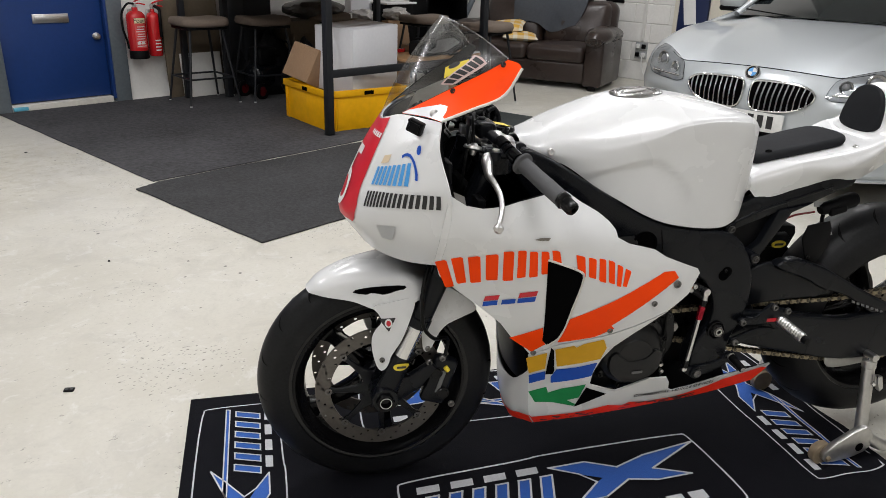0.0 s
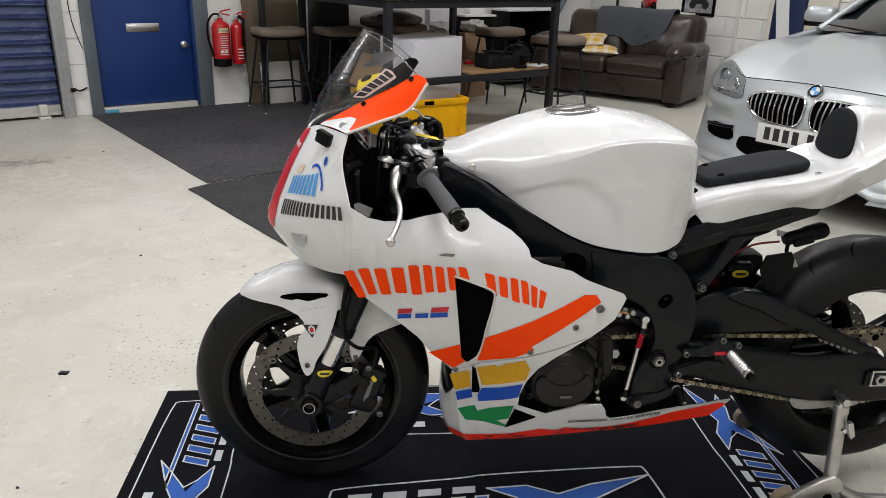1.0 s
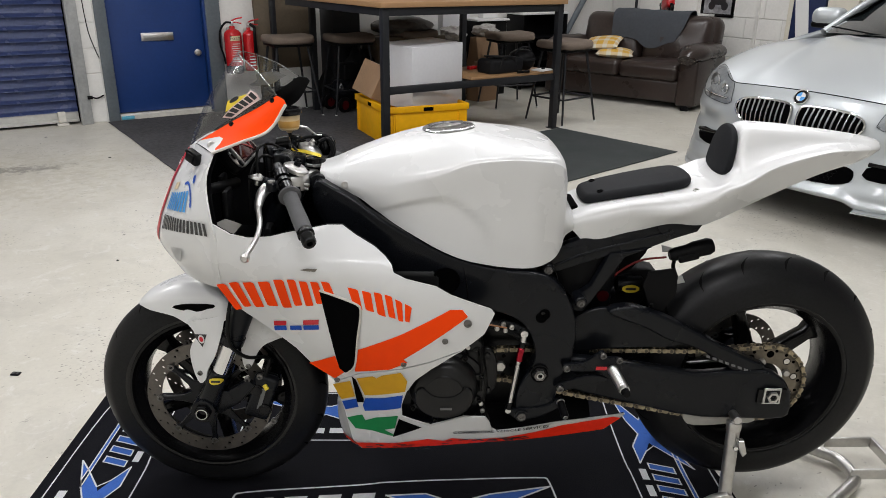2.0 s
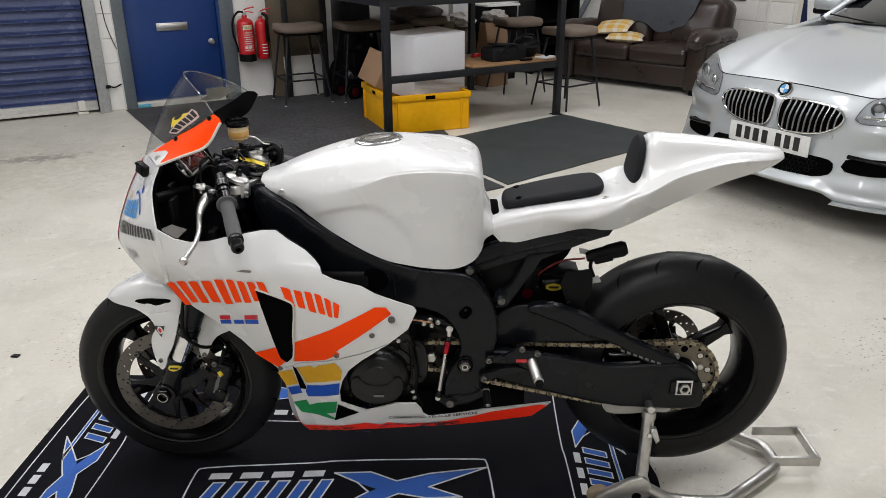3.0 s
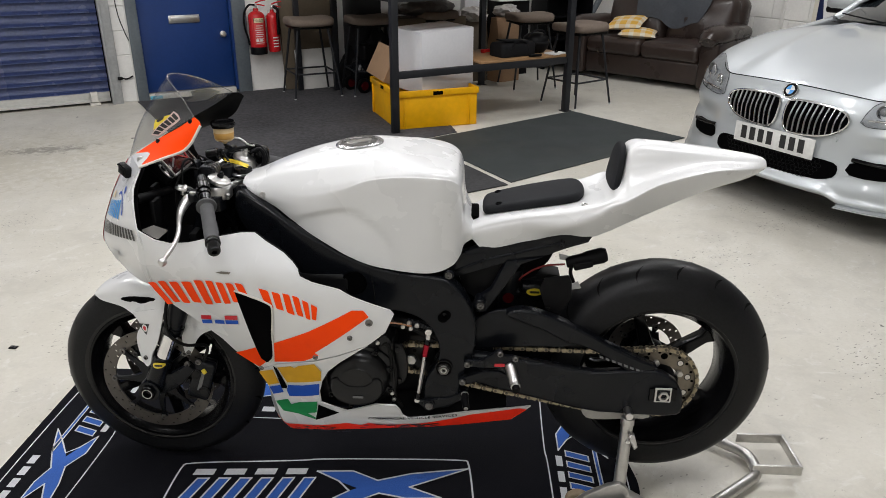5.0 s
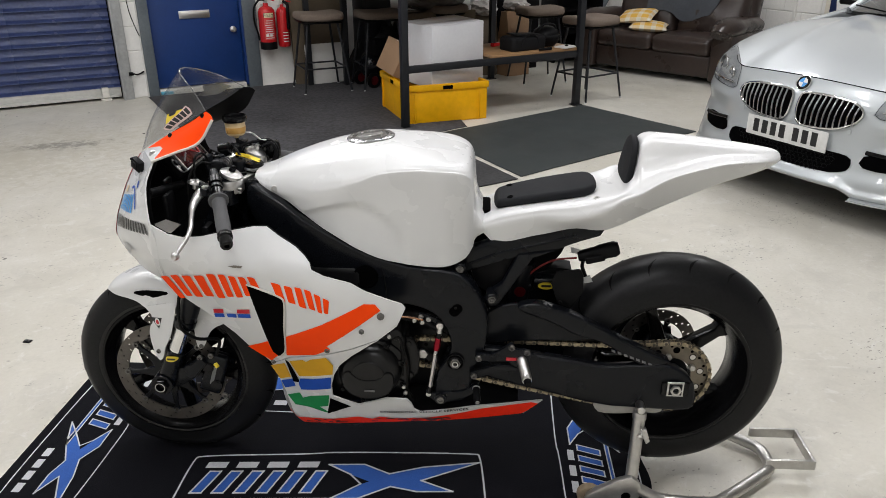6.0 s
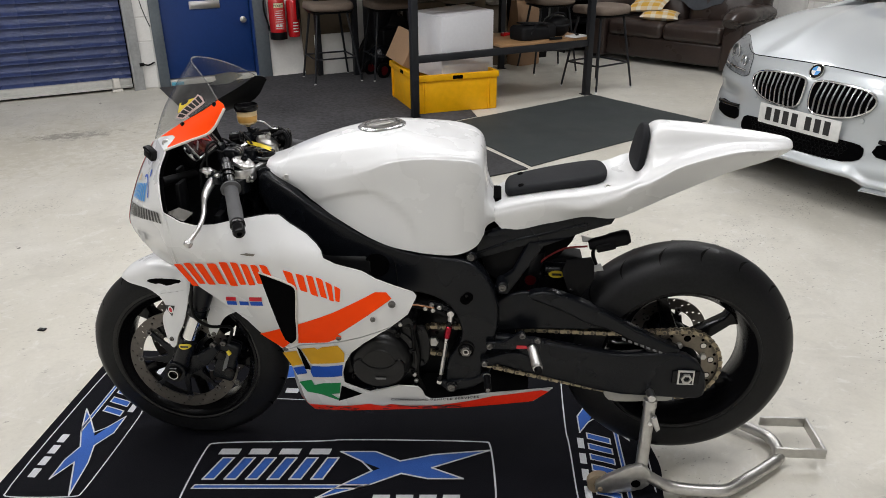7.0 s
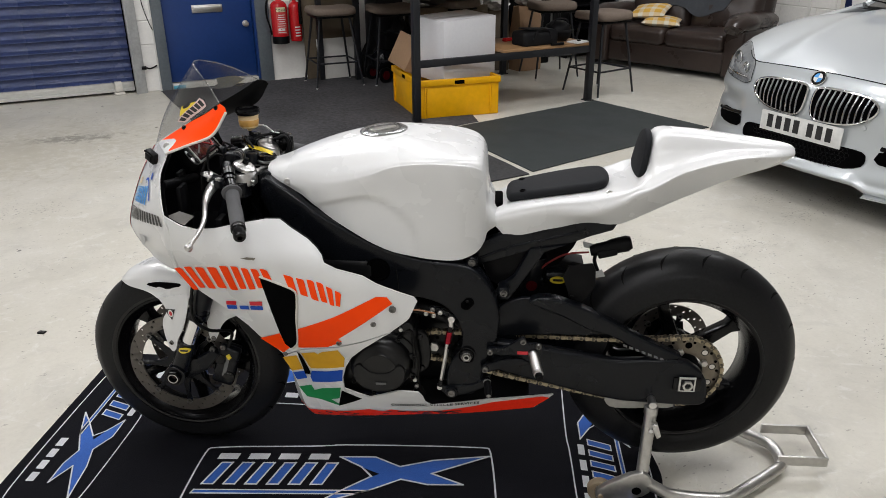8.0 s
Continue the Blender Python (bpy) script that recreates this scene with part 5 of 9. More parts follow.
part("liner", grid_bm(lambda s, t: NOSE(s, t) + Vector((0.010, -0.009 * max(-1, min(1, NOSE(s, t).y / 0.08)), -0.002)), 20, 30), BLACK_PLASTIC, nose)


def nose_at(a, b):
    """Nose surface: a from the centre (0) to the left edge (1), b upwards."""
    return NOSE(b, 0.5 - a / 2)


# side of the nose surface that faces outwards
OUT = 1 if (nose_at(0.51, 0.5) - nose_at(0.5, 0.5)).cross(nose_at(0.5, 0.51) - nose_at(0.5, 0.5)).x < 0 else -1


def nose_decal(name, outline, mat, label="", lift=0.0018):
    return part(name, drape(flat_cut(outline, 0.06), nose_at, OUT * lift), mat, nose, label)


RED_TOP = [(-0.34, 0.985), (0.34, 0.985), (0.37, 0.86), (0.375, 0.70), (0.375, 0.50), (0.40, 0.36), (0.39, 0.24), (0.36, 0.20), (-0.36, 0.20), (-0.39, 0.24), (-0.40, 0.36), (-0.375, 0.50), (-0.375, 0.70), (-0.37, 0.86)]
nose_decal("number_panel", RED_TOP, RED, "red number panel")
bm = text_bm("5", 0.9, 0.0)
bmesh.ops.triangulate(bm, faces=bm.faces[:])
for k in (0, 1):
    for x in [i * 0.06 for i in range(-10, 11)]:
        bmesh.ops.bisect_plane(bm, geom=bm.verts[:] + bm.edges[:] + bm.faces[:], plane_co=(x, x, 0), plane_no=(1, 0, 0) if k == 0 else (0, 1, 0), dist=1e-6)
for q in bm.verts:
    q.co = Vector((q.co.x * 0.80, 0.50 + q.co.y * 0.80, 0))
part("race_number", drape(bm, nose_at, OUT * 0.0032), WHITE_VINYL, nose, "white race number five")
for k in range(5):
    a = 0.10 + 0.055 * k
    nose_decal("white_bar", [(a, 0.880 - 0.006 * k), (a + 0.038, 0.876 - 0.006 * k), (a + 0.038, 0.906 - 0.006 * k), (a, 0.910 - 0.006 * k)], WHITE_VINYL, lift=0.0034)
# small blue name as bars with an arc and dot
for k in range(8):
    a = 0.495 + 0.039 * k
    b = 0.545 + 0.007 * k
    nose_decal("blue_bar", [(a, b), (a + 0.026, b + 0.002), (a + 0.030, b + 0.133), (a + 0.004, b + 0.131)], SKY_BLUE)
arc = [(0.755 + 0.090 * math.cos(t), 0.655 + 0.125 * math.sin(t)) for t in [radians(120 - 16 * i) for i in range(9)]] + [(0.755 + 0.075 * math.cos(t), 0.655 + 0.108 * math.sin(t)) for t in [radians(-8 + 16 * i) for i in range(9)]]
nose_decal("blue_arc", arc, BLUE)
nose_decal("blue_dot", [(0.845 + 0.018 * math.cos(2 * math.pi * k / 12), 0.800 + 0.028 * math.sin(2 * math.pi * k / 12)) for k in range(12)], BLUE)
for k in range(16):
    a = 0.482 + 0.030 * k
    b = 0.372 + 0.004 * k
    nose_decal("black_bar", [(a, b), (a + 0.019, b + 0.001), (a + 0.022, b + 0.126), (a + 0.003, b + 0.124)], BLACK_VINYL)
nose_decal("tan_patch", [(0.52, 0.70), (0.60, 0.715), (0.605, 0.765), (0.53, 0.755)], paint("faded_tape_mark", (0.62, 0.50, 0.34), 0.6), "faded tan tape mark")
for name, pts, mat, label in (("scoop", [(-0.026, -0.127, 0.748), (0.010, -0.163, 0.754), (0.004, -0.157, 0.722), (-0.014, -0.137, 0.722)], WHITE, "small moulded scoop"),):
    bm = bmesh.new()
    bm.faces.new([bm.verts.new(q) for q in pts])
    bmesh.ops.solidify(bm, geom=bm.faces[:], thickness=0.002)
    part(name, bm, mat, nose, label)
p = nose_at(0.80, 0.935)
part("sensor_box", moved(join(box(0.034, 0.016, 0.028, (0, 0, 0), 0.003), box(0.022, 0.005, 0.018, (0, -0.009, 0), 0.0015), rod((-0.014, -0.006, 0.010), (-0.014, -0.011, 0.010), 0.003, 10)), Matrix.Translation(p + Vector((-0.012, -0.010, 0.006))) @ Matrix.Rotation(radians(-35), 4, "Z") @ Matrix.Rotation(radians(20), 4, "Y")), BLACK_PLASTIC, nose, "small black sensor box")

# -- orange screen flanks and clear screen --
for s in (-1, 1):
    FL = net([[(0.040, s * 0.066, 0.973), (0.125, s * 0.109, 1.025), (0.195, s * 0.130, 1.063), (0.241, s * 0.147, 1.092)],
              [(0.075, s * 0.127, 0.977), (0.145, s * 0.144, 1.012), (0.208, s * 0.158, 1.044), (0.257, s * 0.163, 1.087)],
              [(0.101, s * 0.168, 0.974), (0.165, s * 0.174, 0.999), (0.226, s * 0.177, 1.025), (0.263, s * 0.172, 1.078)]])
    fl = part("screen_flank", grid_bm(FL, 10, 24, 0.002), ORANGE if s < 0 else BLACK_PLASTIC, bike, "fluorescent orange screen flank with a white edge" if s < 0 else "black inner screen flank", 50)
    part("liner", grid_bm(lambda a, b, g=FL, q=s: g(a, b) - Vector((0, q * 0.007, 0.001)), 6, 12), BLACK_PLASTIC, fl)
    part("flank_edge", tube([FL(1, k / 8) for k in range(9)], 0.0032 if s < 0 else 0.0012, 8, 40), WHITE_EDGE if s < 0 else BLACK_PLASTIC, fl, "white edging")
    part("corner", grid_bm(lambda a, b, g=FL, q=s: g(a, b * (0.05 + 0.30 * math.sin(math.pi * min(1, a * 1.12)) ** 1.5 * 0.55)) + Vector((0, q * 0.0022, 0.0)), 6, 6), WHITE, fl)
    for a, b in ((0.55, 0.07), (0.10, 0.36), (0.10, 0.90)):
        q = FL(a, b)
        part("screw", bolt(q, (0, s, 0.3), 0.0055 if b > 0.2 else 0.009, 0.004), BLACK if b > 0.2 else ALU, fl)

SCREEN_NET = net(mirrored([
    [(0.006, 0, 0.956), (0.018, 0.036, 0.963), (0.040, 0.066, 0.974), (0.080, 0.088, 0.999), (0.125, 0.110, 1.026)],
    [(0.042, 0, 1.034), (0.054, 0.042, 1.038), (0.083, 0.076, 1.045), (0.124, 0.102, 1.053), (0.165, 0.122, 1.048)],
    [(0.088, 0, 1.105), (0.100, 0.042, 1.104), (0.131, 0.078, 1.099), (0.170, 0.109, 1.089), (0.206, 0.135, 1.070)],
    [(0.134, 0, 1.165), (0.145, 0.036, 1.160), (0.173, 0.072, 1.146), (0.206, 0.108, 1.124), (0.241, 0.148, 1.093)]]))
screen = part("windscreen", grid_bm(SCREEN_NET, 20, 40), SCREEN, bike, "clear bubble windscreen")
part("screen_edge", tube([SCREEN_NET(1, k / 20) for k in range(21)], 0.0013, 6, 80), CLEAR_EDGE, screen)


def screen_at(a, b):
    return SCREEN_NET(b, 0.5 - a / 2)


part("torn_sticker", drape(flat_cut([(-0.86, 0.60), (-0.74, 0.50), (-0.62, 0.52), (-0.66, 0.62), (-0.58, 0.72), (-0.72, 0.70), (-0.78, 0.86), (-0.90, 0.88)], 0.06), screen_at, OUT * 0.0015), paint("torn_grey_backing", (0.30, 0.30, 0.30), 0.6), screen, "torn pale grey sticker")


def name_at(f, h):
    """A place on the name sticker: f along it, h across."""
    return (0.935 - 0.15 * h - 0.02 * f, 0.20 + 0.56 * f)


for name, outline, mat, label, lift in (
        ("sticker_diamond", [(0.64, 0.47), (0.755, 0.66), (0.87, 0.50), (0.755, 0.30)], YEL_LABEL, "yellow diamond sticker", 0.0012),
        ("sticker_spot", [(0.700 + 0.038 * math.cos(k * math.pi / 7), 0.515 + 0.065 * math.sin(k * math.pi / 7)) for k in range(14)], BLACK_VINYL, "", 0.0018),
        ("sticker", [name_at(-0.02, 0.05), name_at(0.05, -0.12), name_at(0.96, -0.05), name_at(1.02, 0.50), name_at(0.97, 1.05), name_at(0.60, 0.95), name_at(0.03, 1.02)], paint("pale_pink_vinyl", (0.66, 0.50, 0.48), 0.5), "white name sticker", 0.0024)):
    part(name, drape(flat_cut(outline, 0.08), screen_at, OUT * lift), mat, screen, label)
for k in range(6):
    f = 0.05 + 0.155 * k
    part("name_bar", drape(flat_cut([name_at(f, 0.14), name_at(f + 0.118, 0.14), name_at(f + 0.128, 0.86), name_at(f + 0.010, 0.86)], 0.05), screen_at, OUT * 0.0034), BLACK_VINYL, screen)

# -- front fender --
FEN = net(mirrored([
    [(-0.170, 0, 0.549), (-0.169, 0.012, 0.548), (-0.167, 0.021, 0.547), (-0.164, 0.027, 0.545)],
    [(-0.138, 0, 0.578), (-0.136, 0.030, 0.574), (-0.132, 0.048, 0.562), (-0.128, 0.054, 0.543)],
    [(-0.074, 0, 0.607), (-0.072, 0.036, 0.602), (-0.068, 0.063, 0.582), (-0.066, 0.072, 0.535)],
    [(-0.004, 0, 0.617), (-0.004, 0.046, 0.612), (-0.002, 0.084, 0.592), (-0.012, 0.101, 0.522)],
    [(0.048, 0, 0.614), (0.048, 0.058, 0.611), (0.050, 0.104, 0.597), (0.048, 0.118, 0.520)],
    [(0.086, 0, 0.601), (0.086, 0.056, 0.599), (0.084, 0.100, 0.590), (0.078, 0.116, 0.548)],
    [(0.132, 0, 0.576), (0.132, 0.048, 0.571), (0.130, 0.072, 0.562), (0.128, 0.080, 0.520)],
    [(0.200, 0, 0.530), (0.200, 0.048, 0.527), (0.200, 0.070, 0.520), (0.200, 0.080, 0.495)]]))
fen = part("front_fender", grid_bm(FEN, 42, 40, 0.003), WHITE, bike, "white front fender", 50)
fen.matrix_basis = FRONT_END


def fender_side(s):
    """The fender's flank over the side view, out to side s."""
    return lambda u, w: Vector((u, s * (0.003 + hermite([-0.07, -0.035, 0.0, 0.04, 0.09], [0.0700, 0.0905, 0.1055, 0.1155, 0.1175], u) - 0.25 * max(0.0, w - 0.540)), w))


for s in (-1, 1):
    flank = fender_side(s)
    arm = chaikin([(-0.030, 0.533), (0.020, 0.548), (0.072, 0.560), (0.069, 0.535), (0.058, 0.498), (0.040, 0.447), (0.016, 0.410), (0.010, 0.380), (-0.008, 0.362), (-0.022, 0.392), (-0.029, 0.440), (-0.022, 0.470), (-0.004, 0.492), (-0.008, 0.512)], 2)
    part("fender_arm", sheet(arm, flank, 0.02, 0.005), WHITE, fen, "", 50)
    part("fender_arm", slab(chaikin([(0.085, 0.585), (0.098, 0.50), (0.094, 0.420), (0.102, 0.391), (0.118, 0.398), (0.142, 0.458), (0.190, 0.480), (0.235, 0.498), (0.205, 0.530), (0.140, 0.575)], 2), s * 0.079, s * 0.084, "y", 0.002), WHITE, fen)
    # sheet on the uncut fender, painted near-black as the slot's inner shade
    slot = chaikin([(-0.072, 0.5605), (-0.030, 0.574), (0.020, 0.583), (0.056, 0.585), (0.036, 0.568), (-0.010, 0.557), (-0.050, 0.555)], 1)
    part("fender_slot", sheet(slot, lambda u, w, q=s: Vector((u, q * (0.004 + hermite([-0.075, -0.03, 0.0, 0.055], [0.0665, 0.0800, 0.0925, 0.1090], u)), w)), 0.02, 0.003), DARK, fen, "slot, its shade a flat black sheet")
    for u, w, y in ((-0.004, 0.397, flank(-0.004, 0.397).y), (0.110, 0.404, s * 0.084)):
        part("fender_bolt", bolt((u, y, w), (0, s, 0), 0.0065, 0.005), BOLT_DARK, fen)
    part("sticker_backing", sheet([(-0.012, 0.504), (0.026, 0.509), (0.011, 0.472)], flank, 0.01, 0, 0), BLACK_VINYL, fen, "small black triangular sticker").location.y = s * 0.0014
    ring = [(2 * math.pi * k / 20) for k in range(20)]
    part("fender_sticker", sheet([(0.010 + 0.0085 * math.cos(a), 0.494 + 0.0115 * math.sin(a)) for a in ring], flank, 0.01, 0), WHITE_VINYL, fen, "small round sticker").location.y = s * 0.0022
    part("fender_sticker", sheet([(0.010 + 0.0050 * math.cos(a), 0.494 + 0.0072 * math.sin(a)) for a in ring], flank, 0.01, 0), RED, fen).location.y = s * 0.0030

# -- tank --
def section(u, top, pts):
    return [(u, 0, top)] + [(u, v, w) for v, w in pts]


TANK_ROWS = [
    section(0.310, 0.913, [(0.020, 0.913), (0.034, 0.912), (0.044, 0.909), (0.050, 0.905), (0.053, 0.901), (0.054, 0.896), (0.050, 0.889)]),
    section(0.345, 0.924, [(0.032, 0.923), (0.056, 0.917), (0.071, 0.907), (0.079, 0.897), (0.082, 0.890), (0.082, 0.882), (0.075, 0.868)]),
    section(0.400, 0.948, [(0.040, 0.946), (0.070, 0.936), (0.089, 0.920), (0.099, 0.906), (0.105, 0.890), (0.106, 0.876), (0.100, 0.858)]),
    section(0.470, 0.974, [(0.050, 0.970), (0.090, 0.953), (0.119, 0.926), (0.132, 0.906), (0.137, 0.888), (0.136, 0.862), (0.128, 0.812)]),
    section(0.530, 0.990, [(0.055, 0.986), (0.105, 0.966), (0.138, 0.936), (0.150, 0.918), (0.154, 0.901), (0.151, 0.858), (0.142, 0.778)]),
    section(0.590, 1.000, [(0.060, 0.997), (0.115, 0.978), (0.149, 0.950), (0.161, 0.934), (0.163, 0.918), (0.155, 0.860), (0.147, 0.745)]),
    section(0.650, 1.003, [(0.065, 1.000), (0.120, 0.986), (0.156, 0.966), (0.167, 0.955), (0.169, 0.941), (0.160, 0.870), (0.150, 0.722)]),
    section(0.730, 0.992, [(0.065, 0.990), (0.120, 0.983), (0.157, 0.973), (0.169, 0.964), (0.171, 0.950), (0.161, 0.870), (0.146, 0.706)]),
    section(0.800, 0.978, [(0.060, 0.977), (0.115, 0.974), (0.148, 0.969), (0.161, 0.960), (0.165, 0.946), (0.157, 0.860), (0.140, 0.702)]),
    section(0.847, 0.963, [(0.055, 0.962), (0.102, 0.960), (0.130, 0.956), (0.142, 0.948), (0.146, 0.934), (0.139, 0.845), (0.124, 0.716)]),
    section(0.868, 0.938, [(0.048, 0.937), (0.084, 0.934), (0.106, 0.928), (0.117, 0.918), (0.122, 0.905), (0.120, 0.830), (0.108, 0.740)]),
    section(0.877, 0.860, [(0.040, 0.860), (0.070, 0.856), (0.088, 0.850), (0.097, 0.842), (0.102, 0.832), (0.106, 0.800), (0.098, 0.765)]),
    section(0.900, 0.812, [(0.030, 0.812), (0.050, 0.810), (0.065, 0.807), (0.078, 0.802), (0.087, 0.796), (0.091, 0.788), (0.088, 0.778)])]
TANK_FORM = net(mirrored(TANK_ROWS))
KNEE_U, KNEE_W = [0.440, 0.471, 0.530, 0.598, 0.643, 0.688, 0.725], [0.835, 0.848, 0.868, 0.876, 0.853, 0.805, 0.740]


def TANK(s, t):
    """The tank's form with a shallow knee recess pressed into each side."""
    p = TANK_FORM(s, t)
    if p.z < 0.90 and 0.42 < p.x < 0.76:
        edge = hermite(KNEE_U, KNEE_W, max(0.44, min(0.725, p.x)))
        d = edge - p.z
        k = max(0.0, min(1.0, d / 0.012)) * max(0.0, min(1.0, (0.715 - p.x) / 0.03))
        fade = max(0.0, min(1.0, 1 - (d - 0.03) / 0.10))
        p = p - Vector((0, math.copysign(0.0045, p.y) * k * k * (3 - 2 * k) * fade, 0))
    return p


tank = part("fuel_tank", grid_bm(TANK, 110, 140), WHITE, bike, "white painted fuel tank cover", 60)
cap_at, cap_turn = Vector((0.606, -0.004, 0.9990)), Matrix.Rotation(radians(-4), 4, "Y")
CAP_M = Matrix.Translation(cap_at) @ cap_turn
cap = part("filler_cap", moved(lathe([(0, 0.0035), (0.020, 0.0035), (0.040, 0.0030), (0.042, 0.0010), (0.045, 0.0010), (0.046, 0.0050), (0.056, 0.0045), (0.061, 0.001), (0.062, -0.010)], 48), CAP_M), CAP_ALU, tank, "polished aluminium filler cap")
part("cap_ring", moved(lathe([(0.0405, 0.0034), (0.0415, 0.0046), (0.0445, 0.0046), (0.0452, 0.0034)], 48), CAP_M), BOLT_DARK, cap)
part("cap_flap", moved(slab(chaikin([(-0.034, -0.011), (0.026, -0.013), (0.034, 0.0), (0.026, 0.013), (-0.034, 0.011)], 2), 0.003, 0.0062, "z", 0.001), CAP_M @ Matrix.Rotation(radians(24), 4, "Z")), ALU, cap)
for k in range(7):
    a = k * math.pi / 3.5
    part("cap_bolt", moved(bolt((0.051 * math.cos(a), 0.051 * math.sin(a), 0.0040), (0, 0, 1), 0.0032, 0.0018), CAP_M), BOLT_DARK, cap)
for s in (-1, 1):
    q = Vector((0.3705, s * 0.0925, 0.8855))
    part("tank_bolt", bolt(q, (0, s, 0.15), 0.0085, 0.005), ALU, tank)

# -- frame, subframe, swingarm --
SPAR = chaikin([(0.30, 0.900), (0.34, 0.886), (0.384, 0.866), (0.432, 0.834), (0.506, 0.789), (0.588, 0.742), (0.650, 0.717), (0.733, 0.698), (0.833, 0.690), (0.880, 0.645), (0.908, 0.580), (0.915, 0.520), (0.905, 0.455), (0.876, 0.400), (0.868, 0.300), (0.774, 0.296), (0.775, 0.387), (0.812, 0.440), (0.820, 0.490), (0.790, 0.560), (0.732, 0.591), (0.650, 0.600), (0.446, 0.700), (0.340, 0.770), (0.29, 0.83)], 2)
for s in (-1, 1):
    bm = slab(SPAR, s * 0.090, s * 0.146, "y", 0.007, 3)
    bmesh.ops.subdivide_edges(bm, edges=[e for e in bm.edges if e.calc_length() > 0.05 and abs(e.verts[0].co.y - e.verts[1].co.y) < 0.01], cuts=3)
    for q in bm.verts:
        q.co.y -= s * 0.055 * max(0.0, min(1.0, (0.46 - q.co.x) / 0.16)) ** 1.5
    spar = part("frame_spar", bm, BLACK, bike, "satin black twin-spar frame")
    part("frame_seam", tube([(0.640, s * 0.1462, 0.705), (0.648, s * 0.1464, 0.665), (0.652, s * 0.1462, 0.607)], 0.0014, 6, 12), BLACK_GLOSS, spar)
    nut = part("pivot_nut", lathe([(0.0, 0.003), (0.008, 0.003), (0.009, 0.012), (0.0145, 0.013), (0.016, 0.010), (0.016, 0.0)], 6, "y", (0.829, s * 0.150, 0.430)), BOLT_DARK, spar, "steel swingarm pivot nut")
    part("nut_collar", lathe([(0.012, 0.004), (0.017, 0.004), (0.0185, 0.002), (0.021, 0.005), (0.0235, 0.004), (0.024, -0.004)], 32, "y", (0.829, s * 0.148, 0.430)), BLACK_GLOSS, nut)
    part("nut_bore", lathe([(0.0055, 0.0), (0.0085, 0.0), (0.0085, 0.0014), (0.0055, 0.0014)], 20, "y", (0.829, s * 0.163, 0.430), closed=True), STEEL, nut)
    for u, w, r in ((0.833, 0.586, 0.011), (0.826, 0.578, 0.011), (0.600, 0.672, 0.026)):
        part("frame_hole", lathe([(0, 0.0), (r, 0.0), (r * 1.04, 0.0012), (r * 1.25, 0.0012), (r * 1.25, -0.002)], 24, "y", (u, s * 0.1465, w)), DARK, spar)
    part("hole_bolt", bolt((0.829, s * 0.147, 0.590), (0, s, 0), 0.0042, 0.002), BLACK_GLOSS, spar)
    sub = part("subframe", join(slab([(0.832, 0.655), (0.812, 0.690), (0.86, 0.735), (0.93, 0.762), (1.09, 0.802), (1.20, 0.792), (1.190, 0.774), (1.136, 0.756), (1.081, 0.733), (0.981, 0.712), (0.864, 0.672)], s * 0.064, s * 0.095, "y", 0.006), slab([(0.899, 0.588), (0.912, 0.572), (0.936, 0.572), (0.975, 0.634), (1.024, 0.712), (1.085, 0.736), (0.985, 0.722), (0.975, 0.698), (0.948, 0.640), (0.913, 0.612)], s * 0.072, s * 0.101, "y", 0.006)), BLACK, bike, "satin black rear subframe")
    part("tube_ridge", tube([(0.858, s * 0.0945, 0.690), (0.935, s * 0.0955, 0.722), (1.03, s * 0.0955, 0.748), (1.13, s * 0.0945, 0.776)], 0.0040, 8, 24), BLACK, sub)
    part("gusset", slab([(0.860, 0.680), (0.985, 0.716), (0.952, 0.640), (0.916, 0.598), (0.880, 0.625)], s * 0.074, s * 0.080, "y", 0.002), BLACK_PLASTIC, sub)
    for u, w in ((0.8385, 0.690), (0.9215, 0.606)):
        eye = part("subframe_eye", rod((u, s * 0.078, w), (u, s * 0.128, w), 0.0150, 24, bevel=0.003), BLACK, sub)
        part("subframe_bolt", join(lathe([(0, 0.002), (0.0042, 0.002), (0.0048, 0.006), (0.0066, 0.006), (0.0072, 0.003), (0.0072, 0.0)], 6, "y", (u, s * 0.1285, w)), lathe([(0.007, 0.0), (0.0094, 0.0), (0.0094, 0.0018), (0.007, 0.0018)], 24, "y", (u, s * 0.1283, w), closed=True)), BOLT_DARK, eye)
    beam = chaikin([(0.85, 0.47), (1.0, 0.455), (1.19, 0.424), (1.226, 0.418), (1.30, 0.425), (1.40, 0.430), (1.462, 0.385), (1.478, 0.304), (1.451, 0.284), (1.329, 0.289), (1.222, 0.293), (1.066, 0.333), (0.911, 0.373), (0.85, 0.40)], 1)
    web = chaikin([(0.87, 0.46), (0.89, 0.535), (0.930, 0.572), (0.985, 0.588), (1.06, 0.580), (1.13, 0.545), (1.190, 0.500), (1.185, 0.476), (1.02, 0.476)], 1)
    brace = chaikin([(0.985, 0.578), (1.000, 0.594), (1.045, 0.598), (1.086, 0.585), (1.138, 0.566), (1.205, 0.532), (1.270, 0.494), (1.340, 0.460), (1.410, 0.428), (1.32, 0.416), (1.282, 0.444), (1.222, 0.482), (1.182, 0.496), (1.143, 0.505), (1.089, 0.538), (1.030, 0.560)], 1)
    arm = part("swingarm", join(slab(beam, s * 0.104, s * 0.135, "y", 0.009, 3), slab(web, s * 0.094, s * 0.108, "y", 0.005, 3), slab(brace, s * 0.094, s * 0.130, "y", 0.016, 5)), BLACK, bike, "satin black aluminium swingarm")
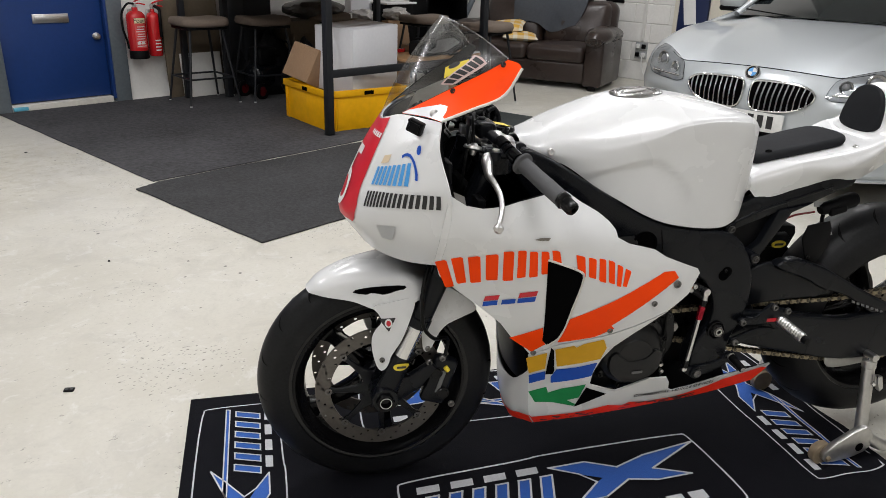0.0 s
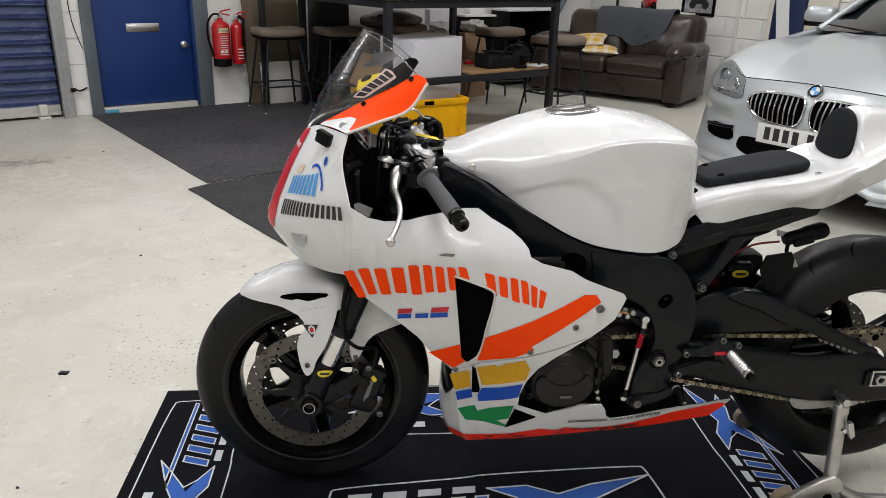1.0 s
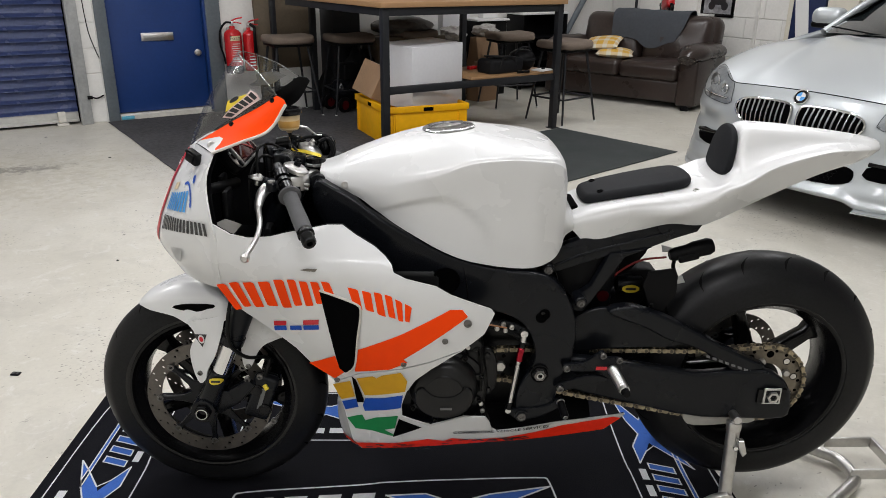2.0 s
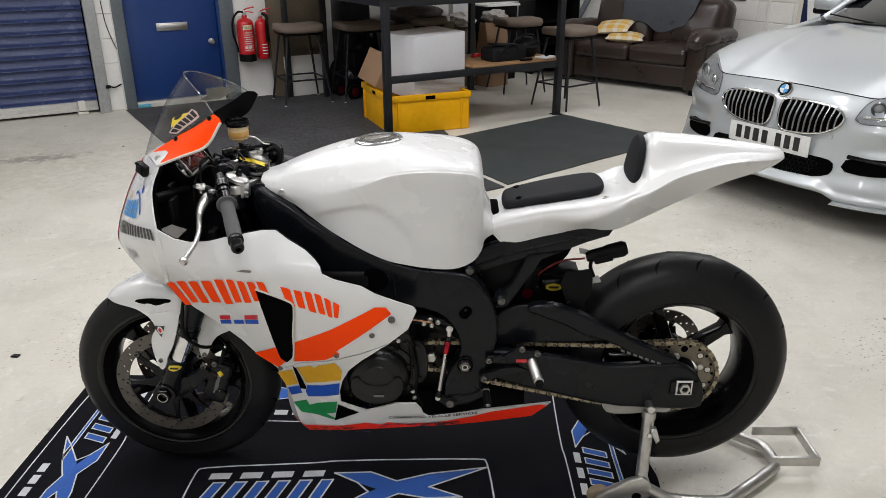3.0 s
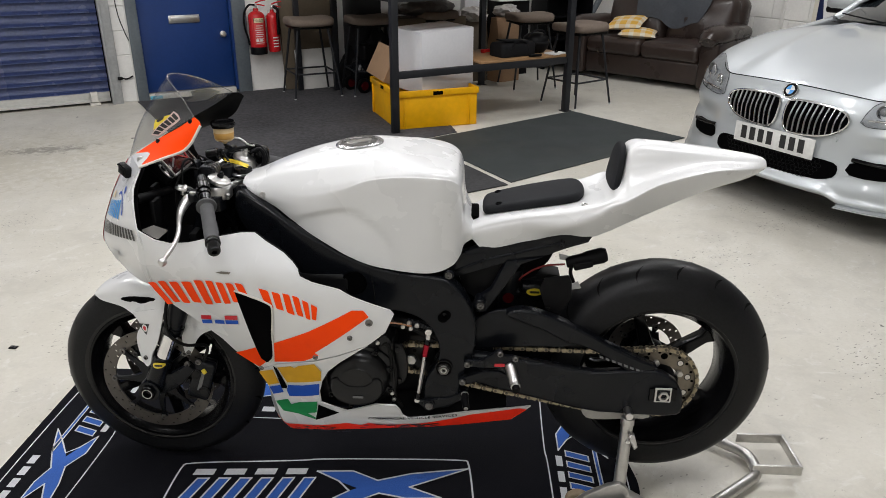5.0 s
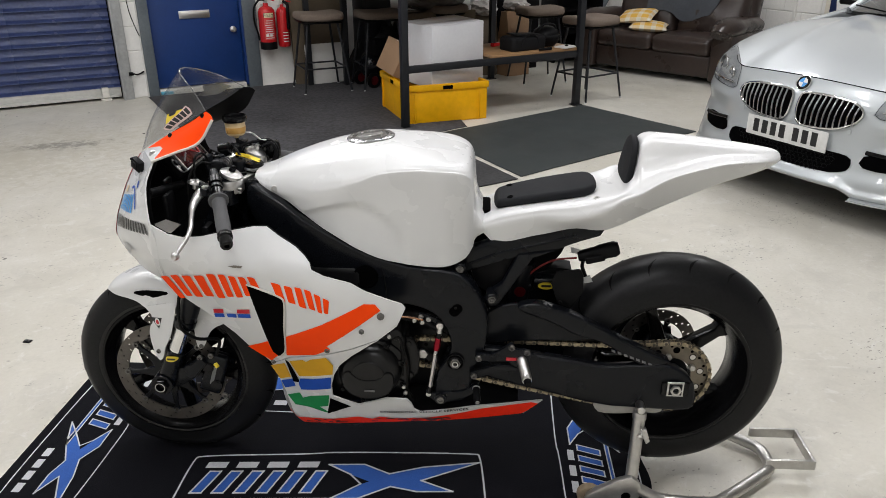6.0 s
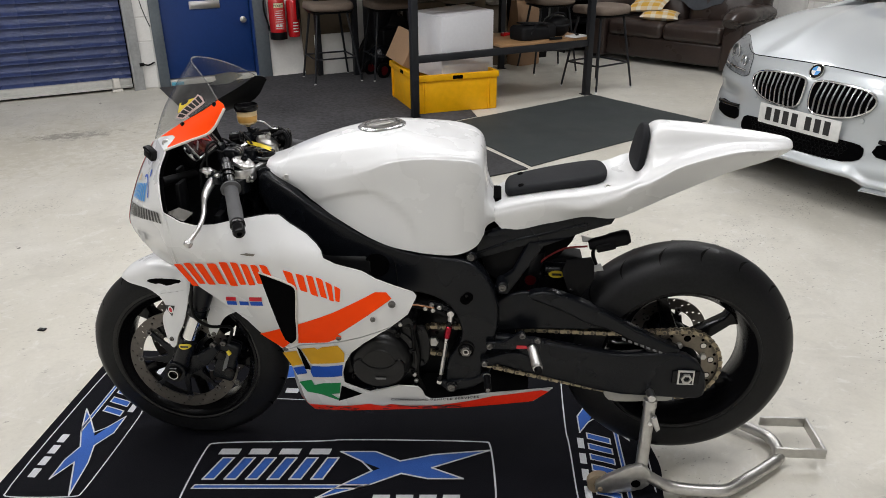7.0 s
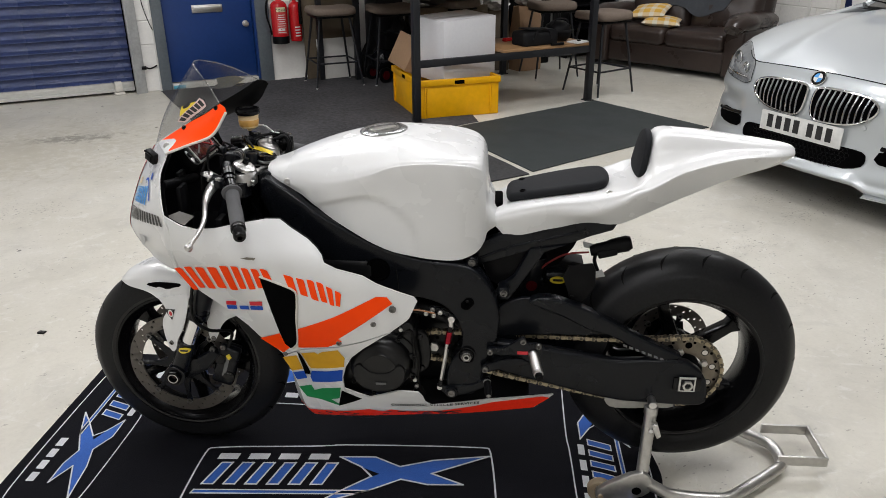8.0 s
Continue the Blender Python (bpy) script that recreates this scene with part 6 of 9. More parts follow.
    if s < 0:
        for k in range(9):
            u = 1.238 + 0.0165 * k
            w = 0.470 - 0.0062 * k
            part("print_bar", slab([(u, w), (u + 0.010, w - 0.0038), (u + 0.0108, w - 0.0105), (u + 0.001, w - 0.007)], -0.1312, -0.1304, "y", 0), FADED, arm)
    part("axle_block", join(slab([(1.378, 0.378), (1.450, 0.378), (1.450, 0.340), (1.378, 0.340)], s * 0.132, s * 0.142, "y", 0.003), ), BLACK_GLOSS, arm)
    ap = part("axle_plate", slab([(1.391, 0.383), (1.435, 0.383), (1.435, 0.339), (1.391, 0.339)], s * 0.141, s * 0.146, "y", 0.002), ALU, arm, "machined axle plate")
    part("plate_recess", slab([(1.396, 0.378), (1.430, 0.378), (1.430, 0.344), (1.396, 0.344)], s * 0.1455, s * 0.1472, "y", 0), BLACK, ap)
    part("axle_nut", lathe([(0.009, -0.005), (0.015, -0.005), (0.015, 0.004), (0.009, 0.004)], 6, "y", (1.413, s * 0.150, 0.361), closed=True), STEEL, ap)
part("swingarm_inner", join(slab([(0.86, 0.36), (1.17, 0.36), (1.175, 0.48), (1.05, 0.50), (0.86, 0.52)], -0.066, -0.058, "y", 0.003), slab([(0.86, 0.36), (1.17, 0.36), (1.175, 0.48), (1.05, 0.50), (0.86, 0.52)], 0.058, 0.066, "y", 0.003)), BLACK, bike)
part("pivot_tube", rod((0.831, -0.10, 0.427), (0.831, 0.10, 0.427), 0.030, 20), BLACK, bike)
part("cross_brace", box(0.10, 0.20, 0.13, (0.93, 0, 0.46), 0.03, 3), BLACK, bike)

# rear sprocket, chain
spr = [ring_plate(0.098, 0.055, -0.003, 0.003, "y", (REAR_X, -0.085, REAR_Z), 64)]
bm = bmesh.new()
teeth = 42
out = []
for k in range(teeth * 2):
    a = math.pi * k / teeth
    r = 0.104 if k % 2 else 0.096
    out.append((REAR_X + r * math.cos(a), REAR_Z + r * math.sin(a)))
spk = part("sprocket", join(*spr, *[slab([out[i], out[(i + 1) % len(out)], out[(i + 2) % len(out)], (REAR_X + 0.09 * math.cos(math.pi * (i + 2) / teeth), REAR_Z + 0.09 * math.sin(math.pi * (i + 2) / teeth)), (REAR_X + 0.09 * math.cos(math.pi * i / teeth), REAR_Z + 0.09 * math.sin(math.pi * i / teeth))], -0.088, -0.082, "y", 0) for i in range(0, teeth * 2, 2)]), TITAN, rear, "worn steel rear sprocket")
for k in range(10):
    a = 2 * math.pi * k / 10 + 0.2
    r = 0.080
    part("lightening_hole", ring_plate(0.0095, 0.0075, -0.0036, 0.0036, "y", (REAR_X + r * math.cos(a), -0.085, REAR_Z + r * math.sin(a)), 16), DARK, spk)
    # pale discs painted as floor seen through the holes, dark ones as shade
    part("hole", lathe([(0, 0), (0.0075, 0)], 16, "y", (REAR_X + r * math.cos(a), -0.0886, REAR_Z + r * math.sin(a))), WHITE_EDGE if k in (0, 9, 1) else DARK, spk)
for k in range(20):
    a = 2 * math.pi * k / 20 + 0.05
    part("hole", lathe([(0, 0), (0.0042, 0)], 12, "y", (REAR_X + 0.0915 * math.cos(a), -0.0886, REAR_Z + 0.0915 * math.sin(a))), DARK, spk)
for k in range(5):
    a = 2 * math.pi * k / 5 + 0.5
    part("sprocket_nut", rod((REAR_X + 0.062 * math.cos(a), -0.088, REAR_Z + 0.062 * math.sin(a)), (REAR_X + 0.062 * math.cos(a), -0.100, REAR_Z + 0.062 * math.sin(a)), 0.009, 6), STEEL, spk)

FS = (0.739, 0.422, 0.042)
fs = part("front_sprocket", ring_plate(0.036, 0.0, -0.094, -0.080, "y", (FS[0], 0, FS[1]), 30), DISC, bike)
part("sprocket_nut", rod((FS[0], -0.105, FS[1]), (FS[0], -0.093, FS[1]), 0.014, 6), STEEL, fs)
for k in range(5):
    a = 2 * math.pi * k / 5
    part("hole", lathe([(0, 0), (0.005, 0)], 12, "y", (FS[0] + 0.027 * math.cos(a), -0.0946, FS[1] + 0.027 * math.sin(a))), DARK, fs)


def chain_path():
    pts = []
    for k in range(25):
        a = radians(85 - 172 * k / 24)
        pts.append((REAR_X + 0.104 * math.cos(a), REAR_Z + 0.104 * math.sin(a)))
    sag = [(1.25, 0.272), (1.07, 0.306), (0.90, 0.342)]
    pts += sag
    for k in range(11):
        a = radians(-78 - 190 * k / 10)
        pts.append((FS[0] + FS[2] * math.cos(a), FS[1] + FS[2] * math.sin(a)))
    pts += [(0.90, 0.463), (1.10, 0.461), (1.25, 0.460)]
    return [Vector((u, -0.087, w)) for u, w in pts]


path = chain_path()
dense = spline(path, 900, closed=True)
steps = [0.0]
for a, b in zip(dense, dense[1:] + dense[:1]):
    steps.append(steps[-1] + (b - a).length)
count = int(steps[-1] / 0.0159) // 2 * 2
joints = []
i = 0
for k in range(count):
    target = steps[-1] * k / count
    while steps[i + 1] < target:
        i += 1
    f = (target - steps[i]) / max(1e-9, steps[i + 1] - steps[i])
    joints.append(dense[i].lerp(dense[(i + 1) % len(dense)], f))
bm, bm_in = bmesh.new(), bmesh.new()
outer = bm
for k in range(count):
    bm = outer if k % 2 else bm_in
    a, b = joints[k], joints[(k + 1) % count]
    d = (b - a).normalized()
    nrm = Vector((-d.z, 0, d.x))
    off = 0.0085 if k % 2 else 0.0062
    for side in (-1, 1):
        prof = [(-0.0065, 0), (-0.004, 0.0058), (0.003, 0.0055), (0.0079, 0.0040), (0.0129, 0.0055), (0.0199, 0.0058), (0.0224, 0)]
        prof = prof + [(x, -z) for x, z in reversed(prof[1:-1])]
        y = a.y + side * off
        f1 = [bm.verts.new(a + d * x + nrm * z + Vector((0, side * off, 0))) for x, z in prof]
        f2 = [bm.verts.new(a + d * x + nrm * z + Vector((0, side * (off - 0.0016), 0))) for x, z in prof]
        bm.faces.new(f1)
        bm.faces.new(list(reversed(f2)))
        for q in range(len(prof)):
            bm.faces.new((f1[q], f2[q], f2[(q + 1) % len(prof)], f1[(q + 1) % len(prof)]))
    ring = [[bm.verts.new(a + d * 0.0042 * math.cos(t) + nrm * 0.0042 * math.sin(t) + Vector((0, yy, 0))) for t in [math.pi * j / 4 for j in range(8)]] for yy in (-0.0105, 0.0105)]
    for j in range(8):
        bm.faces.new((ring[0][j], ring[1][j], ring[1][(j + 1) % 8], ring[0][(j + 1) % 8]))
    bm.faces.new(ring[0])
    bm.faces.new(list(reversed(ring[1])))
chain = part("chain", outer, GOLD, bike, "dull gold drive chain")
part("inner_link", bm_in, paint("dark_chain_steel", (0.11, 0.098, 0.078), 0.42, metal=0.8), chain)
# toe guard and chain paddle
part("chain_guard", slab(chaikin([(1.205, 0.302), (1.300, 0.300), (1.390, 0.292), (1.392, 0.268), (1.33, 0.268), (1.28, 0.262), (1.225, 0.262), (1.207, 0.280)], 1), -0.122, -0.118, "y", 0.001), paint("translucent_grey_plastic", (0.36, 0.35, 0.32), 0.4), bike, "pale grey plastic chain guard")

# -- engine --
eng = part("engine", join(box(0.27, 0.26, 0.28, (0.555, 0, 0.40), 0.04, 3), box(0.20, 0.30, 0.26, (0.50, 0, 0.58), 0.03, 3), box(0.26, 0.12, 0.26, (0.77, 0.01, 0.40), 0.03, 3)), ENGINE, bike, "dark cast engine block")
part("generator_cover", join(lathe([(0, 0.048), (0.045, 0.048), (0.050, 0.044), (0.066, 0.042), (0.072, 0.036), (0.080, 0.030), (0.086, 0.010), (0.086, 0.0)], 48, "y", (0.598, -0.132, 0.392)), slab(chaikin([(0.512, 0.40), (0.535, 0.47), (0.60, 0.487), (0.66, 0.475), (0.70, 0.43), (0.705, 0.36), (0.66, 0.31), (0.58, 0.305), (0.525, 0.33)], 2), -0.142, -0.120, "y", 0.006), slab(chaikin([(0.530, 0.402), (0.548, 0.412), (0.560, 0.398), (0.578, 0.384), (0.620, 0.384), (0.638, 0.398), (0.650, 0.412), (0.667, 0.402), (0.668, 0.365), (0.645, 0.335), (0.598, 0.322), (0.552, 0.335), (0.529, 0.365)], 2), -0.184, -0.166, "y", 0.004), *[slab([(0.598 + r * math.cos(a + da), 0.392 + r * math.sin(a + da)) for r, da in ((0.078, -0.10), (0.097, -0.07), (0.101, 0.0), (0.097, 0.07), (0.078, 0.10))], -0.150, -0.124, "y", 0.003) for a in [k * math.pi / 4.5 + 0.3 for k in range(9)]]), COVER, eng, "black engine cover")
each("cover_bolt", [*[bolt((0.598 + 0.094 * math.cos(a), -0.150, 0.392 + 0.094 * math.sin(a)), (0, -1, 0), 0.0055, 0.006) for a in [k * math.pi / 4.5 + 0.3 for k in range(9)]]], BLACK_GLOSS, eng)
part("print_bar", box(0.028, 0.0015, 0.006, (0.603, -0.1875, 0.355), 0), FADED, eng)
part("sprocket_guard", join(slab(chaikin([(0.686, 0.345), (0.722, 0.360), (0.732, 0.400), (0.728, 0.455), (0.715, 0.480), (0.690, 0.485)], 1), -0.124, -0.106, "y", 0.005), rod((0.708, -0.125, 0.372), (0.708, -0.131, 0.372), 0.007, 12), rod((0.704, -0.125, 0.468), (0.704, -0.131, 0.468), 0.007, 12)), ENGINE, eng, "black guard in front of the sprocket")
part("starter_block", join(box(0.05, 0.10, 0.08, (0.672, -0.085, 0.455), 0.014, 3), rod((0.672, -0.10, 0.505), (0.672, -0.15, 0.505), 0.016, 20), box(0.04, 0.05, 0.12, (0.672, -0.10, 0.36), 0.012), rod((0.650, -0.13, 0.525), (0.650, -0.15, 0.525), 0.010, 12)), ENGINE, eng)
part("hose", join(tube([(0.64, -0.13, 0.545), (0.70, -0.138, 0.552), (0.76, -0.14, 0.535), (0.80, -0.13, 0.50)], 0.007, 8), tube([(0.685, -0.13, 0.47), (0.698, -0.135, 0.40), (0.694, -0.13, 0.33), (0.71, -0.12, 0.28)], 0.008, 8), tube([(0.66, -0.145, 0.49), (0.68, -0.15, 0.50), (0.688, -0.145, 0.46), (0.688, -0.145, 0.38)], 0.004, 8)), HOSE, eng)
each("hose_clip", [*[rod((x, -0.143, z), (x, -0.152, z), 0.006, 10) for x, z in ((0.742, 0.545), (0.690, 0.345), (0.694, 0.325), (0.655, 0.50), (0.722, 0.55))]], STEEL, eng)
part("quick_shift_wire", tube([(0.655, -0.142, 0.556), (0.70, -0.148, 0.560), (0.745, -0.148, 0.552)], 0.0022, 6), paint("copper_wire", (0.35, 0.16, 0.07), 0.4), eng)
part("radiator", slab([(0.405, 0.31), (0.425, 0.31), (0.400, 0.60), (0.380, 0.60)], -0.115, 0.115, "y", 0.004), BLACK_PLASTIC, bike, "black radiator shield")
BFRONT = net(mirrored([
    [(0.352, 0, 0.150), (0.358, 0.035, 0.158), (0.372, 0.055, 0.163), seam(0.388, 0.1685)],
    [(0.332, 0, 0.190), (0.338, 0.045, 0.194), (0.352, 0.068, 0.200), seam(0.3695, 0.206)],
    [(0.322, 0, 0.240), (0.328, 0.050, 0.243), (0.343, 0.078, 0.247), seam(0.361, 0.250)],
    [(0.322, 0, 0.280), (0.327, 0.055, 0.284), (0.338, 0.088, 0.292), seam(0.353, 0.303)],
    [(0.326, 0, 0.290), (0.330, 0.060, 0.297), (0.337, 0.100, 0.325), seam(0.344, 0.360)]]))
bf = part("belly_front", grid_bm(BFRONT, 14, 30, 0.004), WHITE, bike, "white front of the belly pan with a red edge", 50)
part("red_edge", grid_bm(lambda a, b: BFRONT(a * 0.22, b) + Vector((-0.0016, 0, -0.0006)), 5, 30), RED_BELLY, bf)
# black plates added to darken the cockpit where pale floor showed through
part("inner_shroud", join(slab([(0.10, 0.68), (0.12, 0.875), (0.30, 0.865), (0.42, 0.80), (0.42, 0.64)], 0.150, 0.158, "y", 0.003), slab([(0.14, 0.64), (0.15, 0.68), (0.43, 0.68), (0.43, 0.64)], -0.14, 0.158, "y", 0.003)), BLACK_PLASTIC, bike, "black filler plates added in the cockpit")
# black sheet added to fill the dark gap behind the front wheel
GAP_FILL = net(mirrored([[(0.335, 0, 0.300), (0.338, 0.07, 0.305), (0.350, 0.105, 0.315)], [(0.318, 0, 0.42), (0.322, 0.08, 0.42), (0.335, 0.118, 0.42)], [(0.300, 0, 0.52), (0.306, 0.09, 0.52), (0.322, 0.135, 0.52)], [(0.262, 0, 0.62), (0.268, 0.09, 0.62), (0.290, 0.150, 0.62)]]))
part("mud_shield", grid_bm(GAP_FILL, 14, 16, 0.004), BLACK_PLASTIC, bike, "black filler sheet added behind the front wheel")
part("airbox", box(0.30, 0.22, 0.16, (0.52, 0, 0.78), 0.04, 3), BLACK_PLASTIC, bike)
part("inner_brace", join(box(0.02, 0.30, 0.14, (0.20, 0, 0.73), 0.006), box(0.20, 0.28, 0.02, (0.12, 0, 0.70), 0.006), box(0.012, 0.05, 0.12, (0.12, -0.15, 0.83), 0.004), box(0.012, 0.04, 0.10, (0.10, -0.10, 0.86), 0.004), rod((0.09, -0.19, 0.90), (0.12, -0.06, 0.88), 0.012, 12)), BLACK_PLASTIC, bike)

# gear linkage and rear-set
lev = part("gear_rod", join(rod((0.786, -0.143, 0.512), (0.759, -0.150, 0.332), 0.0058, 6), lathe([(0, -0.007), (0.009, -0.007), (0.010, 0), (0.009, 0.007), (0, 0.007)], 16, "y", (0.788, -0.142, 0.535)), rod((0.788, -0.142, 0.535), (0.786, -0.143, 0.505), 0.0075, 12), lathe([(0, -0.005), (0.007, -0.005), (0.007, 0.005), (0, 0.005)], 16, "y", (0.757, -0.148, 0.326))), ALU, bike, "silver gear shift rod")
part("rod_coupler", rod((0.7838, -0.1435, 0.497), (0.7780, -0.1455, 0.462), 0.0085, 14), RED_ANO, lev, "red anodised coupler")
each("rod_end", [rod((0.7862, -0.143, 0.514), (0.7838, -0.1435, 0.498), 0.0078, 14), rod((0.7615, -0.1494, 0.350), (0.7585, -0.150, 0.330), 0.0075, 14)], BLACK_GLOSS, lev)
part("shift_arm", join(slab(chaikin([(0.728, 0.560), (0.736, 0.566), (0.765, 0.558), (0.797, 0.541), (0.792, 0.528), (0.760, 0.538), (0.732, 0.544)], 1), -0.136, -0.126, "y", 0.003)), BLACK, lev)
each("shift_bolt", [bolt((u, -0.136, w), (0, -1, 0), 0.0068, 0.006) for u, w in ((0.738, 0.556), (0.758, 0.549))], STEEL, lev)
gl = part("gear_lever", join(slab(chaikin([(0.748, 0.332), (0.757, 0.340), (0.772, 0.326), (0.800, 0.334), (0.850, 0.336), (0.880, 0.362), (0.895, 0.358), (0.892, 0.342), (0.856, 0.316), (0.800, 0.298), (0.782, 0.298), (0.756, 0.318)], 2), -0.152, -0.140, "y", 0.003), lathe([(0, 0.008), (0.016, 0.008), (0.017, 0), (0.016, -0.008), (0, -0.008)], 24, "y", (0.790, -0.150, 0.315))), BLACK, bike, "black gear lever")
peg = part("lever_peg", rod((0.885, -0.148, 0.352), (0.890, -0.200, 0.338), 0.0095, 16), BLACK_PLASTIC, gl)
part("peg_end", join(rod((0.8895, -0.1975, 0.339), (0.8902, -0.2020, 0.3375), 0.0060, 12)), STEEL, peg)
part("peg_band", rod((0.8852, -0.150, 0.3515), (0.8858, -0.1545, 0.3500), 0.0105, 16), STEEL, peg)
part("lever_pivot", lathe([(0, 0.001), (0.005, 0.001), (0.006, 0.003), (0.010, 0.003), (0.010, -0.004), (0, -0.004)], 20, "y", (0.790, -0.160, 0.315)), BOLT_DARK, gl)
rs = part("rearset_plate", join(
    slab(chaikin([(0.882, 0.461), (0.898, 0.463), (0.925, 0.462), (0.952, 0.478), (0.970, 0.496), (0.982, 0.494), (0.984, 0.478), (1.010, 0.480), (1.026, 0.472), (1.024, 0.440), (1.010, 0.420), (0.988, 0.424), (0.972, 0.442), (0.940, 0.440), (0.900, 0.442), (0.882, 0.446)], 1), -0.162, -0.150, "y", 0.003),
    slab(chaikin([(0.868, 0.405), (0.884, 0.410), (0.930, 0.428), (0.968, 0.432), (1.000, 0.420), (0.980, 0.410), (0.930, 0.404), (0.888, 0.384), (0.868, 0.386)], 1), -0.161, -0.151, "y", 0.003)), BLACK, bike, "black open rear-set plate")
each("rearset_bolt", [*[bolt((x, -0.162, z), (0, -1, 0), 0.0085, 0.008) for x, z in ((0.891, 0.452), (0.879, 0.397), (0.976, 0.487), (1.016, 0.474))]], BOLT_DARK, rs)
part("rearset_label", slab([(0.962, 0.4555), (0.989, 0.4555), (0.989, 0.4465), (0.962, 0.4465)], -0.1632, -0.1624, "y", 0), RED, rs, "small red label")
part("footpeg", join(moved(lathe([(0, 0), (0.013, 0), (0.0135, 0.004)] + [q for k in range(9) for q in ((0.0135, 0.006 + 0.0075 * k), (0.0115, 0.009 + 0.0075 * k), (0.0135, 0.0115 + 0.0075 * k))] + [(0.0125, 0.078), (0.009, 0.080), (0.009, 0.076), (0, 0.076)], 24), Matrix.Translation((1.003, -0.160, 0.448)) @ along((1.003, -0.160, 0.448), (1.016, -0.245, 0.432)))), ALU, rs, "knurled aluminium footpeg")
part("peg_tip", rod((1.0145, -0.236, 0.434), (1.017, -0.250, 0.431), 0.010, 16), BLACK_PLASTIC, rs)

# shock, hugger, tail bracket
part("inner_fender", slab(chaikin([(0.88, 0.60), (0.95, 0.70), (1.08, 0.76), (1.13, 0.73), (1.10, 0.66), (1.02, 0.585), (0.94, 0.56)], 1), 0.012, 0.058, "y", 0.006), BLACK_PLASTIC, bike, "black inner fender")
# near-black block painted as the shaded gap between tank and seat
part("seat_gap", box(0.030, 0.10, 0.026, (0.899, 0, 0.812), 0.006), DARK, bike)
hug = part("hugger", join(slab(chaikin([(0.930, 0.455), (0.915, 0.545), (0.980, 0.592), (1.035, 0.620), (1.100, 0.640), (1.150, 0.630), (1.120, 0.560), (1.085, 0.500), (1.075, 0.440), (1.02, 0.42)], 1), 0.010, 0.075, "y", 0.006), slab([(1.074, 0.640), (1.085, 0.674), (1.146, 0.683), (1.156, 0.664), (1.158, 0.618), (1.138, 0.583), (1.124, 0.564), (1.098, 0.571)], -0.096, -0.090, "y", 0.002)), BLACK_PLASTIC, bike, "black rear hugger")
part("hugger_bolt", bolt((1.099, -0.096, 0.588), (0, -1, 0), 0.006, 0.003), BLACK_GLOSS, hug)
shock = part("rear_shock", join(rod((1.01, 0.0, 0.66), (0.98, 0.0, 0.45), 0.028, 20), rod((1.035, -0.002, 0.604), (1.100, -0.002, 0.604), 0.019, 20), rod((1.000, -0.005, 0.585), (1.030, -0.005, 0.592), 0.016, 16)), BLACK, bike)
part("shock_label", slab([(1.068 + 0.022 * math.cos(2 * math.pi * k / 18), 0.597 + 0.0105 * math.sin(2 * math.pi * k / 18)) for k in range(18)], -0.0226, -0.0205, "y", 0), YEL_LABEL, shock, "yellow oval label")
part("label_bar", box(0.026, 0.0012, 0.006, (1.068, -0.0233, 0.597), 0), BLACK_VINYL, shock)
part("shock_knob", lathe([(0, 0.010), (0.015, 0.010), (0.016, 0.006), (0.016, -0.010), (0, -0.010)], 20, "y", (0.998, -0.018, 0.580)), RED_ANO_DARK, shock, "red anodised adjuster knob")
part("shock_hose", tube([(1.000, -0.015, 0.600), (1.035, -0.020, 0.643), (1.085, -0.026, 0.676), (1.142, -0.040, 0.690)], 0.0028, 8), RED_HOSE, shock, "red hose")
tb = part("tail_bracket", join(moved(lathe([(0, 0), (0.012, 0), (0.016, 0.010), (0.017, 0.045), (0.020, 0.058), (0.021, 0.095), (0.016, 0.106), (0, 0.108)], 20), Matrix.Translation((1.143, -0.055, 0.700)) @ along((1.143, -0.055, 0.700), (1.249, -0.055, 0.728))), moved(box(0.050, 0.014, 0.020, (0, 0, 0), 0.005, 3), Matrix.Translation((1.185, -0.070, 0.702)) @ Matrix.Rotation(radians(-15), 4, "Y")), tube([(1.158, -0.055, 0.698), (1.156, -0.055, 0.672), (1.166, -0.055, 0.645)], 0.005, 8)), BLACK_PLASTIC, bike, "black rear connector bracket")
part("bracket_plate", slab([(1.122, 0.726), (1.152, 0.718), (1.148, 0.707), (1.126, 0.709)], -0.054, -0.050, "y", 0.001), GALV, tb)
part("small_tab", slab([(1.150, 0.640), (1.175, 0.655), (1.185, 0.635), (1.160, 0.630)], -0.070, -0.066, "y", 0.001), GALV, tb)

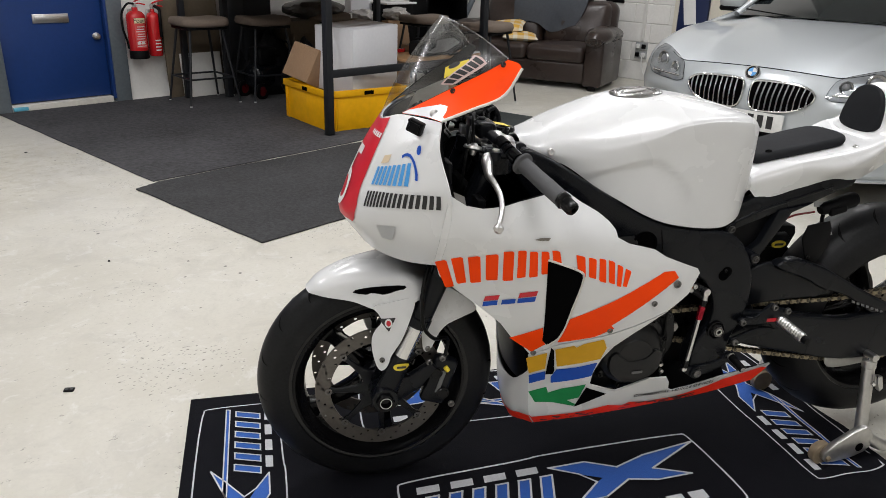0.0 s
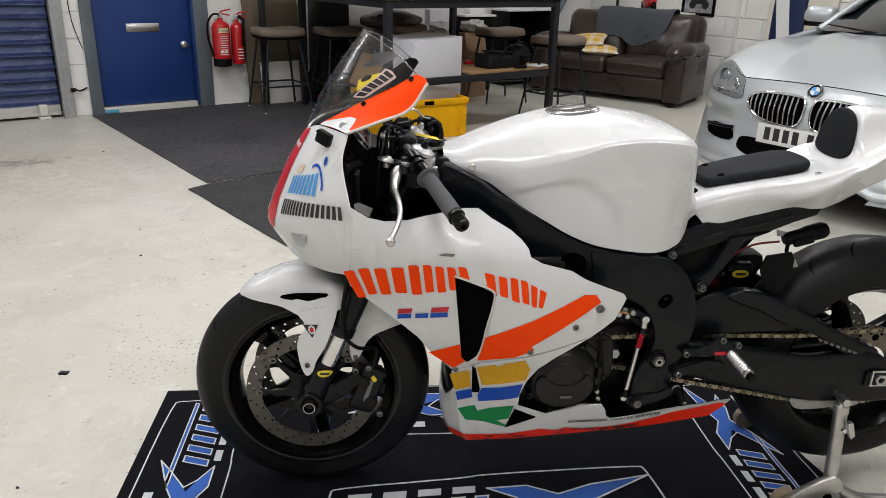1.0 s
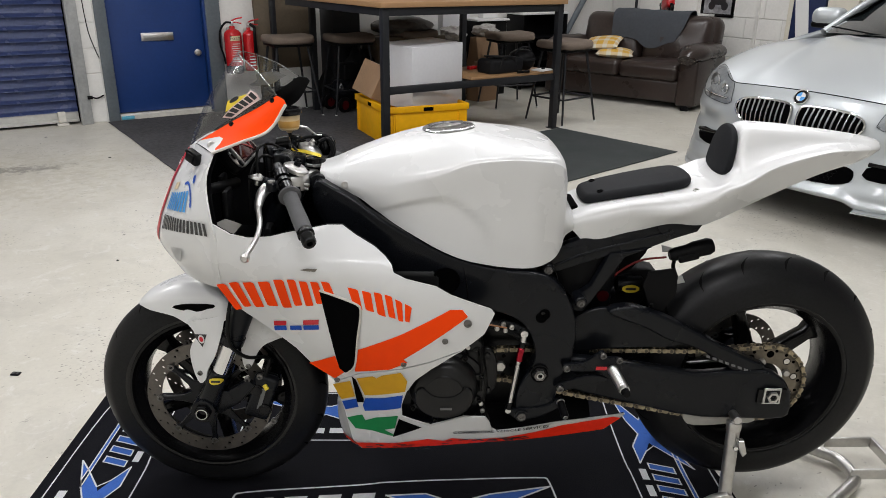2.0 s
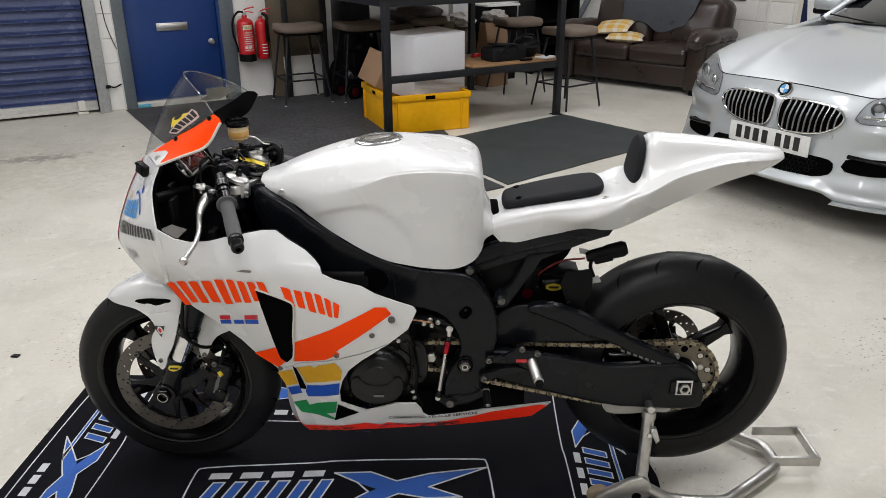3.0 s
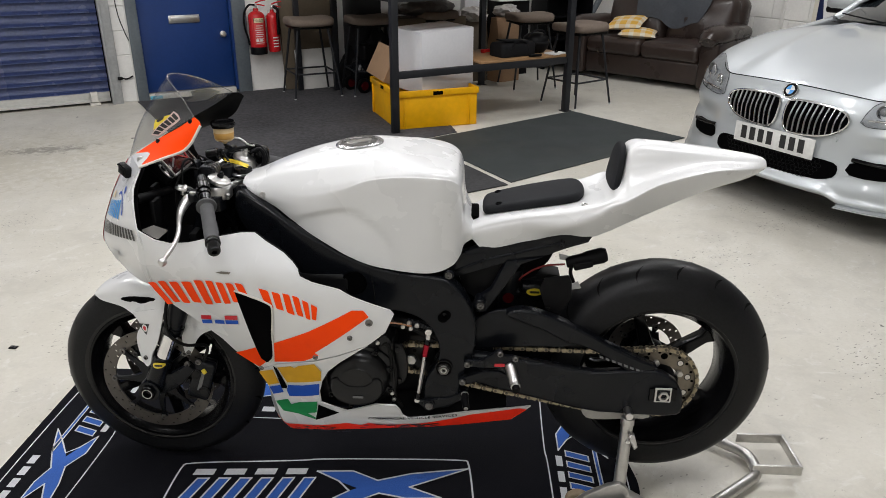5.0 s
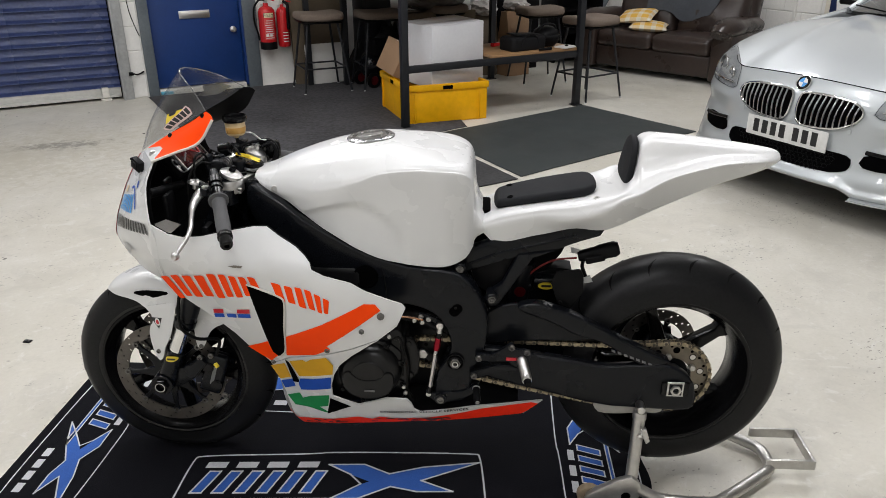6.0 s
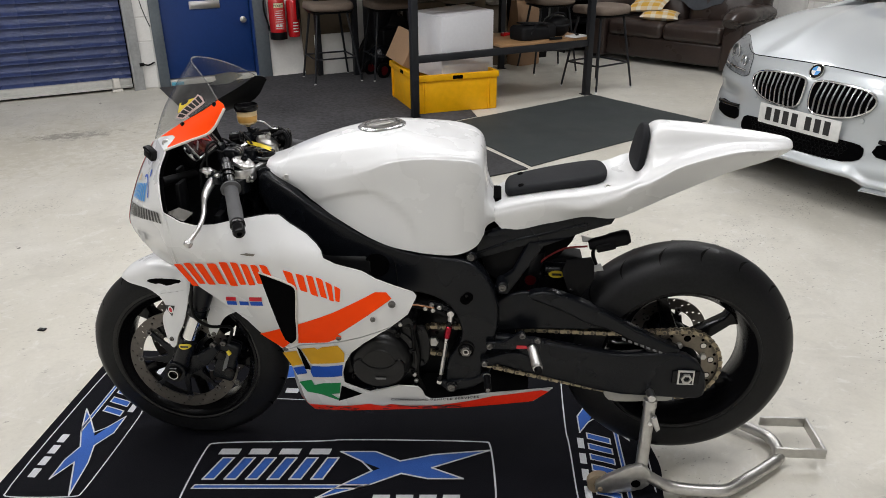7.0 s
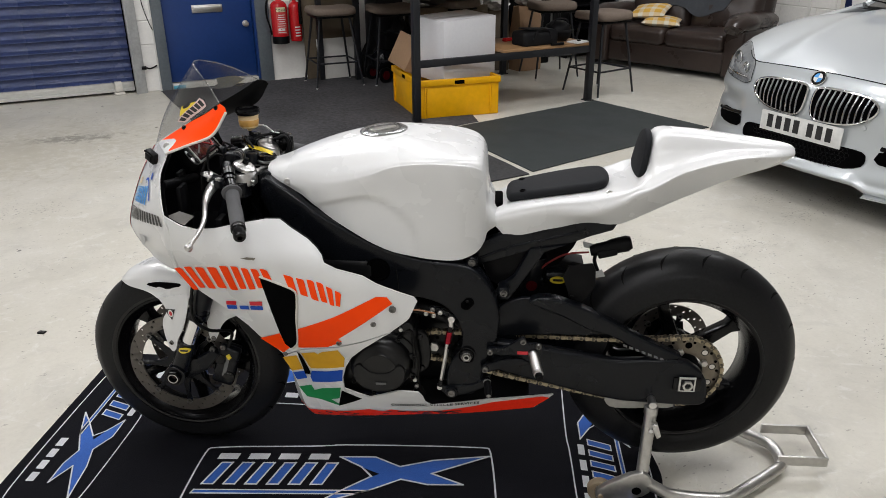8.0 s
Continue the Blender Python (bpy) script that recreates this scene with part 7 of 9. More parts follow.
# -- seat unit --
TAIL_ROWS = [
    section(0.895, 0.812, [(0.045, 0.812), (0.078, 0.810), (0.088, 0.806), (0.092, 0.799), (0.093, 0.790), (0.088, 0.776)]),
    section(0.940, 0.830, [(0.050, 0.830), (0.085, 0.829), (0.097, 0.825), (0.101, 0.817), (0.104, 0.800), (0.092, 0.744)]),
    section(1.030, 0.850, [(0.055, 0.850), (0.092, 0.850), (0.105, 0.847), (0.109, 0.840), (0.111, 0.822), (0.094, 0.772)]),
    section(1.120, 0.866, [(0.060, 0.866), (0.096, 0.865), (0.111, 0.861), (0.117, 0.851), (0.123, 0.826), (0.096, 0.795)]),
    section(1.190, 0.877, [(0.060, 0.878), (0.096, 0.880), (0.112, 0.878), (0.119, 0.868), (0.124, 0.846), (0.092, 0.789)]),
    section(1.235, 0.885, [(0.060, 0.886), (0.094, 0.893), (0.111, 0.896), (0.119, 0.889), (0.122, 0.872), (0.086, 0.802)]),
    section(1.262, 0.930, [(0.046, 0.932), (0.072, 0.918), (0.097, 0.908), (0.116, 0.898), (0.121, 0.884), (0.082, 0.814)]),
    section(1.285, 1.006, [(0.040, 1.000), (0.062, 0.955), (0.088, 0.925), (0.113, 0.909), (0.118, 0.895), (0.078, 0.824)]),
    section(1.350, 1.014, [(0.040, 1.005), (0.058, 0.970), (0.080, 0.948), (0.101, 0.938), (0.104, 0.926), (0.066, 0.852)]),
    section(1.470, 1.002, [(0.033, 0.995), (0.048, 0.978), (0.063, 0.969), (0.077, 0.963), (0.079, 0.953), (0.048, 0.900)]),
    section(1.570, 0.988, [(0.025, 0.983), (0.037, 0.975), (0.046, 0.970), (0.053, 0.965), (0.054, 0.957), (0.034, 0.930)]),
    section(1.618, 0.977, [(0.015, 0.975), (0.021, 0.970), (0.025, 0.966), (0.028, 0.962), (0.028, 0.957), (0.018, 0.949)]),
    section(1.628, 0.964, [(0.004, 0.964), (0.005, 0.963), (0.006, 0.963), (0.007, 0.962), (0.007, 0.961), (0.004, 0.960)])]
TAILS = net(mirrored(TAIL_ROWS))
tail = part("seat_unit", grid_bm(TAILS, 90, 72), WHITE, bike, "white single-seat race tail", 60)
SEAT = chaikin([(0.922, 0.048), (0.940, 0.060), (1.04, 0.072), (1.13, 0.076), (1.168, 0.066), (1.180, 0.03), (1.180, -0.03), (1.168, -0.066), (1.13, -0.076), (1.04, -0.072), (0.940, -0.060), (0.922, -0.048)], 2)
bm = slab(SEAT, 0, 0.024, "z", 0.011, 5)
for q in bm.verts:
    q.co.z += hermite([0.895, 0.94, 1.03, 1.12, 1.19], [0.812, 0.8295, 0.8495, 0.8655, 0.877], q.co.x)
pad = part("seat_pad", bm, PAD, bike, "black foam seat pad")
for y in (-0.048, 0.045):
    part("pad_hole", moved(lathe([(0, 0.0), (0.008, 0.0), (0.008, 0.002), (0.006, 0.002), (0.006, 0.0006), (0, 0.0006)], 16), Matrix.Translation((0.962, y, 0.8585)) @ Matrix.Rotation(radians(-13), 4, "Y")), DARK, pad)
HUMP = chaikin([(-0.066, -0.058), (-0.067, -0.01), (-0.050, 0.040), (-0.018, 0.060), (0.018, 0.060), (0.050, 0.040), (0.067, -0.01), (0.066, -0.058)], 2)
bm = slab(HUMP, 0, 0.016, "x", 0.006, 3)
part("hump_pad", moved(bm, Matrix.Translation((1.250, 0, 0.953)) @ Matrix.Rotation(radians(9), 4, "Y")), PAD, bike, "black foam back pad")
for s in (-1, 1):
    part("seat_bolt", join(bolt((1.172, s * 0.094, 0.874), (0, s * 0.3, 1), 0.008, 0.004)), STEEL, tail)


# ---- paddock stand ----
stand = empty("paddock_stand", BIKE, "brushed steel paddock stand holding the rear wheel up", "paddock stand")
base = [(1.33, -0.200, 0.075), (1.40, -0.201, 0.040), (1.535, -0.200, 0.032), (1.57, -0.186, 0.032), (1.715, -0.075, 0.032), (1.745, -0.045, 0.032), (1.752, 0.0, 0.032), (1.745, 0.045, 0.032), (1.715, 0.075, 0.032), (1.57, 0.186, 0.032), (1.535, 0.200, 0.032), (1.40, 0.201, 0.040), (1.33, 0.200, 0.075)]
part("base_tube", tube(base, 0.0165, 16, 90), STEEL, stand)
for s in (-1, 1):
    up = part("upright", join(rod((1.312, s * 0.200, 0.055), (1.327, s * 0.150, 0.285), 0.0165, 18), rod((1.326, s * 0.153, 0.270), (1.327, s * 0.150, 0.292), 0.0185, 18)), STEEL, stand)
    gx = 0.075 if s > 0 else 0.0
    part("gusset", slab(chaikin([(1.195 + gx, 0.060), (1.305, 0.125), (1.335, 0.105), (1.345, 0.060), (1.31, 0.030), (1.21 + gx, 0.014), (1.190 + gx, 0.030)], 1), s * 0.195, s * 0.215, "y", 0.005), STEEL, stand)
    part("gusset_hole", lathe([(0, 0), (0.013, 0)], 20, "y", (1.300, s * 0.2156, 0.058)), DARK, stand)
    part("roller", join(rod((1.205 + gx, s * 0.175, 0.034), (1.205 + gx, s * 0.198, 0.034), 0.033, 24), rod((1.205 + gx, s * 0.198, 0.034), (1.205 + gx, s * 0.220, 0.034), 0.007, 12)), paint("worn_tan_roller", (0.22, 0.17, 0.11), 0.6, vary=0.3), stand, "worn tan plastic roller")
    part("paddle_arm", join(slab([(1.325, 0.262), (1.340, 0.262), (1.352, 0.225), (1.343, 0.215), (1.330, 0.240)], s * 0.176, s * 0.192, "y", 0.002)), ALU, stand)
    part("stand_bolt", rod((1.326, s * 0.17, 0.235), (1.326, s * 0.186, 0.235), 0.007, 6), CHROME, stand)
    part("stand_bolt", rod((1.327, s * 0.150, 0.290), (1.327, s * 0.150, 0.306), 0.011, 14), CHROME, stand)
    part("swingarm_bobbin", rod((1.326, s * 0.128, 0.306), (1.326, s * 0.170, 0.306), 0.011, 16), ALU, stand)
part("stand_handle", join(*[box(0.140, 0.010, 0.032, (1.800, 0.028 + s * 0.074, 0.050), 0.003) for s in (-1, 1)], box(0.010, 0.158, 0.032, (1.869, 0.028, 0.050), 0.003)), STEEL, stand, "open rectangular handle")

# ---- display mat under the motorcycle ----
matm = BIKE @ Matrix.Translation((0, 0, 0))


def ripple(u, v):
    """Height of the mat: a rumpled rear edge, else flat."""
    k = max(0.0, (u - 0.95) / 0.45)
    f = max(0.0, (v - 0.02) / 0.34)
    return 0.0035 + 0.010 * k * k * (0.5 + 0.5 * math.sin(v * 34 + u * 9)) * (0.25 + f) + 0.012 * k * f * (0.5 + 0.5 * math.sin(u * 42))


def mat_at(u, v):
    """Mat surface; u along the machine, v to its left."""
    return Vector((u, -v, ripple(u, v)))


bm = bmesh.new()
rows = []
for i in range(77):
    r = []
    for j in range(35):
        u, v = -0.505 + 1.895 * i / 76, -0.46 + 0.83 * j / 34
        edge = 0.008 * math.sin(v * 21) * max(0, (u - 1.0) / 0.4) + 0.010 * math.sin(u * 17) * max(0, (v - 0.2) / 0.17) * max(0, u)
        r.append(bm.verts.new((u + edge, -(v + edge), ripple(u, v))))
    rows.append(r)
for i in range(76):
    for j in range(34):
        bm.faces.new((rows[i][j], rows[i + 1][j], rows[i + 1][j + 1], rows[i][j + 1]))
bmesh.ops.recalc_face_normals(bm, faces=bm.faces)
mat_ob = thing("display_mat", bm, FLEECE, "black printed fleece mat with blue and white logos", "mat", matm, sharp=80)
mat_ob.data.transform(Matrix.Identity(4))


def on_mat(place, outline, mat, lift, name="print"):
    """A printed shape on the mat; outline in the logo's own frame."""
    pts = [place(x, y) for x, y in outline]
    bm = flat_cut(pts, 0.03)
    for q in bm.verts:
        p = mat_at(q.co.x, q.co.y)
        q.co = p + Vector((0, 0, lift))
    return part(name, bm, mat, mat_ob)


def stroke(pts, w):
    """A closed line of width w round a polygon, as quads."""
    c = Vector((sum(p[0] for p in pts) / len(pts), sum(p[1] for p in pts) / len(pts)))
    n = len(pts)
    quads = []
    for i in range(n):
        a, b = Vector(pts[i]), Vector(pts[(i + 1) % n])
        d = (b - a).normalized()
        o = Vector((-d.y, d.x)) * w / 2
        a2, b2 = a - d * w / 2, b + d * w / 2
        quads.append([tuple(a2 + o), tuple(b2 + o), tuple(b2 - o), tuple(a2 - o)])
    return quads


def logo(place, panel):
    border = chaikin([(0.0, 0.02), (0.0, 0.28), (0.02, 0.30), (0.42, 0.305), (0.47, 0.315), (0.98, 0.305), (1.0, 0.29), (1.02, 0.02), (1.0, -0.02), (0.02, -0.02)], 2)
    for k, q in enumerate(stroke(border, 0.006)):
        on_mat(place, q, FLEECE_WHITE, 0.0016 + 0.0002 * (k % 2), "border")
    for k in range(4):
        x = 0.055 + 0.105 * k
        on_mat(place, [(x, 0.240), (x + 0.070, 0.240), (x + 0.074, 0.268), (x + 0.004, 0.268)], FLEECE_WHITE, 0.0016, "word_bar")
    ex = [(0.478, 0.252), (0.600, 0.252), (0.690, 0.207), (0.800, 0.237), (0.995, 0.258), (0.800, 0.176), (0.907, 0.127), (0.790, 0.127), (0.700, 0.150), (0.600, 0.100), (0.434, 0.040), (0.500, 0.092), (0.600, 0.162), (0.560, 0.205)]
    for k, q in enumerate((
            [(0.434, 0.040), (0.600, 0.100), (0.700, 0.150), (0.690, 0.207), (0.600, 0.162), (0.500, 0.092)],
            [(0.690, 0.207), (0.700, 0.150), (0.800, 0.176), (0.995, 0.258), (0.800, 0.237)],
            [(0.478, 0.252), (0.560, 0.205), (0.630, 0.172), (0.690, 0.207), (0.600, 0.252)],
            [(0.700, 0.150), (0.790, 0.127), (0.907, 0.127), (0.800, 0.176), (0.740, 0.185)])):
        on_mat(place, q, FLEECE_BLUE, 0.0016 + 0.0003 * k, "blue_mark")
    for k, q in enumerate(stroke(ex, 0.006)):
        on_mat(place, q, FLEECE_WHITE, 0.0030 + 0.0002 * (k % 2), "outline")
    for k in range(6):
        x0 = 0.045 + 0.072 * k
        blk = [(x0, 0.125), (x0 + 0.038, 0.125), (x0 + 0.072, 0.222), (x0 + 0.034, 0.222)]
        on_mat(place, blk, FLEECE_BLUE, 0.0016, "blue_bar")
        for m, q in enumerate(stroke(blk, 0.006)):
            on_mat(place, q, FLEECE_WHITE, 0.0030 + 0.0002 * (m % 2), "outline")
    on_mat(place, [(0.03, 0.100), (0.60, 0.100), (0.56, 0.085), (0.025, 0.085)], FLEECE_BLUE, 0.0016, "underline")
    for k, q in enumerate(stroke([(0.03, 0.100), (0.60, 0.100), (0.56, 0.085), (0.025, 0.085)], 0.005)):
        on_mat(place, q, FLEECE_WHITE, 0.0030 + 0.0002 * (k % 2), "outline")
    for k in range(4):
        x = 0.62 + 0.075 * k
        on_mat(place, [(x, 0.026), (x + 0.055, 0.026), (x + 0.055, 0.060), (x, 0.060)], FLEECE_WHITE, 0.0016, "word_bar")


logo(lambda x, y: (0.036 + 0.87 * x - 0.010 * y, 0.049 - 0.053 * x + (0.30 - y) * 0.95), 0)
logo(lambda x, y: (-0.458 + 0.70 * y, -0.395 + 0.70 * x), 1)
logo(lambda x, y: (1.355 - 0.70 * y, 0.260 - 0.68 * x), 2)
logo(lambda x, y: (0.80 - 0.80 * x, -0.45 + 0.80 * (0.31 - y)), 3)


# ---- fire extinguishers ----
def extinguisher(x, z, r, h, label, foam):
    e = empty("fire_extinguisher", pose(x, WALL_Y - r - 0.025, z), label, "fire extinguisher", "extinguishers on the wall")
    part("cylinder", lathe([(0, 0.0), (r * 0.9, 0.0), (r, 0.02), (r, h * 0.80), (r * 0.93, h * 0.86), (r * 0.70, h * 0.91), (r * 0.32, h * 0.94), (r * 0.30, h), (0, h)], 40), RED_EXT, e)
    if foam:
        part("foot_ring", lathe([(r * 0.8, -0.004), (r * 1.02, 0.0), (r * 1.03, 0.065), (r * 1.0, 0.070)], 40), BLACK_PLASTIC, e, "black plastic foot")
    part("valve", join(lathe([(0, 0), (0.016, 0), (0.016, 0.035), (0.010, 0.045), (0, 0.045)], 16, "z", (0, 0, h)), box(0.022, 0.05, 0.022, (0, 0, h + 0.02), 0.004)), ALU, e)
    part("squeeze_grip", join(tube([(0, 0.0, h + 0.045), (0.03, -0.02, h + 0.062), (0.09, -0.04, h + 0.075)], 0.007, 8), tube([(0, 0.0, h + 0.03), (0.03, -0.02, h + 0.032), (0.08, -0.04, h + 0.022)], 0.006, 8)), RED_EXT, e)
    part("hose", tube([(-0.01, -0.01, h + 0.03), (-r * 0.8, -0.01, h + 0.03), (-r - 0.035, 0, h * 0.90), (-r - 0.042, 0, h * 0.6), (-r - 0.018, -0.005, h * 0.35), (-r - 0.012, -0.01, h * 0.2)], 0.0095, 10, 40) if foam else tube([(0.01, -0.02, h + 0.03), (0.04, -0.05, h), (0.03, -r - 0.015, h * 0.86), (0.026, -r - 0.018, h * 0.42)], 0.014, 10, 40), BLACK_PLASTIC, e, "black discharge hose")

    def band(a0, a1, z0, z1, mat, lift, name):
        bm = bmesh.new()
        n = 12
        lo = [bm.verts.new(((r + lift) * math.sin(a0 + (a1 - a0) * k / n), -(r + lift) * math.cos(a0 + (a1 - a0) * k / n), z0)) for k in range(n + 1)]
        hi = [bm.verts.new((v.co.x, v.co.y, z1)) for v in lo]
        for k in range(n):
            bm.faces.new((lo[k], lo[k + 1], hi[k + 1], hi[k]))
        return part(name, bm, mat, e)
    if foam:
        band(-0.62, 0.62, h * 0.70, h * 0.80, LABEL_CREAM, 0.001, "label_band")
        band(-0.62, 0.62, h * 0.22, h * 0.69, LABEL_RED, 0.001, "label")
        for k in range(9):
            z0 = h * (0.25 + 0.047 * k)
            band(-0.5 + 0.06 * (k % 3), 0.5 - 0.12 * (k % 2), z0, z0 + h * 0.014, PAPER, 0.002, "print_bar")
        for k in range(2):
            band(-0.5 + 0.45 * k, -0.18 + 0.45 * k, h * 0.29, h * 0.34, PAPER, 0.0025, "pictogram")
        bm = text_bm("Foam", 0.050, 0.0)
        for q in bm.verts:
            a = q.co.x / r
            q.co = Vector(((r + 0.0025) * math.sin(a), -(r + 0.0025) * math.cos(a), h * 0.75 + q.co.y))
        part("lettering", bm, BLACK_VINYL, e, "dark lettering")
    else:
        for k in range(4):
            z0 = h * (0.12 + 0.07 * k)
            band(-0.4, 0.5, z0, z0 + h * 0.025, PAPER, 0.001, "print_bar")
    part("bracket", box(0.05, 0.03, 0.10, (0, r + 0.008, h * 0.85), 0.004), STEEL, e)


extinguisher(2.985, 0.375, 0.080, 0.43, "red foam fire extinguisher hung on the white wall", True)
extinguisher(3.150, 0.385, 0.060, 0.40, "slim red fire extinguisher hung on the white wall", False)


# ---- bar stools ----
def stool(name="bar_stool"):
    e = empty(name, pose(0, 0, 0), "bar stool with taupe suede seat on thin black legs", "stool", "stools round the tables")
    rings = []
    pad = bmesh.new()
    for k, z in ((0.84, 0.626), (0.97, 0.632), (1.0, 0.650), (0.985, 0.668), (0.93, 0.683), (0.80, 0.691), (0.55, 0.694), (0.28, 0.694)):
        ring = []
        for n in range(40):
            a = 2 * math.pi * n / 40
            c, d = math.cos(a), math.sin(a)
            x = 0.205 * k * math.copysign(abs(c) ** 0.42, c)
            y = 0.190 * k * math.copysign(abs(d) ** 0.42, d)
            ring.append(pad.verts.new((x, y, z + (0.020 * (x / 0.2) ** 2 if z > 0.66 else 0.008 * (x / 0.2) ** 2))))
        rings.append(ring)
    for lo, hi in zip(rings, rings[1:]):
        for n in range(40):
            pad.faces.new((lo[n], lo[(n + 1) % 40], hi[(n + 1) % 40], hi[n]))
    pad.faces.new(rings[-1])
    pad.faces.new(list(reversed(rings[0])))
    part("seat", pad, STOOL_CLOTH, e, sharp=70)
    part("seat_base", box(0.34, 0.32, 0.02, (0, 0, 0.618), 0.005), BLACK_PLASTIC, e)
    for sx in (-1, 1):
        for sy in (-1, 1):
            lg = part("leg", rod((sx * 0.135, sy * 0.125, 0.618), (sx * 0.215, sy * 0.205, 0.012), 0.0115, 12, 0.0085), TABLE_STEEL, e)
            part("foot", rod((sx * 0.2155, sy * 0.2055, 0.013), (sx * 0.217, sy * 0.207, 0.0), 0.010, 12), PAPER, lg, "white foot cap")
    zf, f = 0.22, 0.186
    for a, b in (((-f, -f), (f, -f)), ((f, -f), (f, f)), ((f, f), (-f, f)), ((-f, f), (-f, -f))):
        part("foot_rail", rod((a[0], a[1] * 0.95, zf), (b[0], b[1] * 0.95, zf), 0.008, 10), TABLE_STEEL, e)
    return e


st = stool()
for q in st.children_recursive:
    q.data.transform(Matrix.Diagonal((1.08, 1.08, 1.055, 1)))
st.matrix_basis = pose(3.38, 6.25, 0, 0, 0, -4)
for x, y, rz in ((3.95, 6.12, -6), (5.42, 4.69, 8), (5.50, 5.60, -12), (4.75, 6.25, 12)):
    copy_thing(st, pose(x, y, 0, 0, 0, rz))


# ---- work table with its lower shelf ----
def frame_table(x0, x1, y0, y1, top, name, label, shelf):
    e = empty(name, pose(0, 0, 0), label, "table")
    t = 0.055
    for x, y in ((x0, y0), (x1, y0), (x0 + 0.25, y1), (x1, y1 - 0.42)):
        part("leg", box(t, t, top - 0.04, (x, y, (top - 0.04) / 2), 0.003), TABLE_STEEL, e)
        part("foot_pad", box(t + 0.03, t + 0.03, 0.008, (x, y, 0.004), 0.002), TABLE_STEEL, e)
    if shelf:
        part("shelf_rail", box(x1 - x0 - t, t * 0.7, 0.055, ((x0 + x1) / 2, y0, 0.455), 0.003), TABLE_STEEL, e)
    for y in (y0, y1):
        part("top_rail", box(x1 - x0 - t, t * 0.9, t, ((x0 + x1) / 2, y, top - 0.07), 0.003), TABLE_STEEL, e)
    for x in (x0, x1):
        part("end_rail", box(t * 0.9, y1 - y0 - t, t, (x, (y0 + y1) / 2, top - 0.07), 0.003), TABLE_STEEL, e)
    part("tabletop", box(x1 - x0 + 0.10, y1 - y0 + 0.10, 0.038, ((x0 + x1) / 2, (y0 + y1) / 2, top - 0.02), 0.004), OAK, e, "oak board top")
    if shelf:
        part("shelf_board", box(0.90, 0.60, 0.024, (x1 - 0.46, y0 + 0.30, 0.495), 0.003), OAK, e, "oak shelf board")
    return e


frame_table(3.42, 5.13, 4.47, 6.32, 1.10, "work_table", "black steel work table with oak top and lower shelf", True)


# things on and under the tables
def crate(m):
    e = empty("storage_crate", m, "yellow plastic euro crate standing on the floor", "crate")
    w, d, h, t = 0.72, 0.77, 0.315, 0.012
    part("base", box(w - 0.03, d - 0.03, 0.012, (0, 0, 0.008), 0.003), CRATE, e)
    for sy in (-1, 1):
        for bm, nm in ((box(w - 0.02, t, h - 0.05, (0, sy * (d / 2 - 0.02), (h - 0.05) / 2 + 0.004), 0.002), "side_panel"),):
            part(nm, bm, CRATE, e)
        part("rim", box(w + 0.004, 0.026, 0.05, (0, sy * (d / 2 - 0.012), h - 0.025), 0.005), CRATE, e)
        for x in (-0.275, -0.290, 0.275, 0.290):
            part("rib", box(0.012, 0.010, h - 0.06, (x, sy * (d / 2 - 0.010), (h - 0.06) / 2 + 0.005), 0.002), CRATE, e)
        # dark plate on the solid rim, painted as the shade in the grip
        part("grip_hole", box(0.085, 0.004, 0.030, (0.0, sy * (d / 2 + 0.0005), h - 0.028), 0.001), DARK, e, "grip opening, its shade a flat dark plate")
    for sx in (-1, 1):
        part("end_panel", box(t, d - 0.05, h - 0.05, (sx * (w / 2 - 0.02), 0, (h - 0.05) / 2 + 0.004), 0.002), CRATE, e)
        part("rim", box(0.026, d - 0.028, 0.05, (sx * (w / 2 - 0.012), 0, h - 0.025), 0.005), CRATE, e)
        for y in (-0.32, 0.32):
            part("rib", box(0.010, 0.012, h - 0.06, (sx * (w / 2 - 0.010), y, (h - 0.06) / 2 + 0.005), 0.002), CRATE, e)
        # same painted shade for the grips at both ends
        part("grip_hole", box(0.004, 0.085, 0.030, (sx * (w / 2 + 0.0005), 0, h - 0.028), 0.001), DARK, e, "grip opening, its shade a flat dark plate")


crate(pose(3.868, 4.846, 0, 0, 0, -9))


def carton(m, sx, sy, sz, mat, label, name="carton", flaps=False, tape=True):
    e = empty(name, m, label, "box")
    part("body", box(sx, sy, sz, (0, 0, sz / 2), 0.004), mat, e)
    for q in (-1, 1):
        part("top_flap", box(sx - 0.004, sy / 2 - 0.003, 0.004, (0, q * sy / 4, sz + 0.0015), 0.001), mat, e)
    if tape:
        part("tape", box(sx + 0.002, 0.05, 0.002, (0, 0, sz + 0.0042), 0), TAPE, e)
        part("tape", box(0.05, 0.002, sz * 0.5, (0, -sy / 2 - 0.0012, sz * 0.75), 0), TAPE, e)
    if flaps:
        part("flap", moved(box(sx, sy * 0.4, 0.005, (0, -sy * 0.2, 0), 0.001), Matrix.Translation((0, -sy / 2, sz)) @ Matrix.Rotation(radians(-150), 4, "X")), mat, e)
    return e


carton(pose(3.925, 4.750, 0.285, 2, -2, 8), 0.53, 0.40, 0.485, WHITE_CARD, "plain white cardboard box standing in the yellow crate", tape=False)
carton(pose(3.595, 5.03, 0.315, 10, 24, 8), 0.22, 0.30, 0.27, CARD, "brown cardboard box tipped on the crate edge")


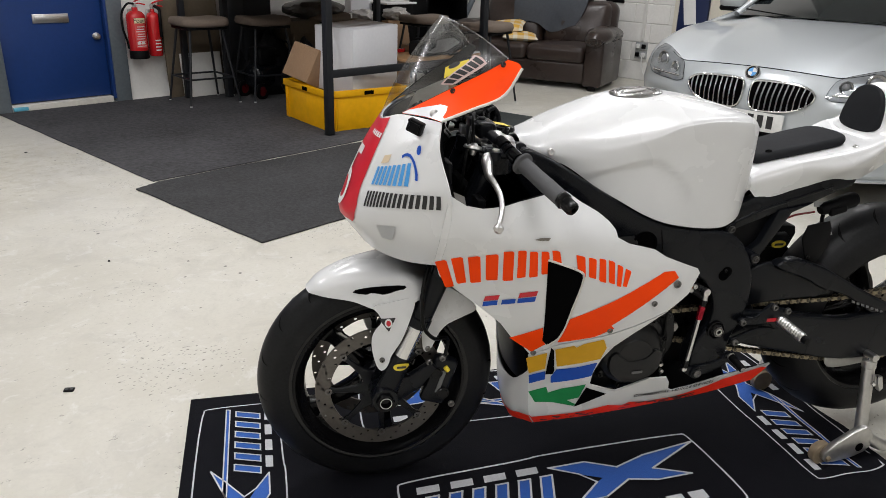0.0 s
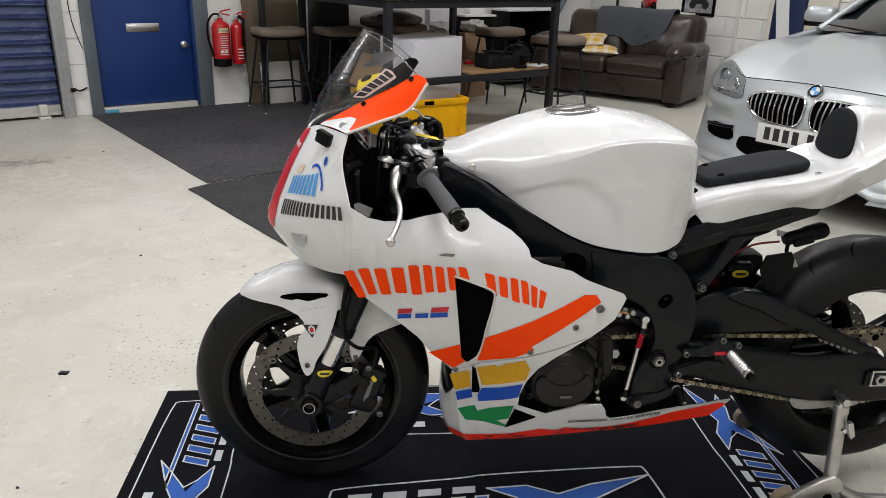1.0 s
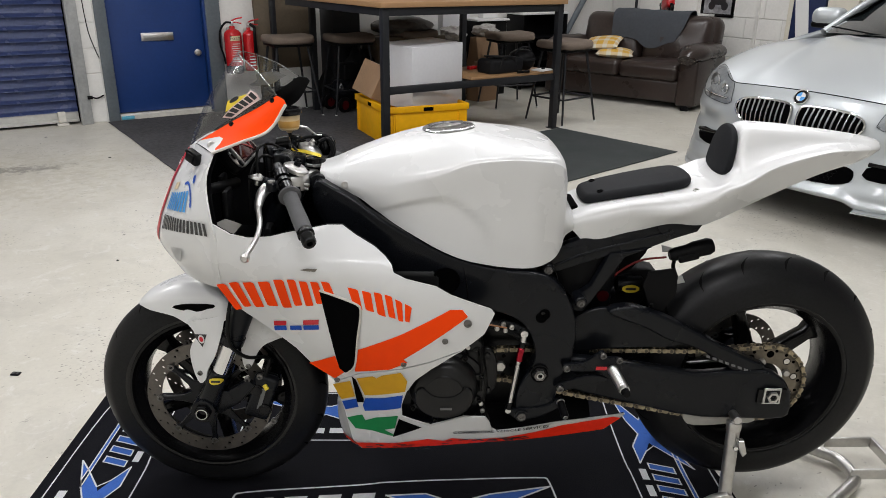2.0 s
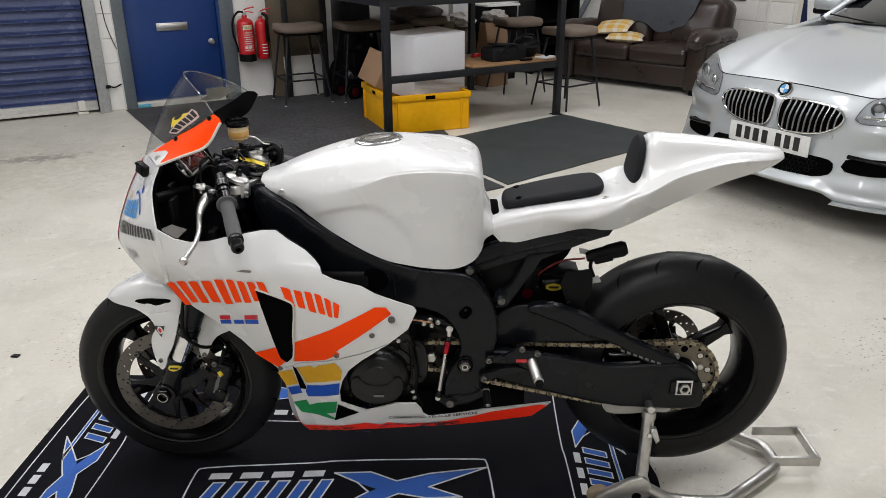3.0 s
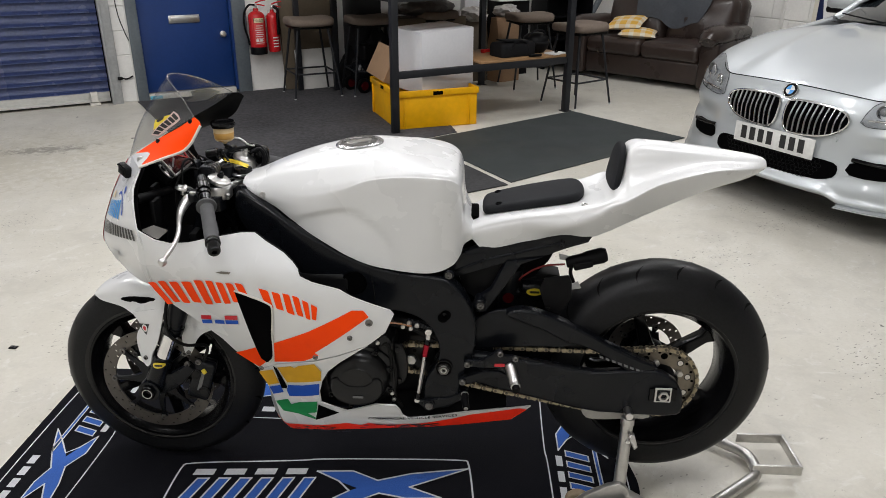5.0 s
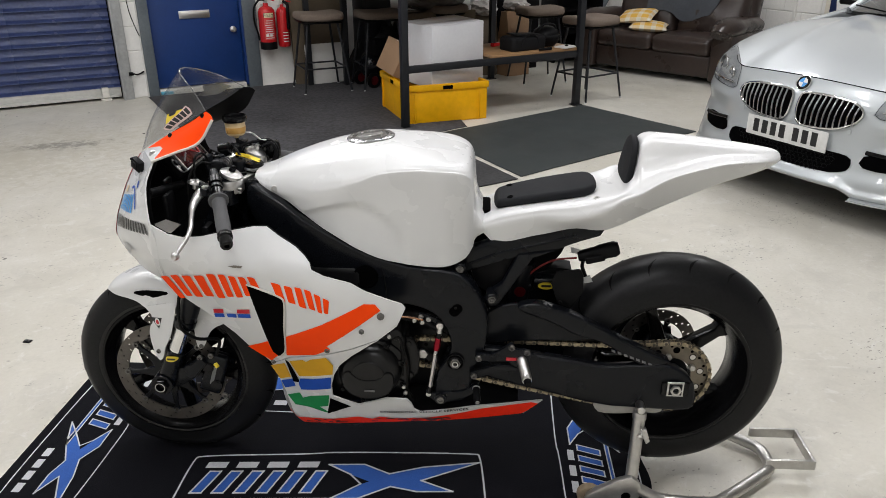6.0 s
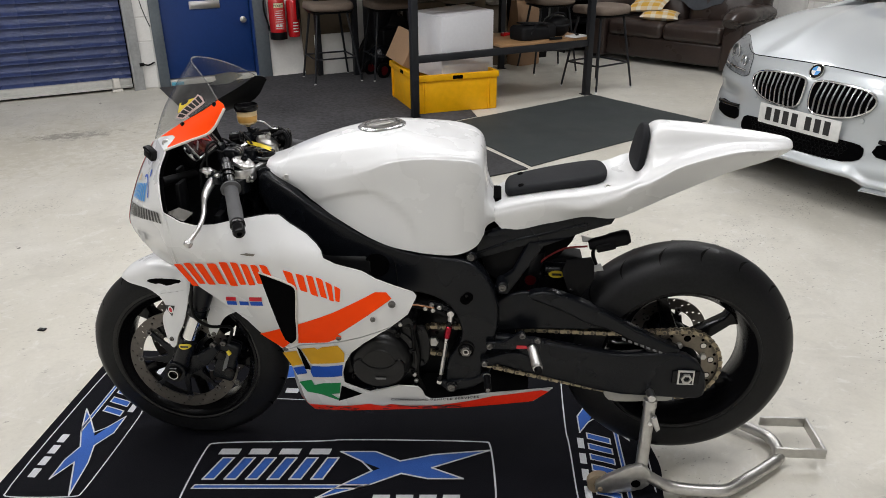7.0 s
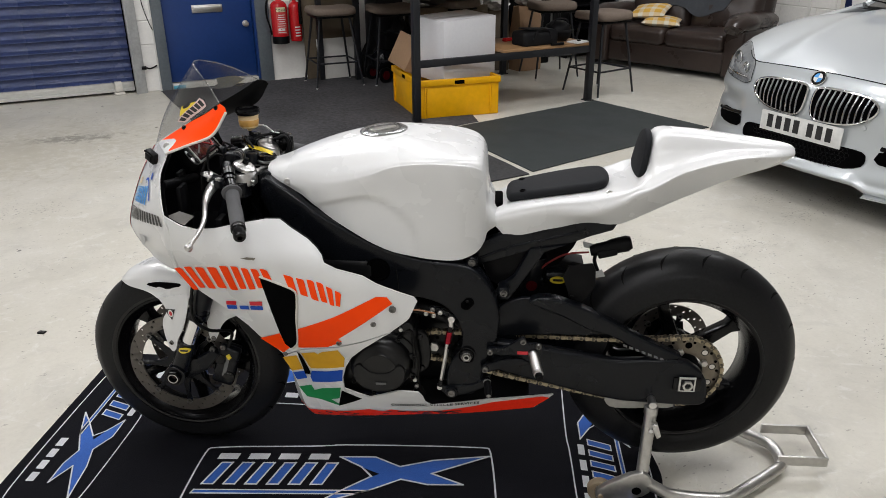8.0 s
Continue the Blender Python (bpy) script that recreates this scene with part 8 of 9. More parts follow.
def paper_sack(m, sx, sy, sz, mat, label):
    """A creased standing paper sack with a folded, uneven top."""
    bm = bmesh.new()
    n, rows = 28, 12
    rings = []
    for k in range(rows + 1):
        f = k / rows
        ring = []
        for j in range(n):
            a = 2 * math.pi * j / n
            ca, sa = math.cos(a), math.sin(a)
            q = 1 / max(abs(ca), abs(sa)) ** 0.8
            wob = 1 + 0.05 * noise.noise(Vector((ca * 2, sa * 2, f * 5))) + 0.03 * noise.noise(Vector((ca * 6, sa * 6, f * 14)))
            thin = 1 - 0.55 * max(0.0, f - 0.6) / 0.4
            ring.append(bm.verts.new((sx / 2 * ca * q * wob, sy / 2 * sa * q * wob * thin, sz * f + (0.02 * noise.noise(Vector((ca * 3, sa * 3, 7))) if k == rows else 0))))
        rings.append(ring)
    for a, b in zip(rings, rings[1:]):
        for j in range(n):
            bm.faces.new((a[j], a[(j + 1) % n], b[(j + 1) % n], b[j]))
    bm.faces.new(list(reversed(rings[0])))
    bm.faces.new(rings[-1])
    thing("paper_sack", bm, mat, label, "sack", m, sharp=28)


def holdall():
    e = empty("tool_bag", pose(4.63, 4.62, 0.508, 0, 0, 6), "soft black nylon bag on the oak shelf", "bag")
    b = box(0.36, 0.20, 0.13, (0, 0, 0.065), 0.035, 4)
    for q in b.verts:
        q.co += Vector((0.008 * math.sin(q.co.y * 40), 0.008 * math.sin(q.co.x * 30), -0.012 * abs(math.sin(q.co.x * 11))))
        q.co.z = max(q.co.z, 0.0)
    part("body", b, BAG, e)
    part("strap", tube([(-0.10, -0.10, 0.05), (-0.05, -0.105, 0.13), (0.06, -0.10, 0.12), (0.10, -0.10, 0.04)], 0.007, 8), BAG, e)
    part("flap", moved(box(0.30, 0.14, 0.012, (0, 0, 0), 0.005), Matrix.Translation((0.02, 0, 0.125)) @ Matrix.Rotation(radians(4), 4, "Y")), BAG, e)


holdall()


def helmet_bag():
    e = empty("helmet", pose(4.93, 4.70, 0.508, 0, 0, -20), "round black helmet resting on the oak shelf", "helmet")
    part("shell", lathe([(0, 0.0), (0.075, 0.0), (0.112, 0.035), (0.122, 0.085), (0.105, 0.135), (0.060, 0.165), (0, 0.172)], 32), BLACK_PLASTIC, e)
    part("rim", lathe([(0.118, 0.075), (0.126, 0.082), (0.126, 0.094), (0.118, 0.100)], 32), BAG, e)
    part("strap", tube([(-0.09, -0.05, 0.12), (-0.04, -0.06, 0.185), (0.05, -0.05, 0.185), (0.09, -0.03, 0.12)], 0.008, 8), BAG, e)


helmet_bag()
thing("white_card", join(box(0.17, 0.12, 0.012, (0, 0, 0.006), 0.003)), PAPER, "small white box lid on the oak shelf", "box", pose(5.02, 4.52, 0.508, 0, 0, 14))
thing("padlock", join(box(0.03, 0.02, 0.012, (0, 0, 0.006), 0.003)), BLACK_PLASTIC, "small black clip lying on the white lid", "clip", pose(5.02, 4.51, 0.5205, 0, 0, 10))
thing("torch", rod((0, 0, 0.012), (0.12, 0.02, 0.012), 0.012, 14), BLACK_PLASTIC, "small black torch on the oak shelf", "torch", pose(4.70, 4.47, 0.508, 0, 0, -14))
thing("red_tool", join(box(0.10, 0.04, 0.03, (0, 0, 0.015), 0.006), rod((0.05, 0, 0.015), (0.14, 0.02, 0.015), 0.006, 10)), RED_EXT, "small red handled tool on the oak shelf", "tool", pose(4.52, 4.88, 0.508, 0, 0, 20))
carton(pose(4.75, 4.88, 0.508, 0, 0, 4), 0.30, 0.18, 0.05, CARD, "flat brown cardboard box on the oak shelf")

# clutter under and behind the work table
carton(pose(4.66, 6.30, 0, 0, 0, 2), 0.78, 0.34, 0.56, CARD_DARK, "large brown carton under the work table")
carton(pose(4.66, 6.28, 0.56, 0, 0, -2), 0.80, 0.32, 0.12, CARD_DARK, "flat brown cardboard box on the larger carton")
paper_sack(pose(5.50, 6.04, 0, 0, 0, 8), 0.32, 0.24, 0.66, CARD, "tall brown paper sack by the stools")
paper_sack(pose(5.20, 6.22, 0, 0, 0, -12), 0.32, 0.26, 0.62, CARD_DARK, "dark brown paper sack beside the cartons")
thing("board", box(0.56, 0.03, 1.16, (0, 0, 0.58), 0.003), CARD_DARK, "brown board leaning against the white wall", "board", pose(3.50, 6.58, 0.0, -5, 0, 0))
thing("grey_panel", box(0.40, 0.025, 0.40, (0, 0, 0.20), 0.003), MORTAR, "grey panel leaning against the board", "panel", pose(3.52, 6.50, 0.0, -6, 0, 0))
thing("dark_locker", box(0.30, 0.30, 1.15, (0, 0, 0.575), 0.008), TABLE_STEEL, "dark grey steel locker standing against the wall", "locker", pose(4.06, 6.53, 0))
thing("pipe", box(0.05, 0.05, 2.2, (0, 0, 1.1), 0.004), TABLE_STEEL, "black square post standing by the wall", "post", pose(3.34, 6.48, 0))


def compressor():
    e = empty("compressor", pose(3.98, 6.18, 0, 0, 0, 10), "black workshop compressor with red wheels under the table", "compressor")
    part("tank", moved(lathe([(0, -0.20), (0.08, -0.195), (0.11, -0.16), (0.11, 0.16), (0.08, 0.195), (0, 0.20)], 28), Matrix.Translation((0, 0, 0.20)) @ Matrix.Rotation(radians(90), 4, "Y")), BLACK, e)
    part("motor", join(box(0.20, 0.16, 0.16, (-0.02, 0, 0.38), 0.02, 3), rod((0.08, 0, 0.38), (0.16, 0, 0.38), 0.06, 20)), BLACK_PLASTIC, e)
    for y in (-0.12, 0.12):
        wh = part("wheel", lathe([(0.045, -0.016), (0.072, -0.015), (0.078, 0), (0.072, 0.015), (0.045, 0.016)], 28, "y", (-0.16, y, 0.078), closed=True), BLACK_PLASTIC, e)
        part("rim", lathe([(0, -0.013), (0.020, -0.017), (0.045, -0.010), (0.045, 0.010), (0, 0.013)], 28, "y", (-0.16, y, 0.078)), RED_ANO_DARK, wh, "red wheel rim")
    part("grip_bar", tube([(0.18, -0.1, 0.25), (0.22, -0.1, 0.48), (0.22, 0.1, 0.48), (0.18, 0.1, 0.25)], 0.010, 10), BLACK, e)


compressor()


def bin_bag(m, r, label):
    bm = bmesh.new()
    bmesh.ops.create_icosphere(bm, subdivisions=4, radius=r)
    for q in bm.verts:
        k = 1 + 0.22 * noise.noise(q.co * 6) + 0.10 * noise.noise(q.co * 19)
        q.co = Vector((q.co.x * k, q.co.y * k * 0.8, max(0.0, (q.co.z + r * 0.8) * k * (1.25 - 0.5 * math.hypot(q.co.x, q.co.y) / r))))
    thing("bin_bag", bm, BAG, label, "bag", m, sharp=30)


bin_bag(pose(3.90, 6.46, 0), 0.18, "black plastic sack slumped behind the compressor")
# two black sacks added to deepen the shade under the work table
bin_bag(pose(4.30, 5.98, 0), 0.24, "black plastic sack added to deepen the shade under the work table")
bin_bag(pose(4.12, 6.30, 0.0), 0.27, "black plastic sack added to deepen the shade by the wall")


def wrap(m, sx, label, mat=PLASTIC_WRAP, stretch=1.0):
    """Crumpled packing plastic."""
    bm = bmesh.new()
    bmesh.ops.create_icosphere(bm, subdivisions=3, radius=sx)
    for q in bm.verts:
        n = (noise.noise(q.co * 14) * 0.35 + noise.noise(q.co * 34) * 0.18) / stretch ** 1.6
        q.co *= 1 + n
        q.co.z *= 0.5
        q.co.x *= stretch
    lo = min(q.co.z for q in bm.verts)
    for q in bm.verts:
        q.co.z -= lo
    thing("plastic_wrap", bm, mat, label, "packaging", m, sharp=25)


wrap(pose(5.22, 6.22, 0.605), 0.15, "crumpled clear packing plastic on a dark paper sack")
wrap(pose(5.52, 6.05, 0.645), 0.13, "crumpled clear packing plastic on a brown paper sack")
wrap(pose(4.66, 6.30, 0.670), 0.20, "dim grey plastic sheeting bundled on the brown carton", paint("dim_plastic_sheeting", (0.075, 0.070, 0.064), 0.35, vary=0.4, grain=30, bump=0.6, bump_scale=40), 1.7)
thing("tape_roll", lathe([(0.020, 0), (0.034, 0), (0.034, 0.05), (0.020, 0.05)], 28, "z", closed=True), PAPER, "white roll of tape on the brown carton", "tape", pose(5.00, 6.18, 0.680))
carton(pose(5.44, 6.52, 0, 0, 0, 0), 0.36, 0.10, 0.86, WHITE_CARD, "narrow white carton behind the stools", tape=False)
carton(pose(5.75, 6.40, 0, 0, 0, 0), 0.40, 0.34, 0.80, BLACK_PLASTIC, "black plastic storage cabinet", "storage_cabinet", tape=False)
thing("shelf_tray", join(box(0.44, 0.36, 0.02, (0, 0, 0.01), 0.003), box(0.20, 0.10, 0.06, (0.05, 0, 0.05), 0.01)), PAPER, "white tray on the black cabinet", "tray", pose(5.75, 6.38, 0.80))


def low_shelves(x, y):
    """Black open shelf unit with a white top board."""
    e = empty("shelf_unit", pose(x, y, 0), "low black shelf unit with a white top board", "shelves")
    for dx in (-0.33, 0.33):
        part("side_board", box(0.022, 0.30, 0.84, (dx, 0, 0.42), 0.003), BLACK_PLASTIC, e)
    for z in (0.05, 0.32, 0.58):
        part("shelf_board", box(0.638, 0.29, 0.020, (0, 0, z), 0.002), BLACK_PLASTIC, e)
    part("back_board", box(0.638, 0.012, 0.80, (0, 0.135, 0.42), 0.002), BLACK_PLASTIC, e)
    part("top_board", box(0.70, 0.32, 0.026, (0, 0, 0.854), 0.004), PAPER, e, "white top board")


low_shelves(6.62, 6.50)


# ---- sofa ----
SOFA = Matrix.Translation((6.84, 4.30, 0)) @ pose(0, 0, 0, 0, 0, 18)


def pillowy(sx, sy, sz, at, r, puff=0.02, seed=0.0):
    b = box(sx, sy, sz, (0, 0, 0), r, 5)
    bmesh.ops.subdivide_edges(b, edges=[e for e in b.edges if e.calc_length() > 0.12], cuts=3, use_grid_fill=True)
    for q in b.verts:
        k = (1 - (2 * q.co.x / sx) ** 2) * (1 - (2 * q.co.y / sy) ** 2)
        if q.co.z > 0:
            q.co.z += puff * max(0, k)
        q.co += Vector((0, 0, 1)) * 0.006 * noise.noise(q.co * 9 + Vector((seed, 0, 0)))
    return moved(b, Matrix.Translation(at))


def sofa():
    # local x: depth from the front, y: along its length
    e = empty("sofa", SOFA, "brown leather two-seat sofa, worn and creased", "sofa")
    ln = 1.78
    part("frame", join(box(0.74, ln - 0.44, 0.22, (0.46, ln / 2, 0.17), 0.03, 4), moved(box(0.26, ln - 0.20, 0.74, (0, 0, 0), 0.11, 6), Matrix.Translation((0.83, ln / 2, 0.515)) @ Matrix.Rotation(radians(9), 4, "Y"))), LEATHER, e)
    for k in range(2):
        part("seat_cushion", pillowy(0.66, (ln - 0.46) / 2 - 0.006, 0.17, (0.39, 0.23 + (ln - 0.46) * (0.25 + 0.5 * k), 0.355), 0.055, 0.03, k), LEATHER, e, sharp=60)
        bc = pillowy(0.54, (ln - 0.30) / 2 - 0.004, 0.22, (0, 0, 0), 0.105, 0.06, 3 + k)
        part("back_cushion", moved(bc, Matrix.Translation((0.725, 0.15 + (ln - 0.30) * (0.25 + 0.5 * k), 0.615)) @ Matrix.Rotation(radians(-74), 4, "Y")), LEATHER, e, sharp=60)
    for y in (0.12, ln - 0.12):
        part("arm_panel", box(0.80, 0.20, 0.46, (0.44, y, 0.27), 0.03, 4), LEATHER, e)
        am = tube([(-0.03, y, 0.50), (0.06, y, 0.555), (0.25, y, 0.565), (0.55, y, 0.56), (0.80, y, 0.54)], 0.11, 18, 26, radii=[0.075, 0.118, 0.112, 0.11, 0.10])
        for q in am.verts:
            q.co.z = 0.53 + (q.co.z - 0.53) * 0.80 + 0.008 * noise.noise(q.co * 11)
            q.co.y = y + (q.co.y - y) * 1.12
        part("arm_pad", am, LEATHER, e, sharp=60)
        for x in (0.08, 0.80):
            part("foot", box(0.07, 0.07, 0.06, (x, y, 0.03), 0.006), BLACK_PLASTIC, e)


sofa()


def drape_throw():
    bm = bmesh.new()
    prof = [(0.560, 0.635), (0.575, 0.70), (0.595, 0.78), (0.625, 0.85), (0.68, 0.905), (0.77, 0.925), (0.87, 0.90), (0.955, 0.76)]
    pr = spline([(x, 0, z) for x, z in prof], 36)
    n = 30
    g = []
    for i, p in enumerate(pr):
        r = []
        for j in range(n + 1):
            f = j / n
            hang = max(0, (14 - i) / 14)
            y = 0.40 + 0.10 * hang * hang + (0.86 - 0.10 * hang * hang) * f + 0.03 * hang * math.sin(f * 5)
            w = 0.016 * noise.noise(Vector((p.x * 5, y * 7, p.z * 4))) + 0.006 * noise.noise(Vector((p.x * 18, y * 20, p.z * 15)))
            r.append(bm.verts.new((p.x - 0.012 + w, y, p.z + 0.010 + w * 0.6 - hang * (0.01 + 0.10 * math.exp(-((f - 0.30) / 0.20) ** 2)))))
        g.append(r)
    for i in range(len(pr) - 1):
        for j in range(n):
            bm.faces.new((g[i][j], g[i + 1][j], g[i + 1][j + 1], g[i][j + 1]))
    bmesh.ops.recalc_face_normals(bm, faces=bm.faces)
    bmesh.ops.solidify(bm, geom=bm.faces[:], thickness=0.006)
    thing("throw", bm, THROW, "dark grey throw draped over the sofa back", "blanket", SOFA, sharp=70)


drape_throw()


def cushion(m):
    bm = bmesh.new()
    n = 16
    for side in (-1, 1):
        g = [[bm.verts.new((0.40 * (i / n - 0.5) * (1 - 0.08 * (1 - abs(2 * j / n - 1))), 0.40 * (j / n - 0.5) * (1 - 0.08 * (1 - abs(2 * i / n - 1))), side * 0.055 * (max(0, (1 - (2 * i / n - 1) ** 2)) * max(0, (1 - (2 * j / n - 1) ** 2))) ** 0.45)) for j in range(n + 1)] for i in range(n + 1)]
        for i in range(n):
            for j in range(n):
                bm.faces.new((g[i][j], g[i + 1][j], g[i + 1][j + 1], g[i][j + 1]))
    bmesh.ops.remove_doubles(bm, verts=bm.verts, dist=1e-4)
    thing("cushion", bm, PLAID, "yellow and white plaid cushion on the leather sofa", "cushion", m, "cushions on the sofa", sharp=70)


cushion(SOFA @ pose(0.32, 1.06, 0.490, 2, -3, 24))
cushion(SOFA @ pose(0.38, 1.24, 0.580, -5, -12, 14))

# things on the east wall
pf = empty("picture_frame", pose(WALL_X - 0.012, 5.08, 0.87), "framed grey photograph of a motorcycle on the white wall", "picture")
for bm in (box(0.022, 0.44, 0.035, (0, 0, 0.0), 0.003), box(0.022, 0.44, 0.035, (0, 0, 0.32), 0.003)):
    part("frame_rail", bm, BLACK_GLOSS, pf)
for y in (-0.2025, 0.2025):
    part("frame_rail", box(0.022, 0.035, 0.286, (0, y, 0.16), 0.003), BLACK_GLOSS, pf)
part("print", box(0.006, 0.372, 0.287, (0.002, 0, 0.16), 0), PHOTO, pf)
part("print_shape", join(lathe([(0, 0), (0.045, 0)], 24, "x", (-0.0025, -0.09, 0.10)), lathe([(0, 0), (0.045, 0)], 24, "x", (-0.0025, 0.08, 0.10)), box(0.001, 0.20, 0.06, (-0.0025, 0, 0.14), 0)), BLACK_VINYL, pf)

sk = empty("wall_socket", pose(WALL_X - 0.012, 4.56, 0.345), "double grey wall socket with white plugs", "socket")
part("plate", box(0.022, 0.155, 0.09, (0, 0, 0.045), 0.004), GALV, sk)
part("plate", box(0.022, 0.155, 0.09, (0, 0, -0.05), 0.004), GALV, sk)
for y in (-0.035, 0.04):
    for z in (0.045, -0.05):
        part("plug", box(0.03, 0.045, 0.05, (-0.020, y, z), 0.006), PAPER if (y > 0) == (z > 0) else BLACK_PLASTIC, sk)
part("conduit", box(0.03, 0.035, 2.2, (0, 0.0, 1.2), 0.004), WALL, sk)
part("lead", tube([(-0.03, -0.03, -0.06), (-0.05, -0.05, -0.18), (-0.03, -0.10, -0.30), (-0.04, -0.12, -0.345)], 0.006, 8), PAPER, sk)

rm = empty("red_model", pose(7.72, 5.52, 0.90, 0, 0, 60), "red and black toy motorcycle fairing on a shelf", "model")
part("body", box(0.22, 0.10, 0.14, (0, 0, 0.09), 0.035, 4, Matrix.Rotation(radians(18), 4, "Y")), RED_EXT, rm)
part("seat", box(0.12, 0.08, 0.05, (0.12, 0, 0.06), 0.015), BLACK_PLASTIC, rm)
for x in (-0.12, 0.16):
    part("wheel", lathe([(0.03, -0.015), (0.055, -0.015), (0.06, 0), (0.055, 0.015), (0.03, 0.015)], 24, "y", (x, 0, 0.035)), BLACK_PLASTIC, rm)
ls = thing("ledge_shelf", box(0.30, 1.0, 0.03, (0, 0, 0), 0.004), WALL, "white ledge behind the sofa", "shelf", pose(WALL_X - 0.16, 5.60, 0.865))
thing("blind_stand", join(rod((0, 0, 0), (0, 0, 1.9), 0.018, 12), box(0.3, 0.3, 0.02, (0, 0, 0.01), 0.004)), TABLE_STEEL, "dark slim floor stand behind the sofa", "stand", pose(7.78, 6.05, 0))
thing("sloping_rail", rod((6.73, 6.55, 0.0), (7.9, 6.55, 1.75), 0.035, 14), GREY_FRAME, "dark grey sloping rail behind the sofa", "rail")

nd = empty("door_3", pose(WALL_X, 3.97, 0), "navy blue door standing open with papers pinned to it", "door", kind="structure")
part("door_post", box(0.05, 0.05, 2.1, (-0.02, 0.20, 1.05), 0.004), TEAL_WALL, nd)
part("door_leaf", box(0.04, 0.34, 2.05, (-0.03, 0.0, 1.025), 0.004), NAVY, nd)
part("notice", box(0.004, 0.14, 0.55, (-0.054, 0.06, 0.95), 0, 2, Matrix.Rotation(radians(-10), 4, "X")), PAPER, nd, "white paper notice")
part("door_post", box(0.05, 0.30, 2.1, (-0.02, -0.34, 1.05), 0.004), TEAL_WALL, nd)


# dark chips and rubber crumbs lying on the floor
def floor_chip(x, y, r, turn):
    bm = bmesh.new()
    n = 9
    ring = [(r * (0.7 + 0.5 * random.random()) * math.cos(2 * math.pi * k / n), 0.6 * r * (0.7 + 0.5 * random.random()) * math.sin(2 * math.pi * k / n)) for k in range(n)]
    lo = [bm.verts.new((a, b, 0.0)) for a, b in ring]
    hi = [bm.verts.new((a * 0.7, b * 0.7, 0.35 * r)) for a, b in ring]
    bm.faces.new(list(reversed(lo)))
    bm.faces.new(hi)
    for k in range(n):
        bm.faces.new((lo[k], lo[(k + 1) % n], hi[(k + 1) % n], hi[k]))
    thing("rubber_crumb", bm, RUBBER, "small dark rubber crumb lying on the pale floor", "debris", pose(x, y, 0.0005, 0, 0, turn), "crumbs on the floor")


clip = empty("plastic_clip", pose(0.645, 2.170, 0.0, 0, 0, -38), "small dark square plastic clip lying on the pale floor", "clip")
part("plate", box(0.030, 0.021, 0.005, (0, 0, 0.003), 0.0015), BLACK_PLASTIC, clip)
for x in (-0.007, 0.007):
    part("recess", box(0.008, 0.010, 0.002, (x, 0, 0.0052), 0.0006), paint("dull_grey_plastic", (0.05, 0.05, 0.05), 0.6), clip)
for x, y, r, turn in ((1.168, 3.111, 0.009, 80), (1.550, 5.297, 0.011, 10), (0.42, 1.62, 0.007, 120), (0.30, 1.95, 0.006, 60)):
    floor_chip(x, y, r, turn)


# ---- silver car ----
CAR = Matrix.Translation((4.40, 1.82, 0))
car = empty("car", CAR, "silver two-door car with twin chrome kidney grilles", "car")


def nose_x(y, z):
    """How far back the car's front stands at (y, z)."""
    prof = hermite([0.16, 0.24, 0.32, 0.43, 0.53, 0.63, 0.70, 0.74, 0.80], [0.085, 0.060, 0.085, 0.108, 0.118, 0.138, 0.18, 0.235, 0.36], z)
    r = min(1.0, abs(y) / 0.93)
    return prof + 0.32 * r ** 3 + 0.18 * (1 - math.sqrt(max(0.0, 1 - r ** 8)))


def front_at(y, z):
    return Vector((nose_x(y, z), y, z))


def front_sheet(name, outline, mat, parent, lift=0.004, label="", step=0.05, smooth_n=2):
    pts = chaikin(outline, smooth_n) if smooth_n else outline
    bm = drape(flat_cut(pts, step), front_at, 0)
    for q in bm.verts:
        q.co.x -= lift
    return part(name, bm, mat, parent, label)


def hood_z(y):
    """Height of the bonnet's front edge."""
    k = min(1.0, max(0.0, (abs(y) - 0.46) / 0.32))
    return 0.726 - 0.014 * min(1.0, (abs(y) / 0.45) ** 2) + 0.066 * k * k * (3 - 2 * k)


def chin_z(y):
    """Height of the bumper's lower edge: raised between the corner lips."""
    k = min(1.0, max(0.0, (abs(y) - 0.36) / 0.10))
    return 0.208 - 0.036 * k * k * (3 - 2 * k)


def bumper_at(s, t):
    y = 0.93 * math.sin(math.pi * (t - 0.5))
    z = chin_z(y) + (hood_z(y) - chin_z(y)) * s
    p = front_at(y, z)
    # proud lip along the lower edge and a soft crease under the lamps
    p.x -= 0.030 * math.exp(-((z - chin_z(y) - 0.022) / 0.022) ** 2)
    p.x -= 0.010 * math.exp(-((z - 0.545) / 0.030) ** 2) * min(1.0, max(0.0, (abs(y) - 0.42) / 0.10))
    p.x += 0.016 * math.exp(-((z - 0.470) / 0.035) ** 2) * min(1.0, max(0.0, (abs(y) - 0.46) / 0.12))
    return p


fascia = part("bumper", grid_bm(bumper_at, 56, 96, 0.0), SILVER, car, "silver front bumper", 60)


def hood_at(s, t):
    y = -0.90 + 1.80 * t
    z0 = hood_z(y)
    x0 = nose_x(y, z0)
    x = x0 + (1.42 - x0) * s
    z = z0 + (0.945 - z0) * (1 - (1 - s) ** 1.8) - 0.075 * (abs(y) / 0.9) ** 3 * s
    z += 0.014 * math.exp(-((abs(y) - 0.36 - 0.16 * s) / 0.07) ** 2) * min(1, s * 3)
    return Vector((x, y, z))


